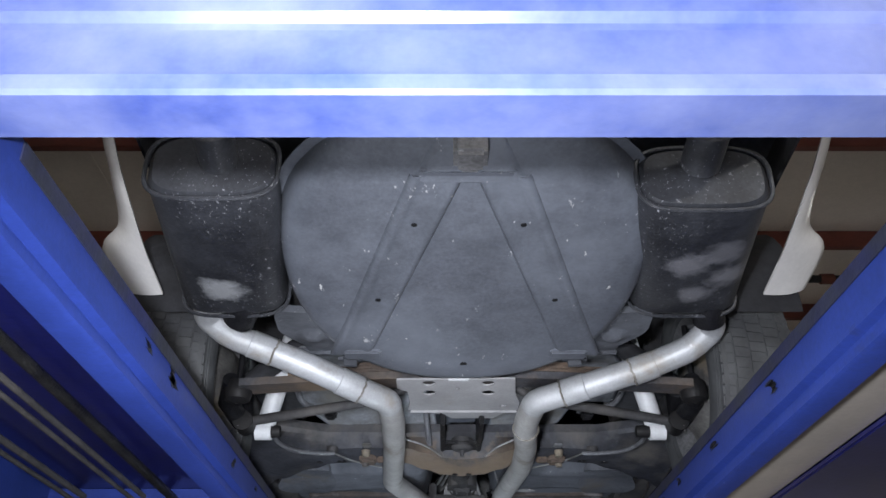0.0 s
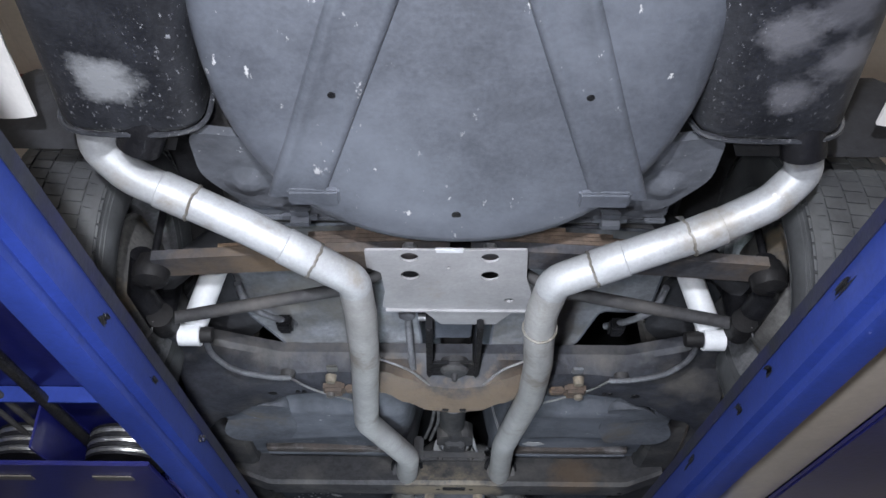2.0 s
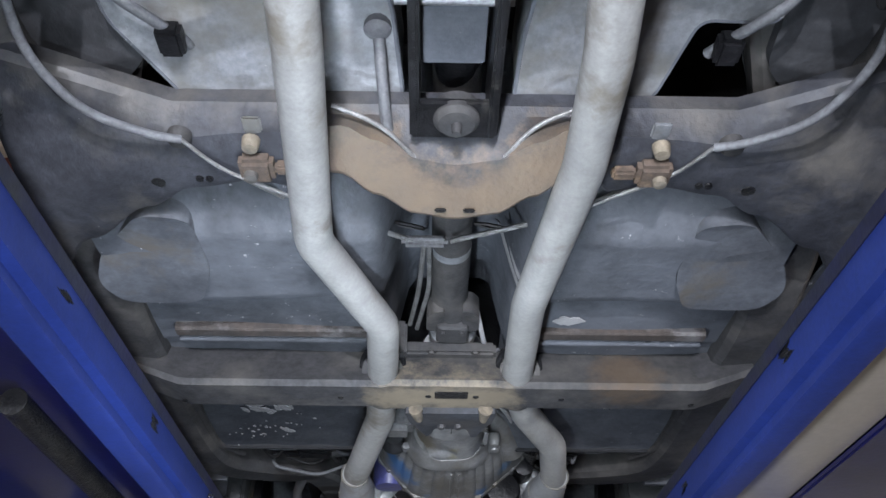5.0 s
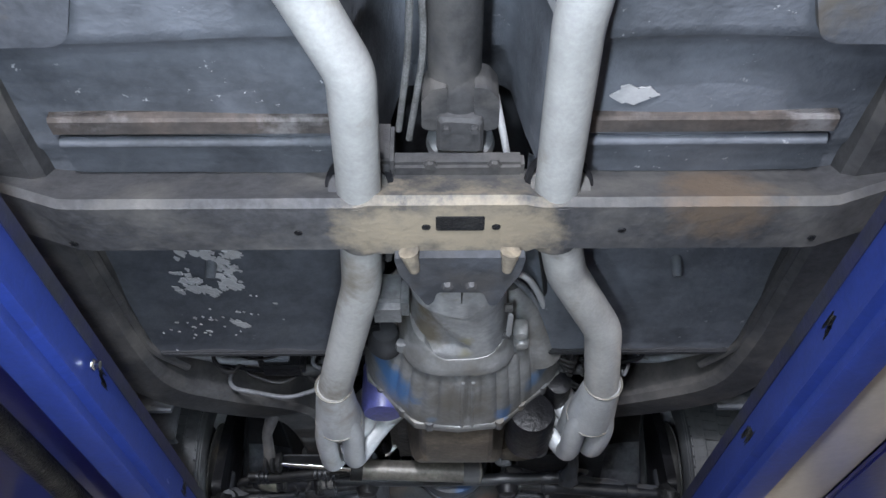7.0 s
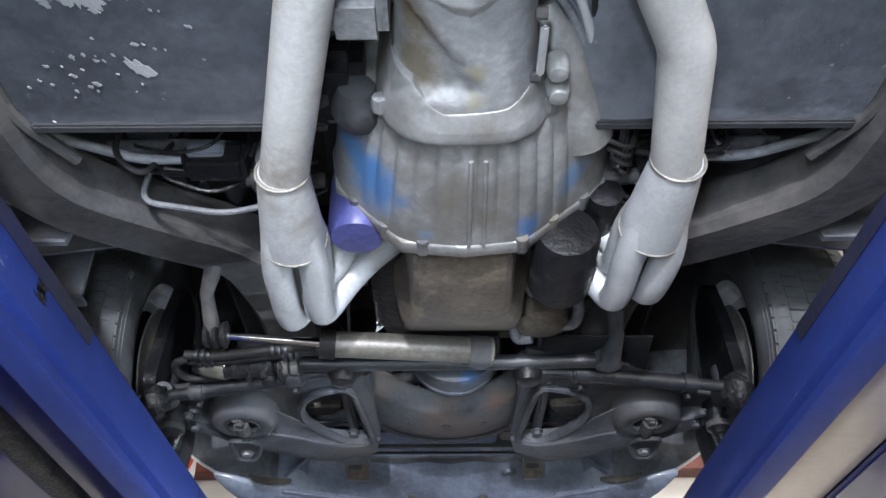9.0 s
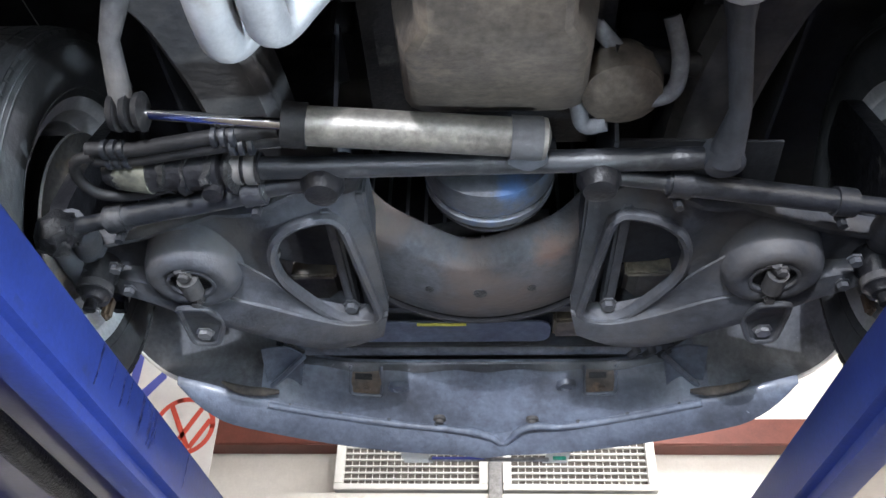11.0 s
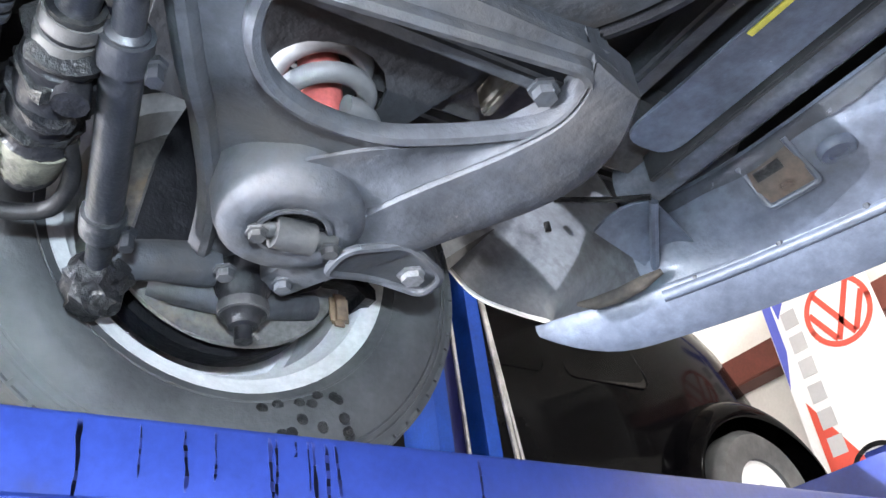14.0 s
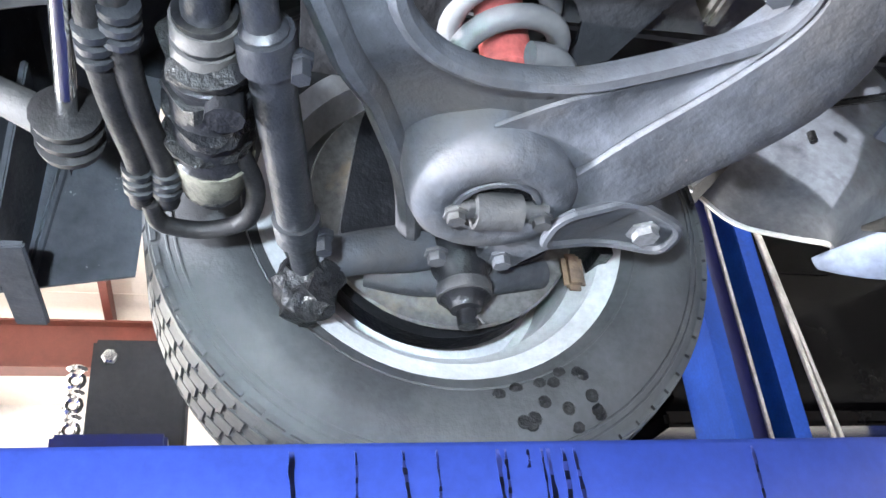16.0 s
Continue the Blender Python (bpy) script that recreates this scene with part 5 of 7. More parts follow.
# transmission crossmember
def xm_sec(x):
    t = abs(x - CX - .005)
    rise = 0 if t < .55 else (t - .55) * .35
    mid = .006 if t < .13 else 0
    z0, z1 = 1.948 + rise, 2.055 + rise
    y0, y1 = 3.348 - mid, 3.468 + mid * 2
    return [(x, y0 + .008, z0), (x, y1 - .01, z0), (x, y1, z0 + .01), (x, y1, z1), (x, y0 + .055, z1), (x, y0, z0 + .012)]
xs = [CX - .66 + 1.33 * k / 60 for k in range(61)]
XMAT = surf("dirty_crossmember_steel", (.064, .063, .067), (.034, .034, .038), .72, .1, 5, .35, 70, stain=(.135, .127, .12), stain_at=.58, stain_scale=5, soft=.12,
            spots=[(x, 3.41, 1.945, .075, (.26, .215, .155), .85) for x in (-.045, .02, .09, .155)] + [(.45, 3.36, 1.98, .09, (.16, .11, .07), .6)])
xm = P("transmission_crossmember", loft(B(), [xm_sec(x) for x in xs]), XMAT, None, "dirty steel crossmember with exhaust openings", 28)
P("middle_slot", box(B(), .036, .107, 3.376, 3.410, 1.9462, 1.950, .0015), GREASE, xm, "dark slot in the crossmember")
bm = B()
for x, y in ((.022, 3.402), (.124, 3.402), (-.166, 3.415), (.309, 3.412), (-.505, 3.44), (.595, 3.434)):
    lathe(bm, [(.001, -.0012), (.0065 if abs(x - .07) < .1 else .005, -.0012), (.007, .0005)], (x, y, 1.948), "z", 12)
split("crossmember_hole", bm, GREASE, xm)
for x, tilt in ((-.076, 0), (.217, 0)):
    P("pipe_opening", lathe(B(), [(.040, -.008), (.050, -.004), (.052, .012), (.040, .016)], (x, 3.372, 2.006), "y", 28, turn=Euler((.25, 0, 0)).to_matrix(), closed=True), IRON, xm, "dark ring where the exhaust passes")
    P("opening_bulge", tube(B(), [(x, 3.36, 1.990), (x, 3.474, 1.990)], .0435, 24), XMAT, xm)
P("upper_gusset", box(B(), CX - .09, CX + .12, 3.36, 3.45, 2.03, 2.06, .006), FRAME, xm)
bm = bolt(B(), (CX - .02, 3.362, 2.035), .008, .008)
bolt(bm, (CX + .075, 3.362, 2.035), .008, .008)
split("gusset_bolt", bm, FRAME, xm)
# gearbox mount bracket
mb = P("gearbox_mount", plate(B(), round_outline([(-.028, 3.462), (.172, 3.462), (.166, 3.510), (.150, 3.548), (.133, 3.602), (.121, 3.602), (.112, 3.574), (.036, 3.574), (.030, 3.600), (.019, 3.600), (-.004, 3.548), (-.022, 3.505)], .006), 1.934, .018, shape=lambda x, y: .010 * max(0, 1 - ((x - .072) / .05) ** 4)), ARM, None, "grey gearbox mount bracket", 30)
for x in (-.005, .148):
    P("mount_ear", tube(B(), [(x, 3.452, 1.940), (x + (.008 if x < 0 else -.004), 3.492, 1.931)], [.016, .008], 10), TAN, mb)
for x in (.053, .091):
    wash = P("mount_washer", lathe(B(), [(.004, -.004), (.0165, -.004), (.0175, -.001), (.0175, .004)], (x, 3.546, 1.944), "z", 24), ARM, mb)
    P("mount_bolt", lathe(B(), [(.002, -.011), (.007, -.011), (.009, -.008), (.0095, 0)], (x, 3.546, 1.942), "z", 6), ARM, wash)

# gearbox and bell housing
GX, GZ = .077, 2.115
GEAR_SECTIONS = ((3.49, .075, .098, 2.06), (3.56, .080, .102, 2.065), (3.61, .080, .105, 2.068), (3.70, .085, .110, 2.075), (3.78, .091, .117, 2.083), (3.85, .102, .125, 2.09), (3.885, .112, .131, 2.09), (3.90, .112, .131, 2.09))


def gear_pt(th, y, out=0.0):
    """A point on the gearbox's casting; the lower side has a hollow beside the drain boss."""
    for (y0, *p), (y1, *q) in zip(GEAR_SECTIONS, GEAR_SECTIONS[1:]):
        if y <= y1:
            k = max(0, (y - y0) / (y1 - y0))
            w, h, zc = (a + (b - a) * k for a, b in zip(p, q))
            break
    c, s = math.cos(th), math.sin(th)
    x = GX + (w + out) * math.copysign(abs(c) ** .6, c)
    z = zc + (h + out) * math.copysign(abs(s) ** .7, s)
    if s < 0 and out == 0:
        edge = GX - .062 + .075 * min(1, max(0, (y - 3.70) / .11)) ** .8
        deep = min(1, max(0, (edge - x) / .010)) * min(1, max(0, (y - 3.69) / .02)) * min(1, max(0, (3.835 - y) / .02))
        z += .016 * deep
    return (x, y, z)


def collar(y_from, y_to, out):
    """A casting wrapped round the gearbox's lower side, its edges rolled in."""
    def f(u, v):
        th = -math.pi * 1.08 + math.pi * 1.16 * u
        x = gear_pt(th, 3.6)[0]
        k = min(1, max(0, (v - .06) / .88))
        y = y_from(x) + (y_to(x) - y_from(x)) * k
        o = out * min(1, max(.02, 1 - (max(0, v - .90) / .10) ** 2)) * min(1, max(.0, v / .55) ** .8)
        return gear_pt(th, y, o)
    return sheet(B(), f, 64, 26, (0, 0, .003))


def through_keys(keys):
    """A smooth line through (x, y) keys."""
    def f(x):
        if x <= keys[0][0]:
            return keys[0][1]
        for (x0, y0), (x1, y1) in zip(keys, keys[1:]):
            if x <= x1:
                return y0 + (y1 - y0) * (x - x0) / (x1 - x0)
        return keys[-1][1]
    return f


rings = [[gear_pt(2 * math.pi * k / 96, y) for k in range(96)] for y in [3.49 + .38 * j / 38 for j in range(39)] + [3.874, 3.880, 3.90]]
bm = B()
GEAR = surf("stained_cast_aluminium", (.40, .405, .41), (.25, .25, .255), .48, .4, 7, .3, 70, stain=(.19, .165, .125), stain_at=.60, stain_scale=6, grain=.3,
            spots=[(GX - .075, 3.72, 1.985, .05, (.15, .115, .065), .85), (GX - .07, 3.79, 1.985, .045, (.15, .115, .065), .8), (GX + .01, 3.78, 1.955, .022, (.30, .275, .17), .8), (GX + .012, 3.83, 1.955, .022, (.30, .275, .17), .8)])
gb = P("gearbox", loft(bm, rings), GEAR, None, "dirty cast aluminium gearbox", 35)
tc2 = P("tail_casting", collar(lambda x: 3.515, through_keys([(-.03, 3.648), (.045, 3.662), (.068, 3.682), (.084, 3.682), (.098, 3.662), (.150, 3.606)]), .013), GEAR, gb, "pale cast tail section with a pointed lower edge", 50)
P("casting_rib", tube(B(), [gear_pt(-math.pi * .5 + a, y, .0085) for a, y in ((-.95, 3.607), (-.6, 3.622), (-.3, 3.630), (-.05, 3.640))], .0045, 8, .02), GEAR, tc2)
P("casting_rib", tube(B(), [gear_pt(-math.pi * .5 + a, y, .0085) for a, y in ((.05, 3.640), (.3, 3.618), (.55, 3.596), (.8, 3.588))], .0045, 8, .02), GEAR, tc2)
P("casting_seam", box(B(), GX - .001, GX + .001, 3.572, 3.618, 1.947, 1.956, .0004), GREASE, tc2)
P("foot_casting", collar(through_keys([(-.02, 3.806), (.022, 3.808), (.040, 3.838), (.056, 3.852), (.12, 3.846), (.150, 3.820), (.17, 3.800)]), lambda x: 3.893, .009), BELL, gb, "stepped cast foot of the gearbox", 50)
P("side_switch", box(B(), GX - .168, GX - .092, 3.685, 3.758, 1.985, 2.06, .014), CAST, gb, "pale boxy switch housing")
P("switch_cap", lathe(B(), [(.003, 0), (.012, .003), (.012, .03)], (GX - .14, 3.56, 2.0), "y", 12), FRAME, gb)
P("fork_boot", lathe(B(), [(.004, -.035), (.024, -.030), (.034, -.010), (.038, .012), (.030, .034), (.01, .04)], (GX - .145, 3.905, 2.04), "y", 22), UNDER_DARK, gb, "black rubber fork boot")
for gy, gz in ((3.62, 2.0), (3.72, 2.0), (3.82, 2.0)):
    P("cover_bolt", lathe(B(), [(.003, -.008), (.008, -.008), (.008, .006)], (GX + .088, gy, gz), "x", 8), FRAME, gb)

P("speedo_gear", lathe(B(), [(.004, 0), (.012, .004), (.012, .04), (.018, .045), (.018, .06)], (GX - .10, 3.555, 2.02), "x", 14), BRASS, gb)
# bell housing: a flared casting from the round gearbox face to an angular flange
bz = 2.11
BC = GX + .015
flange = [(-.130, 2.125), (-.120, 2.050), (-.015, 1.943), (.077, 1.933), (.168, 1.943), (.300, 2.055), (.318, 2.135), (.300, 2.23), (.19, 2.33), (0, 2.33), (-.11, 2.23)]


def flange_r(th):
    """Distance from the bell's axis to the flange outline."""
    d = Vector((math.cos(th), math.sin(th)))
    for (x0, z0), (x1, z1) in zip(flange, flange[1:] + flange[:1]):
        a, e = Vector((x0 - BC, z0 - bz)), Vector((x1 - x0, z1 - z0))
        den = d.x * e.y - d.y * e.x
        if abs(den) > 1e-9:
            t, k = (a.x * e.y - a.y * e.x) / den, (a.x * d.y - a.y * d.x) / den
            if t > 0 and -1e-6 <= k <= 1 + 1e-6:
                return t
    return .2


def bell_pt(th, y, out=0.0):
    u = min(1, max(0, (y - 3.885) / .215))
    r0 = 1 / math.sqrt((math.cos(th) / .135) ** 2 + (math.sin(th) / .135) ** 2)
    rf = sum(flange_r(th + d) for d in (-.12, -.06, 0, .06, .12)) / 5 - .003
    d = (th + math.pi / 2 - .02 + math.pi) % (2 * math.pi) - math.pi
    edge = min(1, max(0, (1.12 - abs(d)) / .12))
    flute = edge * min(1, u * 5) * (1 - u ** 5) * (.0075 * abs(math.sin(math.pi * d / .185)) ** .6 - .0040)
    r = r0 + (rf - r0) * u ** (.55 - .22 * abs(math.cos(th))) + out + flute
    return (BC + r * math.cos(th), y, bz + r * math.sin(th))


angles = [2 * math.pi * k / 288 for k in range(288)]
rings = [[bell_pt(th, y) for th in angles] for y in (3.885, 3.895, 3.91, 3.935, 3.97, 4.01, 4.05, 4.085, 4.10)]
rings += [[(BC + (flange_r(th) + e) * math.cos(th), y, bz + (flange_r(th) + e) * math.sin(th)) for th in angles] for e, y in ((-.001, 4.101), (.001, 4.104), (.001, 4.124), (-.003, 4.130))]
bh = P("bell_housing", loft(B(), rings), BELL, None, "ribbed cast bell housing with blue overspray", 35)
for dx in (-.010, .010):
    P("rib", tube(B(), [Vector(bell_pt(-math.pi / 2 + .02 + dx / .16, y, .002)) for y in (3.93, 3.96, 4.0, 4.05, 4.098)], .0035, 8), BELL, bh)
bm = B()
for th in (-2.35, -2.0, -1.15, -.8, -2.7, -.45):
    p = (BC + (flange_r(th) - .006) * math.cos(th), 4.106, bz + (flange_r(th) - .006) * math.sin(th))
    lathe(bm, [(.004, -.012), (.010, -.012), (.011, 0), (.011, .018)], p, "y", 10)
split("flange_boss", bm, CAST, bh)
bm = B()
for s in (-1, 1):
    lathe(bm, [(.004, -.010), (.010, -.010), (.012, 0), (.012, .012)], (GX + s * .112, 3.872, 2.008), "y", 8)
split("gearbox_ear", bm, CAST, bh)
P("starter", lathe(B(), [(.02, 0), (.046, .006), (.052, .02), (.052, .15), (.03, .16)], (.238, 4.115, 1.978), "y", 28), IRON, None, "black starter motor")
for x, y in ((.192, 3.80), (.196, 3.84)):
    P("shoulder_boss", lathe(B(), [(.003, -.012), (.012, -.010), (.015, 0), (.016, .02)], (x, y + .01, 2.0), "z", 16), BELL, bh)
P("shoulder_casting", tube(B(), [(.178, 3.765, 2.075), (.190, 3.80, 2.065), (.225, 3.90, 2.060), (.250, 3.985, 2.055)], [.012, .028, .038, .045], 24), BELL, bh, "rounded cast shoulder beside the gearbox", 50)
P("shoulder_strap", box(B(), .164, .174, 3.735, 3.815, 1.992, 2.0, .003), PLATE, bh, "pale narrow strap")
P("oil_filter", lathe(B(), [(.02, 1.985), (.040, 1.987), (.047, 2.005), (.047, 2.10), (.03, 2.11)], (GX - .165, 4.15, 0), "z", 28), BLUE_FILTER, None, "blue oil filter")
P("solenoid", lathe(B(), [(.012, 0), (.028, .004), (.028, .09), (.012, .095)], (.300, 4.10, 2.04), "y", 20), IRON, None, "black starter solenoid")
for k in range(6):
    q = .018 * k
    P("starter_wire", tube(B(), [(GX + .10 + q * .3, 3.50, 2.10 + .01 * (k % 2)), (GX + .135 + q, 3.60 + q, 2.085 - .008 * k), (GX + .155 + q, 3.72 + q, 2.06), (GX + .175 + q * .5, 3.86 + .3 * q, 2.065), (GX + .235, 3.95 + .1 * q, 2.05 + .01 * k), (GX + .225 + q * .2, 4.03, 2.03)], .0045 + .001 * (k % 3), 8, .05), (BUSH, HOSE, IRON)[k % 3], None, "wiring hanging beside the gearbox")
    if k < 4:
        P("wire_wrap", tube(B(), [(.275 + .01 * k, 3.975 + .02 * k, 2.035), (.315, 3.98 + .02 * k, 2.02), (.33, 3.985 + .02 * k, 2.06)], .004, 8, .01), BUSH, None)
P("clutch_fork_boot", box(B(), GX - .205, GX - .135, 3.83, 3.93, 2.04, 2.12, .02), IRON, None)
P("wire_loom", tube(B(), [(.150, 3.60, 2.09), (.168, 3.695, 2.065), (.202, 3.712, 2.06), (.228, 3.770, 2.058), (.250, 3.840, 2.058), (.277, 3.862, 2.058), (.297, 3.820, 2.060), (.300, 3.760, 2.066), (.296, 3.66, 2.075)], .0065, 10, .035), PLATE, None, "grey cable hanging in a loop")
P("wire_loom", tube(B(), [(.150, 3.62, 2.09), (.176, 3.73, 2.068), (.206, 3.765, 2.066), (.236, 3.83, 2.062), (.262, 3.895, 2.066), (.33, 3.925, 2.06), (.42, 3.945, 2.05)], .006, 10, .035), HOSE, None, "dark cable running out to the frame")
P("wire_loom", tube(B(), [(GX + .11, 3.62, 2.12), (GX + .17, 3.70, 2.09), (GX + .19, 3.80, 2.09), (GX + .26, 3.90, 2.10)], .006, 8, .05), BUSH, None)
P("shift_rod", tube(B(), [(GX - .11, 3.50, 2.05), (GX - .125, 3.62, 2.04)], .007, 8), FRAME, None)
# engine block, pan, pulley
P("engine_block", box(B(), GX - .17, GX + .15, 4.13, 4.66, 2.08, 2.45, .02), IRON, None, "oily black engine block")
rings = [[(GX + w * sx, y, z0 + dz) for sx, dz in ((-1.12, .19), (-1.08, .09), (-1, .04), (-.97, .020), (-.90, .006), (-.80, 0), (.80, 0), (.90, .006), (.97, .020), (1, .04), (1.08, .09), (1.12, .19))] for y, w, z0 in ((4.145, .078, 1.958), (4.15, .084, 1.950), (4.16, .086, 1.946), (4.32, .088, 1.945), (4.36, .11, 1.955), (4.52, .12, 2.03), (4.545, .11, 2.05))]
P("oil_pan", loft(B(), rings), PAN, None, "brown oil-stained pan", 30)
P("flywheel_cover", box(B(), GX - .105, GX + .10, 4.128, 4.150, 1.955, 2.05, .01), ENGINE_BLUE, None, "blue painted dust cover")
PUL = surf("worn_pulley_steel", (.050, .054, .062), (.030, .032, .037), .55, .2, 8, .3, 90, stain=(.028, .06, .13), stain_at=.60, stain_scale=9)
P("crank_pulley", lathe(B(), [(.03, 4.625), (.094, 4.63), (.097, 4.655), (.094, 4.675), (.085, 4.680), (.095, 4.686), (.094, 4.698), (.081, 4.706), (.088, 4.714), (.081, 4.726), (.045, 4.735), (.02, 4.735)], (GX - .009, 0, 2.068), "y", 48), PUL, None, "grey crank pulley with blue paint stains")
P("fan_belt", tube(B(), [(GX - .009 + .086 * math.cos(t), 4.706, 2.068 + .086 * math.sin(t)) for t in [math.pi + math.pi * k / 24 for k in range(25)]], .006, 8), BUSH, None)
P("alternator_pulley", lathe(B(), [(.02, 4.62), (.06, 4.625), (.06, 4.645), (.02, 4.65)], (GX - .20, 0, 2.14), "y", 28), CHROME, None, "bright pulley")

# front floor pans
for s in (-1, 1):
    def pan_f(u, v, s=s):
        a = .14 + .455 * u
        return (CX + s * a, 3.46 + .475 * v, 2.085 - .055 * v + .05 * max(0, .14 - u) / .14 + .003 * math.sin(20 * u) * math.sin(15 * v))
    P("front_floor_pan", sheet(B(), pan_f, 24, 14, (0, 0, .006)), UNDER_OILY if s < 0 else UNDER, None, "dusty grey front floor pan", 60)
    # flange coloured dark to carry the shade of the gap here
    P("floor_flange", box(B(), *sorted((CX + s * .16, CX + s * .57)), 3.93, 3.945, 2.022, 2.04, .003), UNDER_DARK, None)
    P("drain_stud", tube(B(), [(CX + s * .412, 3.655, 2.075), (CX + s * .414, 3.672, 2.034)], [.0125, .0085], 12), UNDER, None, "drain stub in the floor")
    P("toe_board", sheet(B(), lambda u, v, s=s: (CX + s * (.14 + .46 * u), 3.95 + .12 * v, 2.05 + .40 * v), 4, 4, (0, .006, 0)), UNDER_DARK, None, "dark toe board")
    # flaked paint patches
flakes = []
for cx, cy, sx, sy, count in ((-.365, 3.635, .030, .012, 26), (-.335, 3.660, .014, .018, 14), (-.418, 3.712, .014, .016, 26), (-.342, 3.706, .016, .014, 20), (-.385, 3.735, .03, .008, 8), (-.30, 3.60, .010, .008, 6), (-.36, 3.80, .05, .05, 26), (-.345, 3.836, .006, .006, 5), (-.45, 3.86, .05, .03, 12)):
    for k in range(count):
        flakes.append((cx + rnd.gauss(0, sx), cy + rnd.gauss(0, sy), (.0015 + abs(rnd.gauss(0, .0015))) if count == 12 or sx == .05 else .003 + abs(rnd.gauss(.002, .005))))
for x, y, r in flakes:
    n = rnd.randint(11, 17)
    long = rnd.uniform(.8, 1.5)
    pts = []
    for k in range(n):
        t, q = 2 * math.pi * k / n, r * rnd.uniform(.35, 1.2)
        pts.append((x + q * long * math.cos(t), y + q * math.sin(t) + .5 * q * math.cos(t)))
    P("bare_patch", plate(B(), pts, 2.0805 - .055 * (y - 3.46) / .475, .002), PLATE, None, "pale flaked patch on the floor")
for x, y, r in ((.300, 3.228, .030), (.175, 3.10, .028), (.164, 3.132, .014), (.322, 3.225, .020), (.185, 3.07, .016)):
    pts = [(x + r * (.5 + .6 * rnd.random()) * math.cos(t), y + .6 * r * (.5 + .6 * rnd.random()) * math.sin(t)) for t in [2 * math.pi * k / 15 for k in range(15)]]
    P("bare_patch", plate(B(), pts, -.0035, .002, shape=lambda x, y: rear_floor((x - CX + .60) / 1.2, (y - 2.72) / .70)[2]), PLATE, None, "pale flaked patch on the floor")
# engine bay sides and front wheel housings
for s in (-1, 1):
    P("front_wheel_housing", sheet(B(), lambda u, v, s=s: (CX + s * (.48 + .37 * v), 4.843 + .42 * math.cos(math.pi * u), 2.22 + .34 * math.sin(math.pi * u) ** .7), 24, 4, (0, 0, .006)), UNDER_DARK, None, "black front wheel housing", 60)
    P("bay_side", sheet(B(), lambda u, v, s=s: (CX + s * (.46 - .02 * v), 4.25 + 1.1 * u, 2.20 + .40 * v), 6, 4, (s * .006, 0, 0)), UNDER_DARK, None, "dark inner fender")
    P("bay_junction", box(B(), *sorted((CX + s * .30, CX + s * .42)), 4.10, 4.22, 2.13, 2.22, .02), IRON, None, "black wiring box")
    P("loom", tube(B(), mir(s, [(.52, 4.06, 2.10), (.38, 4.08, 2.12), (.28, 4.12, 2.14), (.20, 4.10, 2.20)]), .012, 10, .05), HOSE, None, "grey wiring along the firewall")
    P("side_rod", tube(B(), mir(s, [(.30, 4.14, 2.10), (.20, 4.14, 2.10)]), .014, 10), WELL, None)
    P("steering_arm", tube(B(), mir(s, [(.585, 4.685, 1.985), (.59, 4.74, 2.0), (.61, 4.80, 2.02)]), [.020, .022, .026], 12), ARM, None, "steering arm")
    # sill corner behind the front wheel
    P("sill_end", sheet(B(), lambda u, v, s=s: (CX + s * (.62 + .20 * u), 4.20 + .06 * v, 2.02 + .18 * v), 6, 4, (0, .012, 0)), UNDER, None, "grey sill end behind the wheel")
bm = box(B(), CX - .84, CX - .66, 4.385, 4.393, 2.03, 2.26, .002)
box(bm, CX - .84, CX - .66, 4.385, 4.42, 2.028, 2.036, .002)
P("splash_flap", bm, UNDER, None, "bent grey splash flap")

# wiring and small boxes along the firewall
for s in (-1, 1):
    P("junction_block", box(B(), *sorted((CX + s * .395, CX + s * .30)), 4.035, 4.085, 2.045, 2.09, .008), IRON, None, "dirty junction block")
    P("block_lid", box(B(), *sorted((CX + s * .385, CX + s * .33)), 4.025, 4.036, 2.055, 2.085, .003), UNDER, None)
    P("firewall_pipe", tube(B(), mir(s, [(.58, 4.00, 2.07), (.46, 4.05, 2.065), (.40, 4.055, 2.07)]), .008, 10, .04), WELL, None, "pale pipe along the firewall")
    P("cross_strut", tube(B(), mir(s, [(.31, 4.10, 2.07), (.19, 4.12, 2.08)]), .013, 12), FRAME, None)
    P("fuse_box", box(B(), *sorted((CX + s * .50, CX + s * .42)), 4.04, 4.12, 2.12, 2.19, .01), UNDER_DARK, None, "black box on the firewall")
    P("pale_tag", box(B(), *sorted((CX + s * .55, CX + s * .48)), 4.01, 4.013, 2.09, 2.125, .001), WELL, None)
    for k in range(9):
        x0, x1 = rnd.uniform(.22, .50), rnd.uniform(.22, .52)
        z0, z1 = rnd.uniform(2.03, 2.10), rnd.uniform(2.05, 2.20)
        y0 = rnd.uniform(3.98, 4.10)
        P("loose_wire", tube(B(), mir(s, [(x0, y0, z1 + .06), (x0 + .02, y0 + .02, z0), ((x0 + x1) / 2, y0 + rnd.uniform(0, .06), z0 - rnd.uniform(0, .03)), (x1, y0 + .05, z0 + .03), (x1 - .02, y0 + .10, z1 + .05)]), rnd.choice((.003, .0035, .005)), 7, .03), (BUSH, HOSE, CABLE, IRON)[k % 4], None, "loose wire")
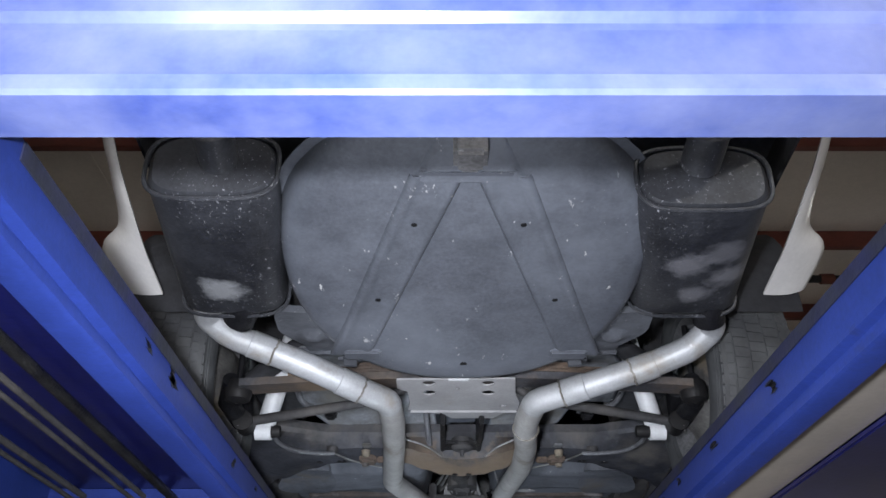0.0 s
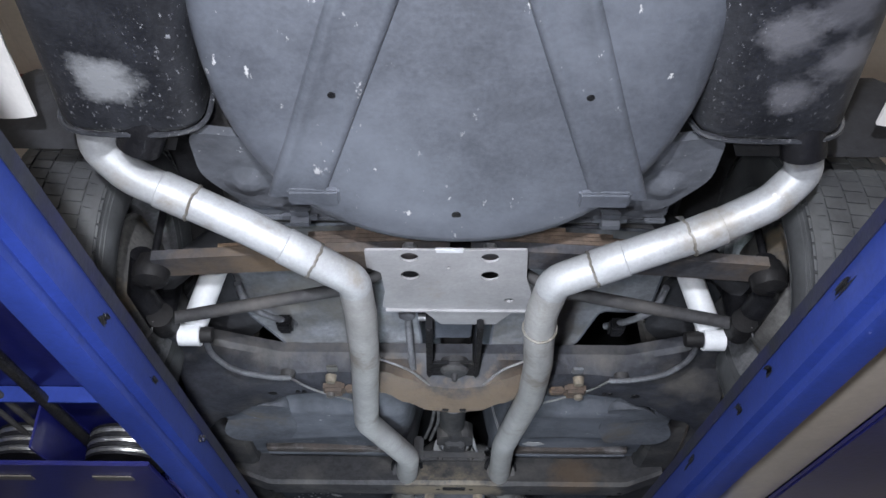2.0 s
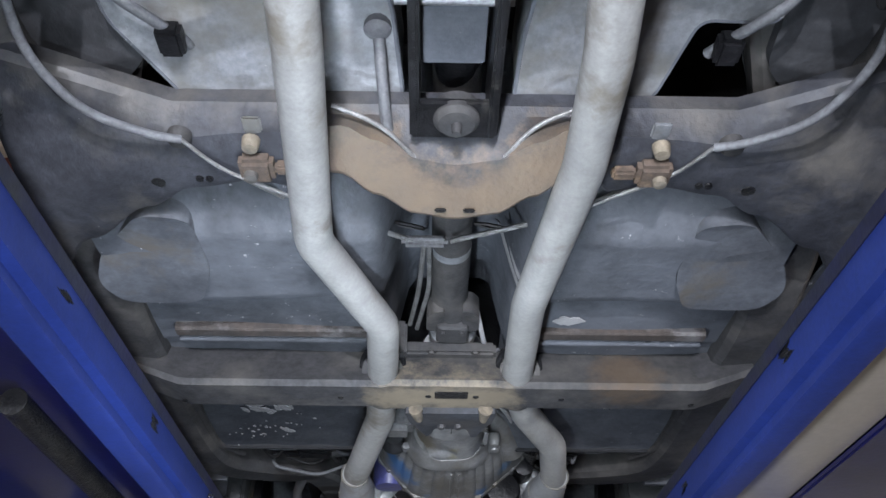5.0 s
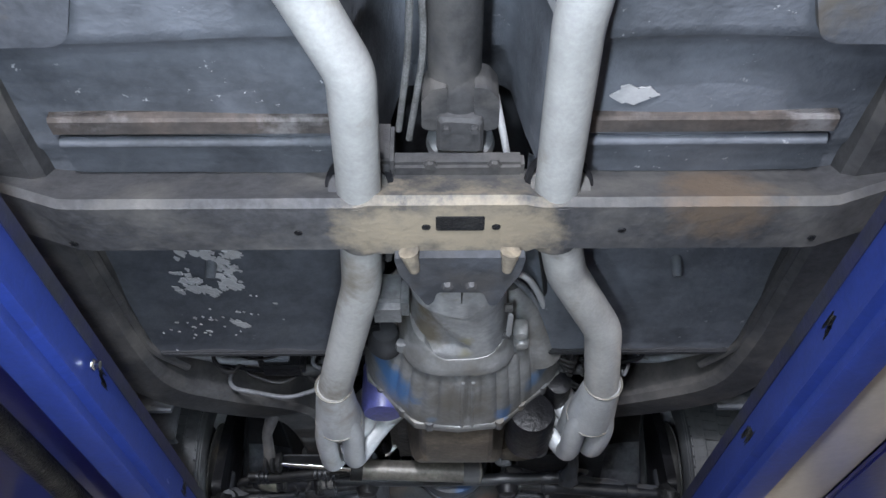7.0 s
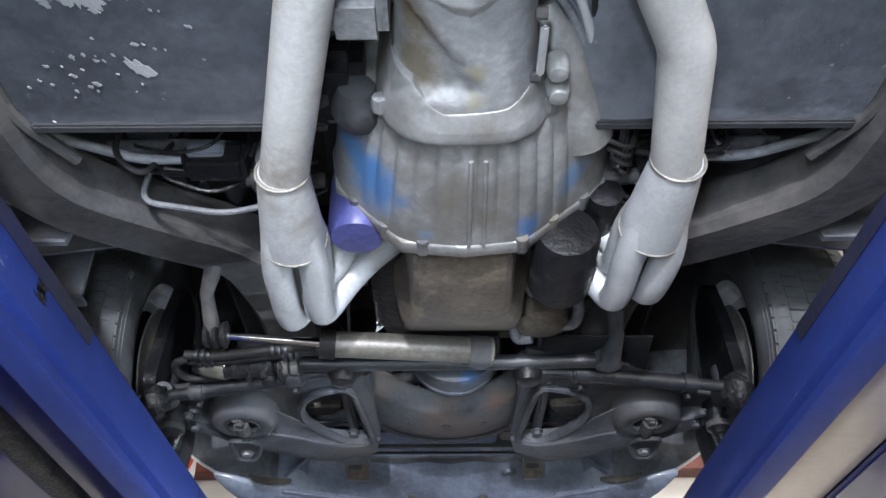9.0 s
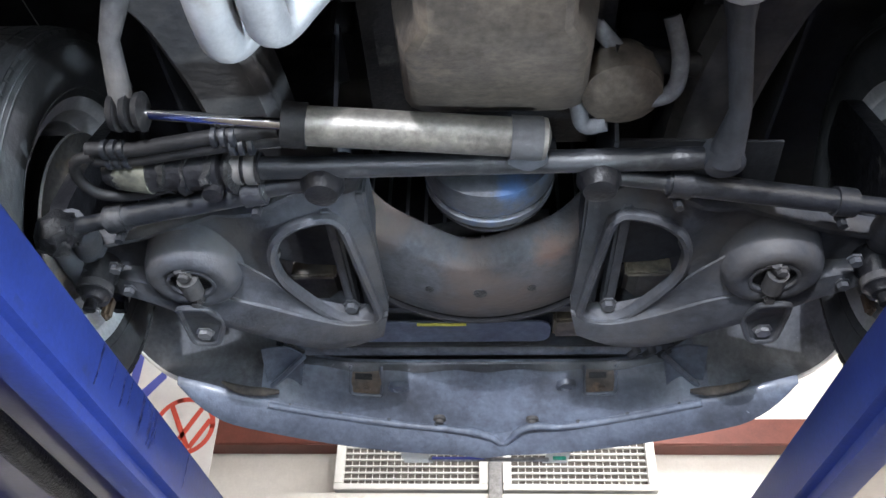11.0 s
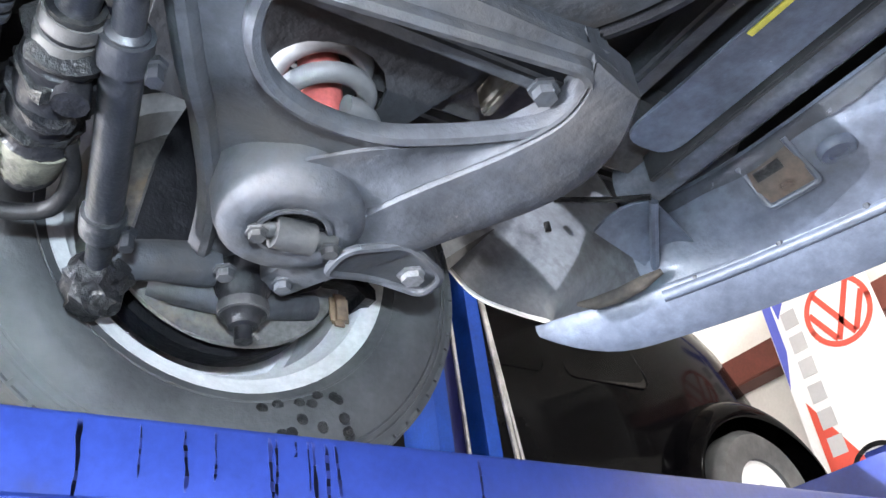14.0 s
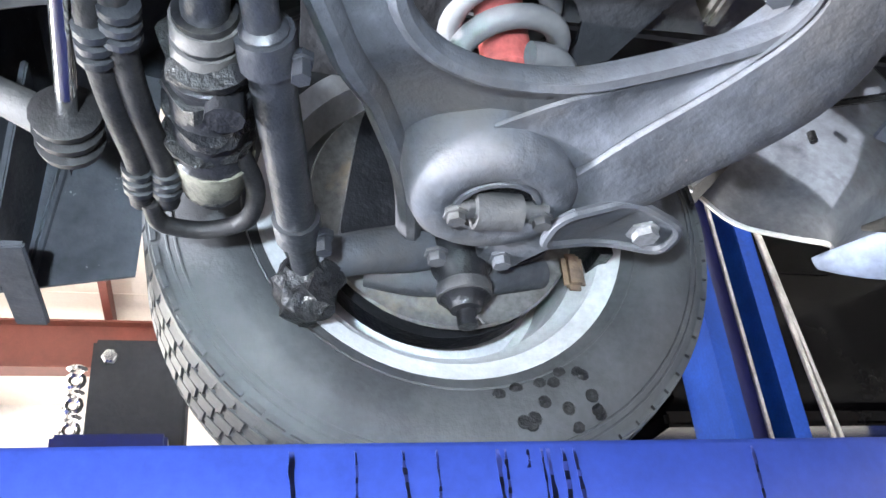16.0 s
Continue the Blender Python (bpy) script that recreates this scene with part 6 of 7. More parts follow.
# front crossmember cradle
def cradle(u, v):
    x = CX - .19 + .385 * u
    e = abs(2 * u - 1)
    sag = 1 - e ** 2
    y0 = 4.690 + .118 * sag ** .7 + .006 * math.sin(17 * u)
    y1 = 4.955 + .045 * sag
    return (x, y0 + (y1 - y0) * v, 2.045 - .038 * sag - .012 * math.sin(math.pi * v) + .05 * max(0, .15 - v) / .15 * (1 - .5 * sag))
P("front_crossmember", sheet(B(), cradle, 30, 14, (0, 0, .006)), surf("rust_stained_cradle", (.060, .063, .071), (.034, .036, .041), .66, .1, 6, .35, 90, stain=(.066, .050, .043), stain_at=.52, stain_scale=5.5, soft=.10, marks=(.11, .075, .052), mark_at=.69, mark_scale=16, spots=[(.03, 4.87, 2.0, .055, (.070, .052, .044), .6), (.16, 4.81, 2.01, .035, (.115, .066, .045), .6)]), None, "curved front crossmember with rust patches", 60)
bm = B()
for x, y, z, r in ((-.031, 4.902, 1.998, .008), (.051, 4.905, 1.993, .012), (.134, 4.901, 1.998, .008)):
    u = (x - CX + .19) / .385
    z = next(cradle(u, k / 100)[2] for k in range(101) if cradle(u, k / 100)[1] >= y)
    lathe(bm, [(.001, -.0012), (r * .93, -.0012), (r, .003)], (x, y, z), "z", 18)
split("cradle_hole", bm, GREASE, None)
P("cradle_front", sheet(B(), lambda u, v: (CX - .19 + .385 * u, 4.96 + .045 * (1 - (2 * u - 1) ** 2) + .01 * v, 2.035 - .035 * (1 - (2 * u - 1) ** 2) + .14 * v), 20, 4, (0, .006, 0)), IRON, None, "dark front face of the crossmember")
for s in (-1, 1):
    P("spring_tower", box(B(), *sorted((CX + s * .20, CX + s * .40)), 4.62, 5.04, 2.30, 2.44, .03), IRON, None, "black spring tower")
    P("tower_wall", sheet(B(), lambda u, v, s=s: (CX + s * (.20 + .02 * v), 4.62 + .42 * u, 2.06 + .26 * v), 6, 4, (s * -.006, 0, 0)), UNDER, None, "dusty wall of the spring tower")


def lump(bm, amount, size):
    """Roughens a mesh as caked grease would."""
    for v in bm.verts:
        v.co += noise.noise_vector(v.co * size) * amount
    return bm


def box_c(c):
    return math.copysign(abs(c) ** .38, c)


# front lower control arms
def arm_z(a, y):
    rear = min(1, max(0, (4.88 - y) / .12)) * min(1, max(0, (a - .31) / .07))
    return 1.994 + .016 * min(1, max(0, (a - .42) / .10)) * (1 - rear) + .025 * min(1, max(0, (4.70 - y) / .08)) * (1 - rear) + .034 * rear


for s in (-1, 1):
    def zf(x, y, s=s):
        return arm_z(s * (x - CX), y)
    o = mir(s, [(.165, 4.615), (.21, 4.625), (.36, 4.70), (.50, 4.765), (.60, 4.785), (.635, 4.83), (.61, 4.885), (.53, 4.895), (.44, 4.945), (.33, 5.010), (.27, 5.035), (.215, 5.035), (.16, 5.0), (.15, 4.95)])
    ho = mir(s, [(.195, 4.690), (.255, 4.700), (.296, 4.735), (.315, 4.790), (.311, 4.850), (.278, 4.915), (.244, 4.966), (.203, 4.986), (.165, 4.965)])
    oo, hh = round_outline(o, .05, 4), round_outline(ho, .05, 5)
    bm = plate(B(), oo, 0, .010, [hh], zf)
    lca = P("lower_control_arm", bm, ARM, None, "grey stamped lower control arm", 30)
    P("window_lip", tube(B(), [(x, y, zf(x, y) - .004) for x, y in hh + hh[:1]], .0085, 8, flat=1.3), ARM, lca)
    P("rear_flange", tube(B(), [(p.x, p.y, zf(p.x, p.y) + .002) for p in fillet([Vector((*q, 0)) for q in (o[0], o[1], o[2], o[3], o[4])], .05, 4)], .013, 10, flat=1.5), ARM, lca, "rolled rear flange of the arm")
    # deep front channel: its foot runs from the ball joint, round the inner end to the pivot, and a sloping web joins it to the window
    inner = [(.575, 4.845, 1.992), (.500, 4.852, 1.980), (.430, 4.866, 1.972), (.392, 4.880, 1.971), (.345, 4.905, 1.972), (.280, 4.945, 1.974), (.223, 4.971, 1.976), (.183, 4.970, 1.979), (.152, 4.955, 1.985)]
    outer = [(.600, 4.885, 1.990), (.535, 4.902, 1.976), (.480, 4.922, 1.963), (.440, 4.945, 1.960), (.385, 4.979, 1.960), (.322, 5.020, 1.961), (.272, 5.041, 1.965), (.220, 5.043, 1.972), (.166, 5.020, 1.978)]
    rings = []
    for k in range(46):
        a, b = Vector(bez(mir(s, inner), k / 45)), Vector(bez(mir(s, outer), k / 45))
        d = b - a
        up = Vector((0, 0, 1))
        rings.append([a + up * .040, a + up * .003, a - up * .0005 + d * .03, a - up * .001 + d * .10, a.lerp(b, .35) - up * .002, a.lerp(b, .65) - up * .002, b - d * .10 - up * .001, b - d * .03 + up * .003, b + up * .010, b + up * .046, b - d * .12 + up * .046])
    P("front_channel", loft(B(), rings), ARM, lca, "deep box-shaped front leg of the arm", 38)
    brim = [(.372, 4.800, 1.990), (.330, 4.840, 1.984), (.300, 4.888, 1.983), (.262, 4.945, 1.982), (.232, 4.978, 1.982), (.198, 4.992, 1.982), (.165, 4.980, 1.984)]
    foot = [(.410, 4.845, 1.982), (.392, 4.876, 1.974), (.345, 4.903, 1.975), (.280, 4.943, 1.976), (.223, 4.969, 1.977), (.183, 4.968, 1.979), (.152, 4.955, 1.984)]
    def web(u, v, brim=mir(s, brim), foot=mir(s, foot)):
        p = bez(brim, u).lerp(bez(foot, u), v)
        p.z += .004 * math.sin(math.pi * v)
        return p
    P("front_web", sheet(B(), web, 30, 6, (0, 0, .004)), ARM, lca, "sloping web of the arm", 60)
    # spring cup
    cx, cy = CX + s * .443, 4.822
    bm = lathe(B(), [(.034, 1.9660), (.046, 1.9605), (.060, 1.9610), (.069, 1.968), (.0745, 1.982), (.077, 2.010), (.080, 2.04), (.080, 2.052), (.066, 2.04), (.060, 1.99), (.034, 1.976)], (cx, cy, 0), "z", 48, closed=True)
    cup = P("spring_cup", bm, ARM, lca, "round spring pocket of the arm", 40)
    P("cup_opening", lathe(B(), [(.001, 1.974), (.040, 1.974), (.040, 1.985)], (cx, cy, 0), "z", 28), GREASE, cup)
    P("cup_rim", tube(B(), [(cx + .035 * math.cos(t), cy + .035 * math.sin(t), 1.9655) for t in [2 * math.pi * k / 28 for k in range(29)]], .004, 6, caps=False), ARM, cup)
    bm = B()
    tube(bm, [(cx - .008, cy - .042, 1.962), (cx, cy - .02, 1.962), (cx, cy + .02, 1.962), (cx + .004, cy + .044, 1.962)], .008, 10)
    tube(bm, [(cx, cy - .020, 1.960), (cx, cy + .020, 1.960)], .016, 14)
    for dy in (-.036, .038):
        bolt(bm, (cx, cy + dy, 1.956), .008, .009)
    P("shock_mount", bm, FRAME, cup, "shock mount bar with two bolts")
    # coil spring and red shock
    pts = [(cx - s * .078 + .044 * math.cos(t), cy - .004 + .044 * math.sin(t), 2.022 + .0062 * t) for t in [k * .22 for k in range(195)]]
    P("coil_spring", tube(B(), pts, .0100, 12), surf("pale_grey_spring_paint", (.17, .168, .170), (.115, .112, .115), .55, 0, 10, .1, 120, grain=.15), None, "thick grey coil spring")
    P("front_shock", lathe(B(), [(.012, 2.035), (.021, 2.04), (.021, 2.30), (.01, 2.31)], (cx - s * .078, cy - .004, 0), "z", 20), RED, None, "red front shock absorber")
    # plate of the spring tower with the hole that the spring passes through
    o = [(CX + s * x, y) for x, y in ((.205, 4.64), (.44, 4.66), (.46, 4.90), (.30, 4.955), (.205, 4.95))]
    P("tower_plate", plate(B(), o, 2.090, .005, [(cx - s * .070, cy + .004, .062)], lambda x, y: -.10 * max(0, s * (.30 * s + CX - x))), UNDER_DARK, None, "dusty plate of the spring tower", 30)
    P("tower_bracket", box(B(), *sorted((CX + s * .255, CX + s * .335)), 4.985, 5.0, 2.085, 2.125, .004), TAN, None, "tan bracket behind the tower")
    # ball joint
    bx, by = CX + s * .602, 4.838
    bj = P("ball_joint", lathe(B(), [(.004, 1.928), (.010, 1.928), (.010, 1.944), (.016, 1.946), (.020, 1.955), (.026, 1.958), (.026, 1.985), (.030, 1.990), (.030, 2.02), (.02, 2.03)], (bx, by, 0), "z", 20), IRON, lca, "dirty ball joint")
    P("joint_boot", lathe(B(), [(.018, 1.955), (.028, 1.960), (.028, 1.972), (.022, 1.976)], (bx, by, 0), "z", 20), FRAME, bj)
    P("cotter_pin", tube(B(), [(bx - .012, by + .004, 1.936), (bx + .012, by + .008, 1.934), (bx + .014, by + .012, 1.926)], .0016, 6), CABLE, bj)
    bm = bolt(B(), (CX + s * .558, 4.80, 1.985), .009, .012)
    bolt(bm, (CX + s * .560, 4.865, 1.985), .009, .012)
    split("joint_bolt", bm, ARM, bj)
    P("knuckle", tube(B(), mir(s, [(.602, 4.838, 1.995), (.64, 4.84, 2.02), (.655, 4.843, 2.10)]), [.028, .034, .045], 14), ARM, None, "grey steering knuckle")
    o = round_outline([(4.715, 2.02), (4.80, 1.995), (4.88, 1.998), (4.955, 2.03), (4.93, 2.16), (4.90, 2.30), (4.80, 2.32), (4.745, 2.18)], .03)
    bm = B()
    a, b = ([bm.verts.new((CX + s * x, y, z)) for y, z in o] for x in (.618, .645))
    bm.faces.new(a)
    bm.faces.new(b[::-1])
    for k in range(len(a)):
        bm.faces.new((a[k], a[(k + 1) % len(a)], b[(k + 1) % len(a)], b[k]))
    P("knuckle_casting", bm, IRON, None, "dirty cast knuckle plate", 40)
    P("knuckle_wing", tube(B(), mir(s, [(.645, 4.75, 2.01), (.635, 4.80, 1.995), (.632, 4.88, 1.998), (.645, 4.94, 2.015)]), .018, 12, .03), ARM, None)
    # anti-roll bar link bracket
    o = round_outline(mir(s, [(.435, 4.872), (.478, 4.872), (.490, 4.930), (.484, 4.990), (.442, 4.992), (.422, 4.940)]), .015)
    br = P("link_bracket", plate(B(), o, 1.954, .006, shape=lambda x, y: .010 * math.sin((y - 4.885) * 31)), ARM, lca, "bent link bracket")
    P("bracket_edge", tube(B(), [(x, y, 1.954 + .010 * math.sin((y - 4.885) * 31)) for x, y in o + o[:1]], .005, 8), ARM, br)
    P("bracket_bolt", bolt(B(), (CX + s * .459, 4.964, 1.960), .012, .010), GREY_STEEL, br)
    # inner pivot shaft
    sh = P("pivot_shaft", tube(B(), mir(s, [(.185, 4.64, 2.02), (.185, 4.985, 2.035)]), .014, 14), ARM, None, "pivot shaft of the arm")
    P("pivot_bar", box(B(), *sorted((CX + s * .205, CX + s * .225)), 4.66, 4.98, 2.008, 2.04, .005), ARM, sh)
    P("pivot_plate", box(B(), *sorted((CX + s * .155, CX + s * .172)), 4.655, 4.985, 2.005, 2.06, .004), ARM, sh)
    bm = bolt(B(), (CX + s * .214, 4.69, 2.008), .010, .014)
    bolt(bm, (CX + s * .214, 4.955, 2.008), .011, .014)
    bolt(bm, (CX + s * .186, 4.985, 2.018), .012, .012)
    split("pivot_bolt", bm, ARM, sh)
    P("pivot_bushing", lathe(B(), [(.01, 0), (.026, .004), (.030, .03), (.022, .036)], (CX + s * .185, 4.61, 2.02), "y", 18), IRON, sh)
    # anti-roll bar arm
    P("sway_bar_arm", tube(B(), mir(s, [(.45, 4.965, 2.00), (.44, 5.06, 2.05), (.36, 5.13, 2.09)]), .011, 12, .05), IRON, None, "black anti-roll bar")

# steering linkage
RZ0 = 1.995
P("drag_link", tube(B(), [(-.26, 4.586, 1.994), (-.18, 4.584, 1.992), (.14, 4.580, 1.992), (.37, 4.585, 1.998)], .0155, 14), TIE, None, "oily grey steering relay rod")
ram = P("steering_ram", tube(B(), [(-.185, 4.505, 1.995), (-.182, 4.505, 1.995), (-.165, 4.507, 1.995), (-.163, 4.507, 1.995), (.098, 4.535, 1.995), (.10, 4.535, 1.995), (.14, 4.54, 1.995), (.145, 4.541, 1.995)],
         [.02, .029, .029, .0255, .0255, .027, .027, .012], 24), BRASS, None, "worn steel power steering cylinder", 40)
P("ram_cap", tube(B(), [(-.19, 4.504, 1.995), (-.160, 4.508, 1.995)], .0295, 24), BUSH, ram)
P("ram_cap", tube(B(), [(.095, 4.535, 1.995), (.135, 4.539, 1.995)], .0285, 24), FRAME, ram)
P("ram_rod", tube(B(), [(-.385, 4.488, 2.005), (-.18, 4.505, 1.995)], .0075, 12), CHROME, ram, "bright chromed ram rod")
bm = B()
for k in range(3):
    lathe(bm, [(.008, 0), (.024, .002), (.026, .010), (.018, .014)], (-.408 + .016 * k, 4.488, 2.006), "x", 18)
split("rod_bushing", bm, BUSH, ram, "rubber rod bushings")
P("ram_bracket", tube(B(), [(-.392, 4.486, 2.01), (-.392, 4.41, 2.05), (-.36, 4.33, 2.10)], [.016, .013, .02], 10), FRAME, None, "bracket of the ram rod")
P("ram_stud", lathe(B(), [(.01, 1.975), (.026, 1.98), (.026, 2.0), (.014, 2.01)], (.118, 4.565, 0), "z", 16), ARM, None)
# control valve
cv = P("control_valve", tube(B(), [(-.452, 4.594, 2.0), (-.438, 4.594, 2.0), (-.436, 4.594, 2.0), (-.385, 4.592, 1.998), (-.383, 4.592, 1.998), (-.290, 4.588, 1.996), (-.285, 4.588, 1.996), (-.235, 4.585, 1.994)], [.018, .024, .026, .031, .029, .029, .021, .021], 18), IRON, None, "oily black steering control valve")
bm = B()
for x in (-.275, -.305, -.335, -.365):
    lathe(bm, [(.02, -.006), (.032, -.004), (.032, .004), (.02, .006)], (x, 4.589, 1.996), "x", 24)
lump(bm, .009, 60)
split("valve_ridge", bm, GREASE, cv)
P("valve_tag", lathe(B(), [(.0245, -.436), (.0275, -.425), (.0325, -.388), (.029, -.384)], (0, 4.593, 1.999), "x", 20), surf("pale_green_dirt", (.15, .145, .11), (.035, .035, .03), .5, 0, 22, .3, 120), cv, "pale worn patch on the valve")
P("valve_bolt", tube(B(), [(-.30, 4.60, 1.98), (-.30, 4.60, 1.958)], .014, 10), IRON, cv)
for x in (-.275, -.255):
    P("valve_clamp", tube(B(), [(x, 4.586, 1.995), (x + .014, 4.586, 1.995)], .0235, 16), FRAME, cv, "steel clamp sleeve")
for dy, x1 in ((-.035, -.28), (-.018, -.26)):
    P("pressure_hose", tube(B(), [(-.455, 4.580 + dy * 1.2, 1.99), (-.40, 4.578 + dy * 1.1, 1.987), (-.33, 4.560 + dy, 1.987), (x1 + .01, 4.548 + dy * .9, 1.99), (x1 + .08, 4.545 + dy * .8, 1.998)], .010, 10, .04), BUSH, None, "black pressure hose")
    bm = B()
    for k in range(3):
        lathe(bm, [(.008, 0), (.0135, .002), (.0135, .008), (.008, .010)], (-.285 + k * .012 + (x1 + .28), 4.552 + dy * .95, 1.989), "x", 12)
        lathe(bm, [(.008, 0), (.0135, .002), (.0135, .008), (.008, .010)], (-.435 + k * .012, 4.579 + dy * 1.17, 1.9885), "x", 12)
    split("hose_ferrule", bm, TIE, None, "dull grey hose ferrule")
P("loop_hose", tube(B(), [(-.45, 4.545, 1.985), (-.475, 4.55, 1.980), (-.485, 4.585, 1.980), (-.47, 4.625, 1.982), (-.42, 4.63, 1.985), (-.37, 4.612, 1.985)], .008, 10, .04), BUSH, None, "looped rubber hose")
for s, p, q in ((-1, (-.155, 4.605, 1.99), (-.545, 4.682, 1.968)), (1, (.212, 4.605, 1.99), (.648, 4.685, 1.985))):
    p, q = Vector(p), Vector(q)
    tr = P("tie_rod", tube(B(), [p, p.lerp(q, .2), p.lerp(q, .21), p.lerp(q, .8), p.lerp(q, .81), q], [.012, .012, .0165, .0165, .012, .012], 14), TIE, None, "oily grey steering tie rod")
    for u in (.25, .77):
        c = p.lerp(q, u)
        d = (q - p).normalized()
        bm = tube(B(), [c - d * .014, c + d * .014], .0205, 14)
        bolt(bm, c + Vector((0, .022, -.006)), .007, .02, "z", -1)
        P("clamp", bm, TIE, tr)
    P("rod_end", lathe(B(), [(.008, -.034), (.022, -.03), (.030, -.012), (.028, .006), (.016, .022)], p, "z", 18), IRON, tr, "black greasy rod end")
    P("rod_end", lump(lathe(B(), [(.004, -.042), (.010, -.040), (.016, -.036), (.022, -.030), (.027, -.022), (.030, -.014), (.032, -.006), (.031, .002), (.026, .010), (.021, .016), (.014, .024)], q, "z", 30), .011, 75), GREASE, tr, "grease-caked rod end")
pit = P("pitman_arm", tube(B(), [(.37, 4.578, 1.99), (.375, 4.50, 2.0), (.36, 4.40, 2.04), (.36, 4.36, 2.08)], [.024, .014, .016, .026], 12), ARM, None, "grey pitman arm")
P("arm_end", lathe(B(), [(.012, -.022), (.026, -.016), (.026, .014), (.014, .02)], (.37, 4.578, 1.995), "z", 18), ARM, pit)
P("steering_box", box(B(), .30, .44, 4.28, 4.42, 2.07, 2.22, .03), IRON, None, "black steering box")
P("fuel_pump", lathe(B(), [(.02, 2.02), (.05, 2.03), (.055, 2.06), (.04, 2.09)], (.235, 4.50, 0), "z", 20), PAN, None, "dirty fuel pump")
for pts in ([(.18, 4.52, 2.05), (.19, 4.56, 2.03), (.22, 4.55, 2.03)], [(.27, 4.52, 2.04), (.30, 4.50, 2.03), (.305, 4.46, 2.05), (.29, 4.42, 2.08)], [(.24, 4.47, 2.06), (.20, 4.43, 2.08), (.16, 4.40, 2.12)]):
    P("fuel_hose", tube(B(), pts, .011, 10, .03), HOSE, None, "grey fuel hose")

P("bay_tube", tube(B(), [(.22, 4.46, 2.06), (.33, 4.49, 2.07)], .016, 10), BUSH, None)

LINER = surf("dusty_liner", (.125, .134, .148), (.080, .086, .098), .66, 0, 4, .25, 80, stain=(.040, .042, .048), stain_at=.62, stain_scale=9, soft=.06, marks=(.24, .25, .27), mark_at=.70, mark_scale=30, grain=.4)
VAL = surf("blue_grey_valance", (.125, .146, .190), (.070, .082, .110), .48, 0, 4, .32, 70, stain=(.034, .036, .044), stain_at=.60, stain_scale=5, soft=.1, marks=(.28, .30, .34), mark_at=.69, mark_scale=26, coat=.1, grain=.4)


DIRT = surf("caked_dirt", (.095, .078, .060), (.050, .044, .040), .9, 0, 20, .8, 60)
STAINED = surf("oil_stained_paint", (.042, .046, .060), (.020, .021, .026), .4, 0, 8, .3, 70, marks=(.20, .21, .24), mark_at=.66, mark_scale=30)


# front underbody: radiator support and chin valance
def nose_y(a):
    return 5.545 - .70 * a * a + .024 * max(0, 1 - abs(a) / .07)


def nose_z(a):
    return 1.985 + .12 * a * a


def fold_y(a):
    t = max(0, (abs(a) - .45) / .165)
    return (5.455 - .62 * a * a) * (1 - t * t) + (nose_y(a) - .004) * t * t + .03 * max(0, 1 - abs(a) / .08)


def val(u, v):
    """The sloping panel from its top edge (v 0) to the fold (v 1)."""
    a = -.455 + .91 * u
    y0 = 5.322 - .02 * (a / .45) ** 4
    y1 = max(fold_y(a), y0 + .012)
    dent = .004 * math.sin(9 * a + 1) * math.sin(5 * v)
    return (CX + a, y0 + (y1 - y0) * v, 2.090 - .020 * min(1, v * 5) - .070 * v ** 1.1 + dent + .05 * (abs(a) / .455) ** 6 * (1 - v))


vp = P("chin_valance", sheet(B(), val, 56, 12, (0, 0, .006)), VAL, None, "dirty blue-grey chin valance", 60)


def lip_strip(u, v):
    a = -.615 + 1.23 * u
    y0, y1 = fold_y(a) - .006, 5.512 - .62 * a * a + .018 * max(0, 1 - abs(a) / .05)
    near = max(0, (abs(a) - .50) / .115)
    z0, z1 = 2.006 + .02 * near, 1.962 + .055 * near ** 2
    wav = .0025 * math.sin(16 * a) * math.sin(math.pi * v)
    return (CX + a, y0 + (y1 - y0) * v, z0 + (z1 - z0) * v ** .85 - .004 * math.sin(math.pi * v) + wav)


P("valance_lip", sheet(B(), lip_strip, 72, 8, (0, 0, .007)), VAL, vp, "rolled lip along the valance", 60)
def ridge(a):
    """The rounded fold, notched in the middle."""
    p = Vector(val((a + .455) / .91, .985))
    return p + Vector((0, .030 * math.exp(-((a - .045) / .022) ** 2) - .016 * math.exp(-((a - .105) / .035) ** 2) - .012 * math.exp(-((a + .02) / .04) ** 2), -.003 - .012 * math.exp(-((a - .045) / .03) ** 2)))


P("fold_ridge", tube(B(), [ridge(-.44 + .01 * k) for k in range(89)], .0075, 10), VAL, vp, "rounded wavy fold of the valance", 60)
skin = B()
sheet(skin, lambda u, v: (CX - .42 + .84 * u, nose_y(-.42 + .84 * u) + .003 + .03 * math.sin(1.5 * v), nose_z(-.42 + .84 * u) + .012 + .24 * v), 48, 5, (0, .006, .004))
P("nose_skin", skin, BODY, None, "white nose panel", 60)
# added dark sheet: covers the white skin, shade in its colour
P("nose_lining", sheet(B(), lambda u, v: (CX - .42 + .84 * u, nose_y(-.42 + .84 * u) - .012 + .03 * math.sin(1.5 * v) - .05 * v, nose_z(-.42 + .84 * u) + .018 + .26 * v), 48, 5, (0, .005, 0)), UNDER_DARK, None, "added sheet inside the nose, dark as in shade", 60)
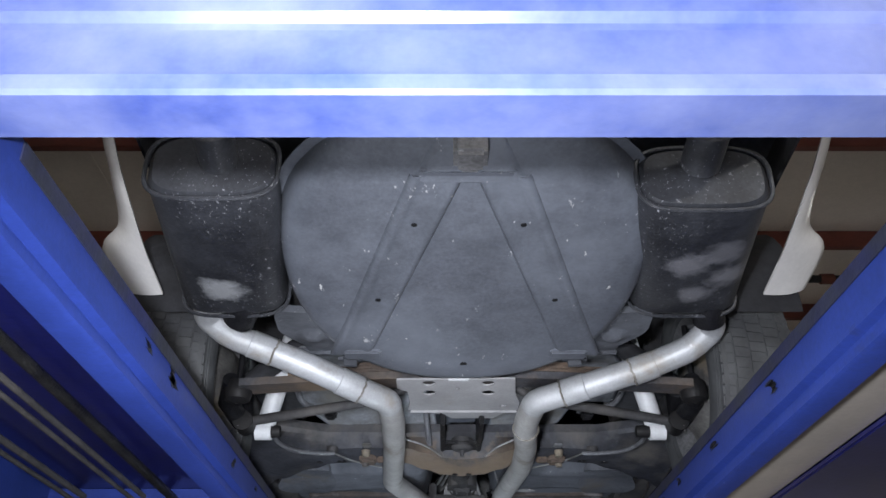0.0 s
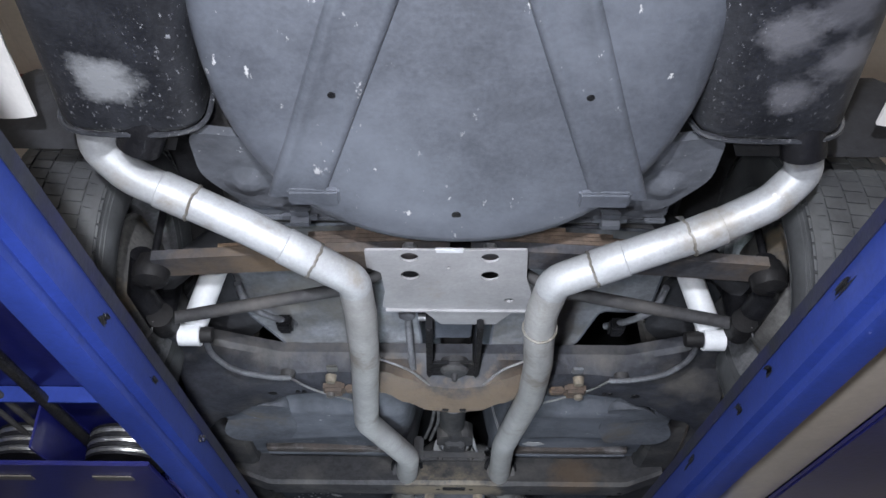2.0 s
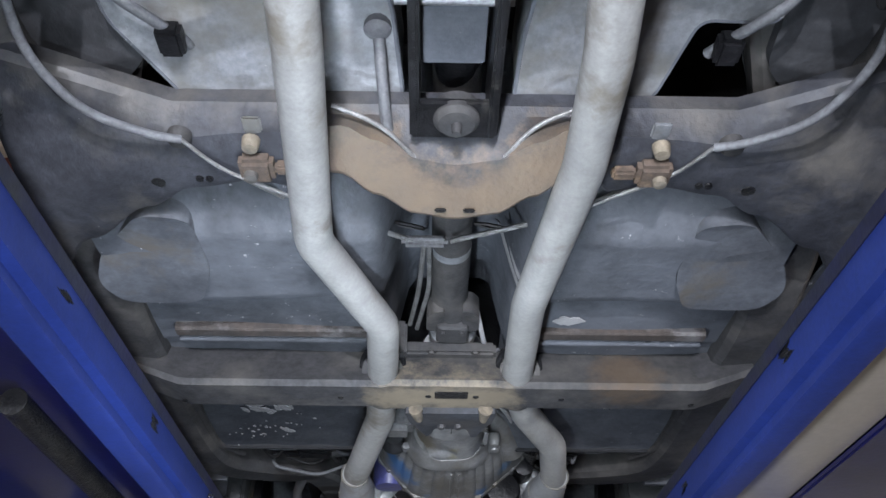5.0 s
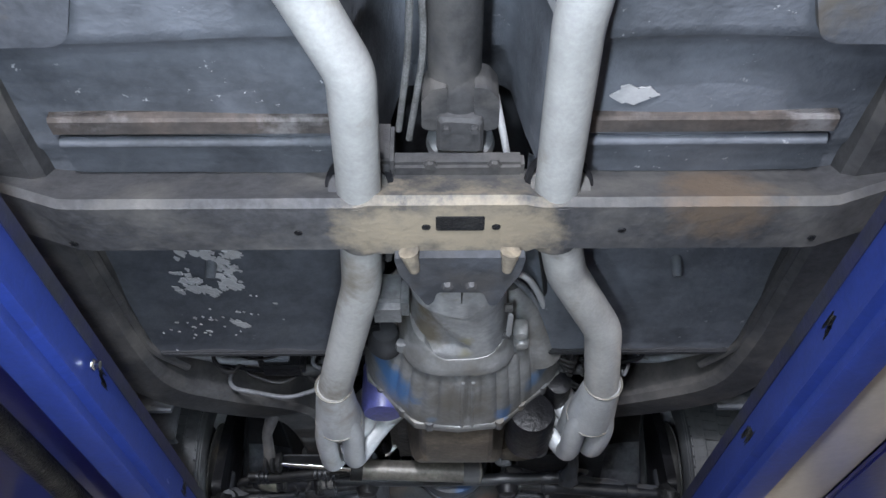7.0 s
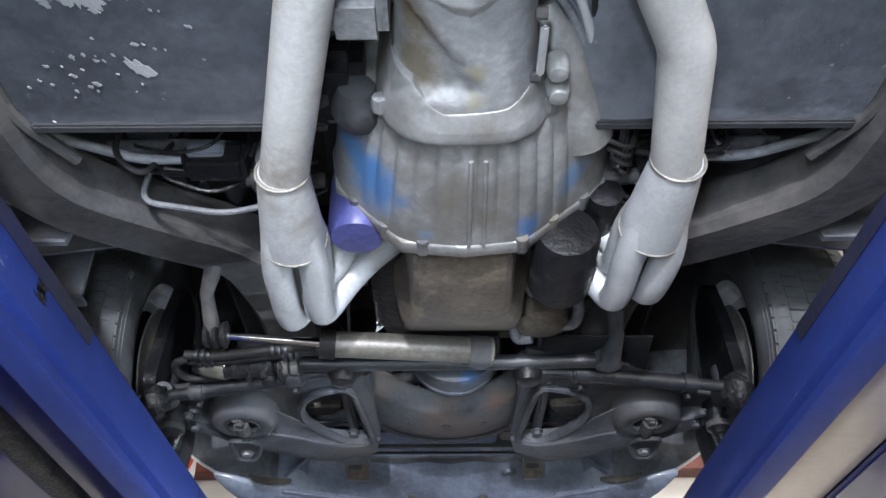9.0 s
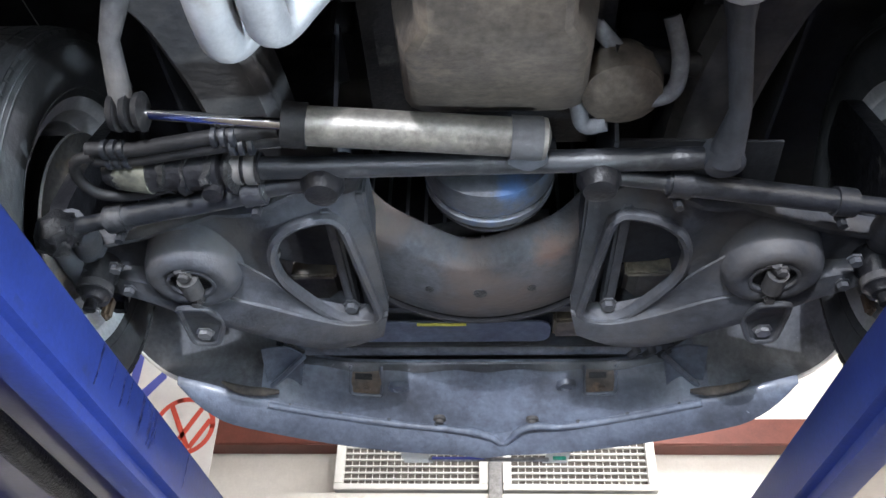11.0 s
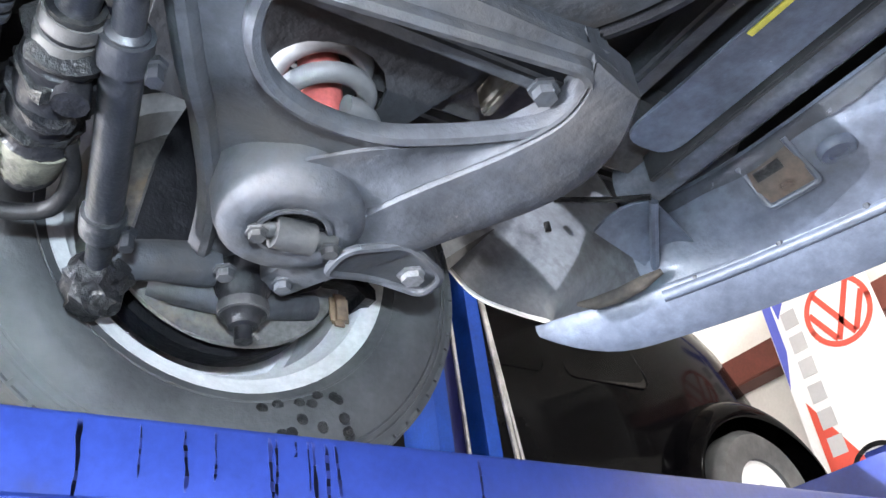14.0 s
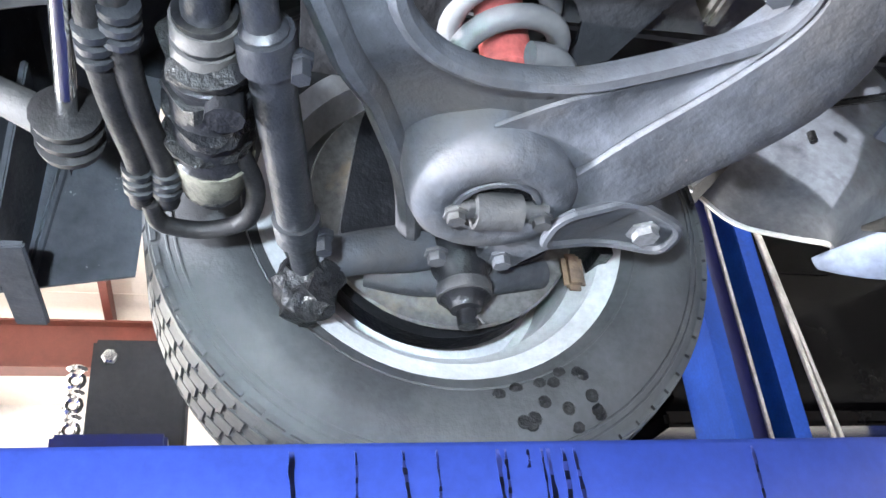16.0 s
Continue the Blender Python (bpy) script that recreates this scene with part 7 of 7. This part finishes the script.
for a in (-.242, .242):
    p = Vector(val((a + .455) / .91, .12))
    def on_panel(u, v, drop, a=a):
        return Vector(val((a - .032 + .064 * u + .455) / .91, .03 + .42 * v)) + Vector((0, -.35 * drop, -drop))
    sq = P("bracket_square", sheet(B(), lambda u, v: on_panel(u, v, .0025), 6, 6, (0, 0, .002)), RUST, vp, "rusty square bracket in the valance")
    P("bracket_edge", tube(B(), [on_panel(u, v, .005) for u, v in ((0, 0), (0, 1), (1, 1), (1, 0))], .0042, 8, .008), VAL, sq)
    P("bracket_slot", sheet(B(), lambda u, v: on_panel(.15 + .55 * u, .20 + .14 * v, .004), 2, 2, (0, 0, .001)), GREASE, sq)
    P("bracket_screw", bolt(B(), on_panel(.55, .62, .006), .007, .005), RUST, sq)
    q = Vector(val((a * .72 + .455) / .91, .30))
    P("valance_washer", lathe(B(), [(.004, -.003), (.010, -.003), (.012, -.0055), (.019, -.0055), (.022, -.001), (.022, .006)], (q.x, q.y, q.z - .002), "z", 20), VAL, vp)
P("top_flange", sheet(B(), lambda u, v: Vector(val(.03 + .94 * u, .0 + .09 * v)) + Vector((0, -.004, -.004 - .003 * math.sin(40 * u) * v)), 60, 3, (0, 0, .002)), STAINED, vp, "oil-stained top flange", 60)
for s in (-1, 1):
    gus = P("end_gusset", sheet(B(), lambda u, v, s=s: (CX + s * (.36 + .085 * u + .02 * v * (1 - u)), 5.262 + .100 * v - .020 * u, 2.075 - .040 * v + .012 * math.sin(3 * u)), 6, 6, (0, 0, .004)), VAL, vp, "bent pointed gusset at the valance end", 60)
    P("caked_dirt", tube(B(), mir(s, [(.520, 5.262, 2.016), (.500, 5.270, 2.008), (.47, 5.288, 2.008), (.44, 5.300, 2.012), (.415, 5.312, 2.018)]), [.003, .008, .010, .009, .004], 10), DIRT, vp, "brown caked dirt in the fold")
    P("gusset_fold", tube(B(), mir(s, [(.36, 5.262, 2.073), (.405, 5.30, 2.050), (.452, 5.345, 2.035)]), .006, 8), VAL, gus)
for a in (-.092, .105):
    q = Vector(val((a + .455) / .91, .86))
    P("valance_bolt", lathe(B(), [(.003, -.009), (.008, -.008), (.010, -.003), (.014, -.001), (.014, .006)], q, "z", 14), FRAME, vp, "bolt in the valance")
for k in range(9):
    a = -.40 + .1 * k
    q = Vector(val((a + .455) / .91, .95))
    P("rivet", lathe(B(), [(.001, -.006), (.004, -.004), (.005, .003)], q, "z", 8), ARM, vp)
# rails behind the valance
P("radiator_support", box(B(), CX - .36, CX + .34, 5.115, 5.145, 2.10, 2.14, .006), ARM, None, "grey radiator support rail")
P("radiator_strip", plate(B(), round_outline([(CX - .30, 5.155), (CX + .135, 5.155), (CX + .135, 5.232), (CX - .30, 5.232)], .03), 2.088, .004), VAL, None, "pale strip ahead of the crossmember")
P("support_step", box(B(), CX + .14, CX + .27, 5.16, 5.225, 2.092, 2.12, .006), PAN, None, "brown dirty step of the support")
# dark strip standing in for the line of shade beside the rail
P("rail_shade_strip", box(B(), CX - .34, CX + .38, 5.238, 5.246, 2.082, 2.12, .002), UNDER_DARK, None)
P("yellow_label", box(B(), -.075, .02, 5.158, 5.166, 2.0855, 2.0875), YELLOW, None, "small yellow label")
# added sheet that stops the bright wall showing between the rails
P("gap_sheet", box(B(), CX - .42, CX + .42, 5.06, 5.34, 2.165, 2.175, .002), UNDER_DARK, None, "added dark sheet filling the gap above the rails")
rad = P("radiator", box(B(), CX - .30, CX + .30, 5.035, 5.07, 2.14, 2.52, .004), IRON, None, "black radiator")
for k in range(16):
    P("fin", box(B(), CX - .285 + .036 * k, CX - .279 + .036 * k, 5.022, 5.034, 2.14, 2.50, .001), UNDER, rad)
P("radiator_hose", tube(B(), [(CX - .20, 5.03, 2.20), (CX - .17, 4.96, 2.14), (CX - .05, 4.90, 2.12), (CX + .12, 4.88, 2.13)], .014, 12, .05), HOSE, None, "grey hose behind the crossmember")
P("fan_shroud", tube(B(), [(CX - .22, 4.93, 2.11), (CX - .10, 4.955, 2.085), (CX + .10, 4.955, 2.085), (CX + .22, 4.93, 2.11)], .009, 8, .06), UNDER_DARK, None)
TUBE = surf("glossy_black_tube", (.16, .175, .21), (.09, .10, .125), .24, .2, 6, .3, 60, stain=(.10, .085, .075), stain_at=.62, stain_scale=7)
P("support_tube", tube(B(), [(CX - .40, 5.270, 2.125), (CX - .37, 5.278, 2.118), (CX + .37, 5.278, 2.118), (CX + .42, 5.27, 2.122)], .032, 18), TUBE, None, "glossy dark front cross tube")
for k in range(3):
    P("tube_clip", tube(B(), [(CX + .30 + .03 * k, 5.245, 2.10), (CX + .31 + .03 * k, 5.262, 2.082), (CX + .30 + .03 * k, 5.285, 2.086)], .009, 10), ARM, None)
# number plate hanger below the nose
hang = P("plate_hanger", box(B(), -.078, .195, 5.592, 5.600, 1.982, 1.991, .002), GREY_STEEL, None, "thin steel strip under the nose")
P("strip_face", box(B(), -.07, .05, 5.588, 5.591, 1.984, 1.990, .001), SIGN_BLUE, hang, "dull blue strip")
for x0, x1 in ((-.150, -.086), (.198, .252)):
    P("white_tab", sheet(B(), lambda u, v, x0=x0, x1=x1: (x0 + (x1 - x0) * u + (.018 if x0 < 0 else -.018) * v, 5.60 - .012 * (1 - v), 2.015 - .034 * v), 3, 3, (0, .003, 0)), WHITE, hang, "white bent tab")
P("pale_lip", box(B(), .03, .085, 5.596, 5.604, 1.9915, 2.003, .003), WHITE, hang)
P("green_chip", box(B(), CX + .155, CX + .185, 5.586, 5.5905, 1.983, 1.991, .001), surf("green_tag_paint", (.05, .45, .30), (.04, .4, .28), .4), hang)
for s in (-1, 1):
    # inside of the front fender ahead of the wheel
    edge = mir(s, [(.80, 5.20, 2.33), (.79, 5.265, 2.24), (.785, 5.315, 2.185), (.755, 5.375, 2.148), (.70, 5.385, 2.105), (.608, 5.290, 2.030)])
    inner = mir(s, [(.36, 5.13, 2.24), (.39, 5.17, 2.19), (.405, 5.22, 2.155), (.425, 5.275, 2.115), (.438, 5.315, 2.065), (.440, 5.345, 2.000)])
    def liner(u, v, edge=edge, inner=inner):
        a, b = bez(inner, u), bez(edge, u)
        p = a.lerp(b, v)
        p.z += .035 * math.sin(math.pi * v) * (1 - u ** 3) - .005 * u ** 4
        return p
    P("fender_liner", sheet(B(), liner, 16, 10, (0, 0, .006)), LINER, None, "dusty blue-grey liner ahead of the front wheel", 60)
    P("arch_lip", tube(B(), [bez(edge, k / 20) for k in range(21)], .0045, 6), BODY, None, "thin white arch edge")
    P("liner_seam", tube(B(), mir(s, [(.46, 5.20, 2.125), (.40, 5.235, 2.095), (.36, 5.26, 2.08)]), .004, 6), GREASE, None)
    P("liner_hole", lathe(B(), [(.001, -.003), (.005, -.003), (.005, .01)], mir(s, [(.54, 5.26, 2.147)])[0], "z", 10), GREASE, None)
    # inside of the fender round the wheel opening, and a hanging splash shield behind the tyre
    P("fender_inside", sheet(B(), lambda u, v, s=s: (CX + s * (.845 - .02 * v), 4.36 + .95 * u, 2.38 + .05 * math.cos(6.28 * u) + .25 * v), 12, 4, (s * .006, 0, 0)), UNDER_DARK, None, "dark inside of the front fender", 60)
    P("splash_shield", sheet(B(), lambda u, v, s=s: (CX + s * (.80 + .05 * v), 4.345 + .165 * u + .01 * v, 2.045 + .03 * u + .36 * v), 6, 6, (s * .005, 0, 0)), UNDER, None, "grey splash shield behind the wheel", 60)
    P("shield_rib", tube(B(), mir(s, [(.798, 4.40, 2.06), (.846, 4.425, 2.40)]), .006, 8), UNDER, None)
    # back wall of the front wheel housing and its bent flap
    P("housing_back", sheet(B(), lambda u, v, s=s: (CX + s * (.44 + .40 * u), 4.30 + .05 * u + .10 * v * v, 2.10 - .015 * u + .50 * v), 8, 6, (0, .006, 0)), UNDER, None, "dusty back wall of the wheel housing", 60)
hold(car)

# ---- black car on the neighbouring lift ----
def black_car():
    t = thing("vintage_black_car", "glossy black rounded vintage car with pale wheel centres on a lift", "car", (-2.79, 6.67, 2.10))
    x0, yc, zb = -2.79, 6.67, 2.10
    rings = []
    for k in range(25):
        u = -1 + 2 * k / 24
        y = yc + 2.0 * u * .92
        top = .62 + .72 * (1 - abs(u) ** 3.4) ** .6 if abs(u) < 1 else .62
        hw = .66 * (1 - .35 * abs(u) ** 4)
        ring = []
        for q in range(24):
            th = 2 * math.pi * q / 24
            c, d = math.cos(th), math.sin(th)
            ring.append((x0 + hw * math.copysign(abs(c) ** .6, c), y, zb + .38 + (top * .98 if d > 0 else .16) * math.copysign(abs(d) ** .7, d)))
        rings.append(ring)
    P2 = lambda n, bm, m, par=t, lab="": part(n, bm, m, par, lab, 50)
    P2("body", loft(B(), rings), BLACK_CAR, t, "rounded black body")
    for s in (-1, 1):
        for y in (yc - 1.2, yc + 1.2):
            def fender(u, v, s=s, y=y):
                th = math.pi * u
                return (x0 + s * (.50 + .27 * math.sin(math.pi * v * .5) ** .7), y - .52 * math.cos(th) * (1 - .12 * v), zb + .30 + (.50 - .12 * v * v) * math.sin(th))
            P2("fender", sheet(B(), fender, 24, 8, (0, 0, .01)), BLACK_CAR, t, "bulging black fender")
            w = P2("tyre", lathe(B(), [(.18, -.07), (.29, -.08), (.32, -.05), (.32, .05), (.29, .08), (.18, .07)], (x0 + s * .66, y, zb + .32), "x", 40, closed=True), RUBBER, t, "black tyre")
            P2("wheel_centre", lathe(B(), [(.005, .06), (.06, .058), (.09, .03), (.17, .045), (.20, .06), (.20, -.05), (.005, -.05)] if s > 0 else [(.005, -.06), (.06, -.058), (.09, -.03), (.17, -.045), (.20, -.06), (.20, .05), (.005, .05)], (x0 + s * .66, y, zb + .32), "x", 36), WHITE, w, "cream wheel centre")
            P2("hub_cap", lathe(B(), [(.002, s * .085), (.05, s * .08), (.075, s * .05)], (x0 + s * .66, y, zb + .32), "x", 28), CHROME, w, "chrome hub cap")
        # belt trim, windows and running board
        P2("belt_trim", tube(B(), [(x0 + s * (.632 - .17 * abs(k / 10 - 1) ** 3), yc + 1.55 * (k / 10 - 1), zb + .70 - .05 * abs(k / 10 - 1) ** 2) for k in range(21)], .004, 8), CHROME, t, "thin chrome belt trim")
        for y0, y1 in ((-.62, .12), (.20, .72)):
            o = round_outline([(yc + y0, zb + .80), (yc + y1, zb + .80), (yc + y1 - .10, zb + 1.15), (yc + y0 + .12, zb + 1.18)], .08)
            bm = B()
            a = [bm.verts.new((x0 + s * (.655 - .20 * (z - zb - .7) ** 1.5), y, z)) for y, z in o]
            b = [bm.verts.new((v.co.x - s * .02, v.co.y, v.co.z)) for v in a]
            bm.faces.new(a)
            bm.faces.new(b[::-1])
            for i in range(len(a)):
                bm.faces.new((a[i], a[(i + 1) % len(a)], b[(i + 1) % len(a)], b[i]))
            wd = P2("window", bm, GLASS_DARK, t, "dark side window")
            P2("window_trim", tube(B(), [(x0 + s * (.657 - .20 * (z - zb - .7) ** 1.5), y, z) for y, z in o + o[:1]], .004, 8), BLACK_CAR, wd)
        P2("running_board", box(B(), *sorted((x0 + s * .48, x0 + s * .72)), yc - .75, yc + .75, zb + .22, zb + .27, .012), BLACK_CAR, t)
        P2("door_handle", tube(B(), [(x0 + s * .66, yc - .42, zb + .66), (x0 + s * .67, yc - .30, zb + .66)], .009, 8), CHROME, t, "chrome door handle")
    hold(t)
    return t


black_car()
nl = thing("second_lift", "blue painted lift carrying the black car", "car lift", (-2.79, 6.67, 0))
for s in (-1, 1):
    part("runway", box(B(), -2.79 + s * .66 - .22, -2.79 + s * .66 + .22, 4.4, 8.6, 1.98, 2.10, .008), BLUE, nl, "blue painted runway")
for x in (-3.94, -1.78):
    for y in (4.75, 8.45):
        part("post", box(B(), x - .08, x + .08, y - .08, y + .08, 0, 2.6, .008), BLUE, nl, "blue steel post")
for y in (4.75, 8.45):
    part("cross_beam", box(B(), -3.86, -1.86, y - .06, y + .06, 1.83, 1.978, .006), BLUE, nl)
hold(nl)
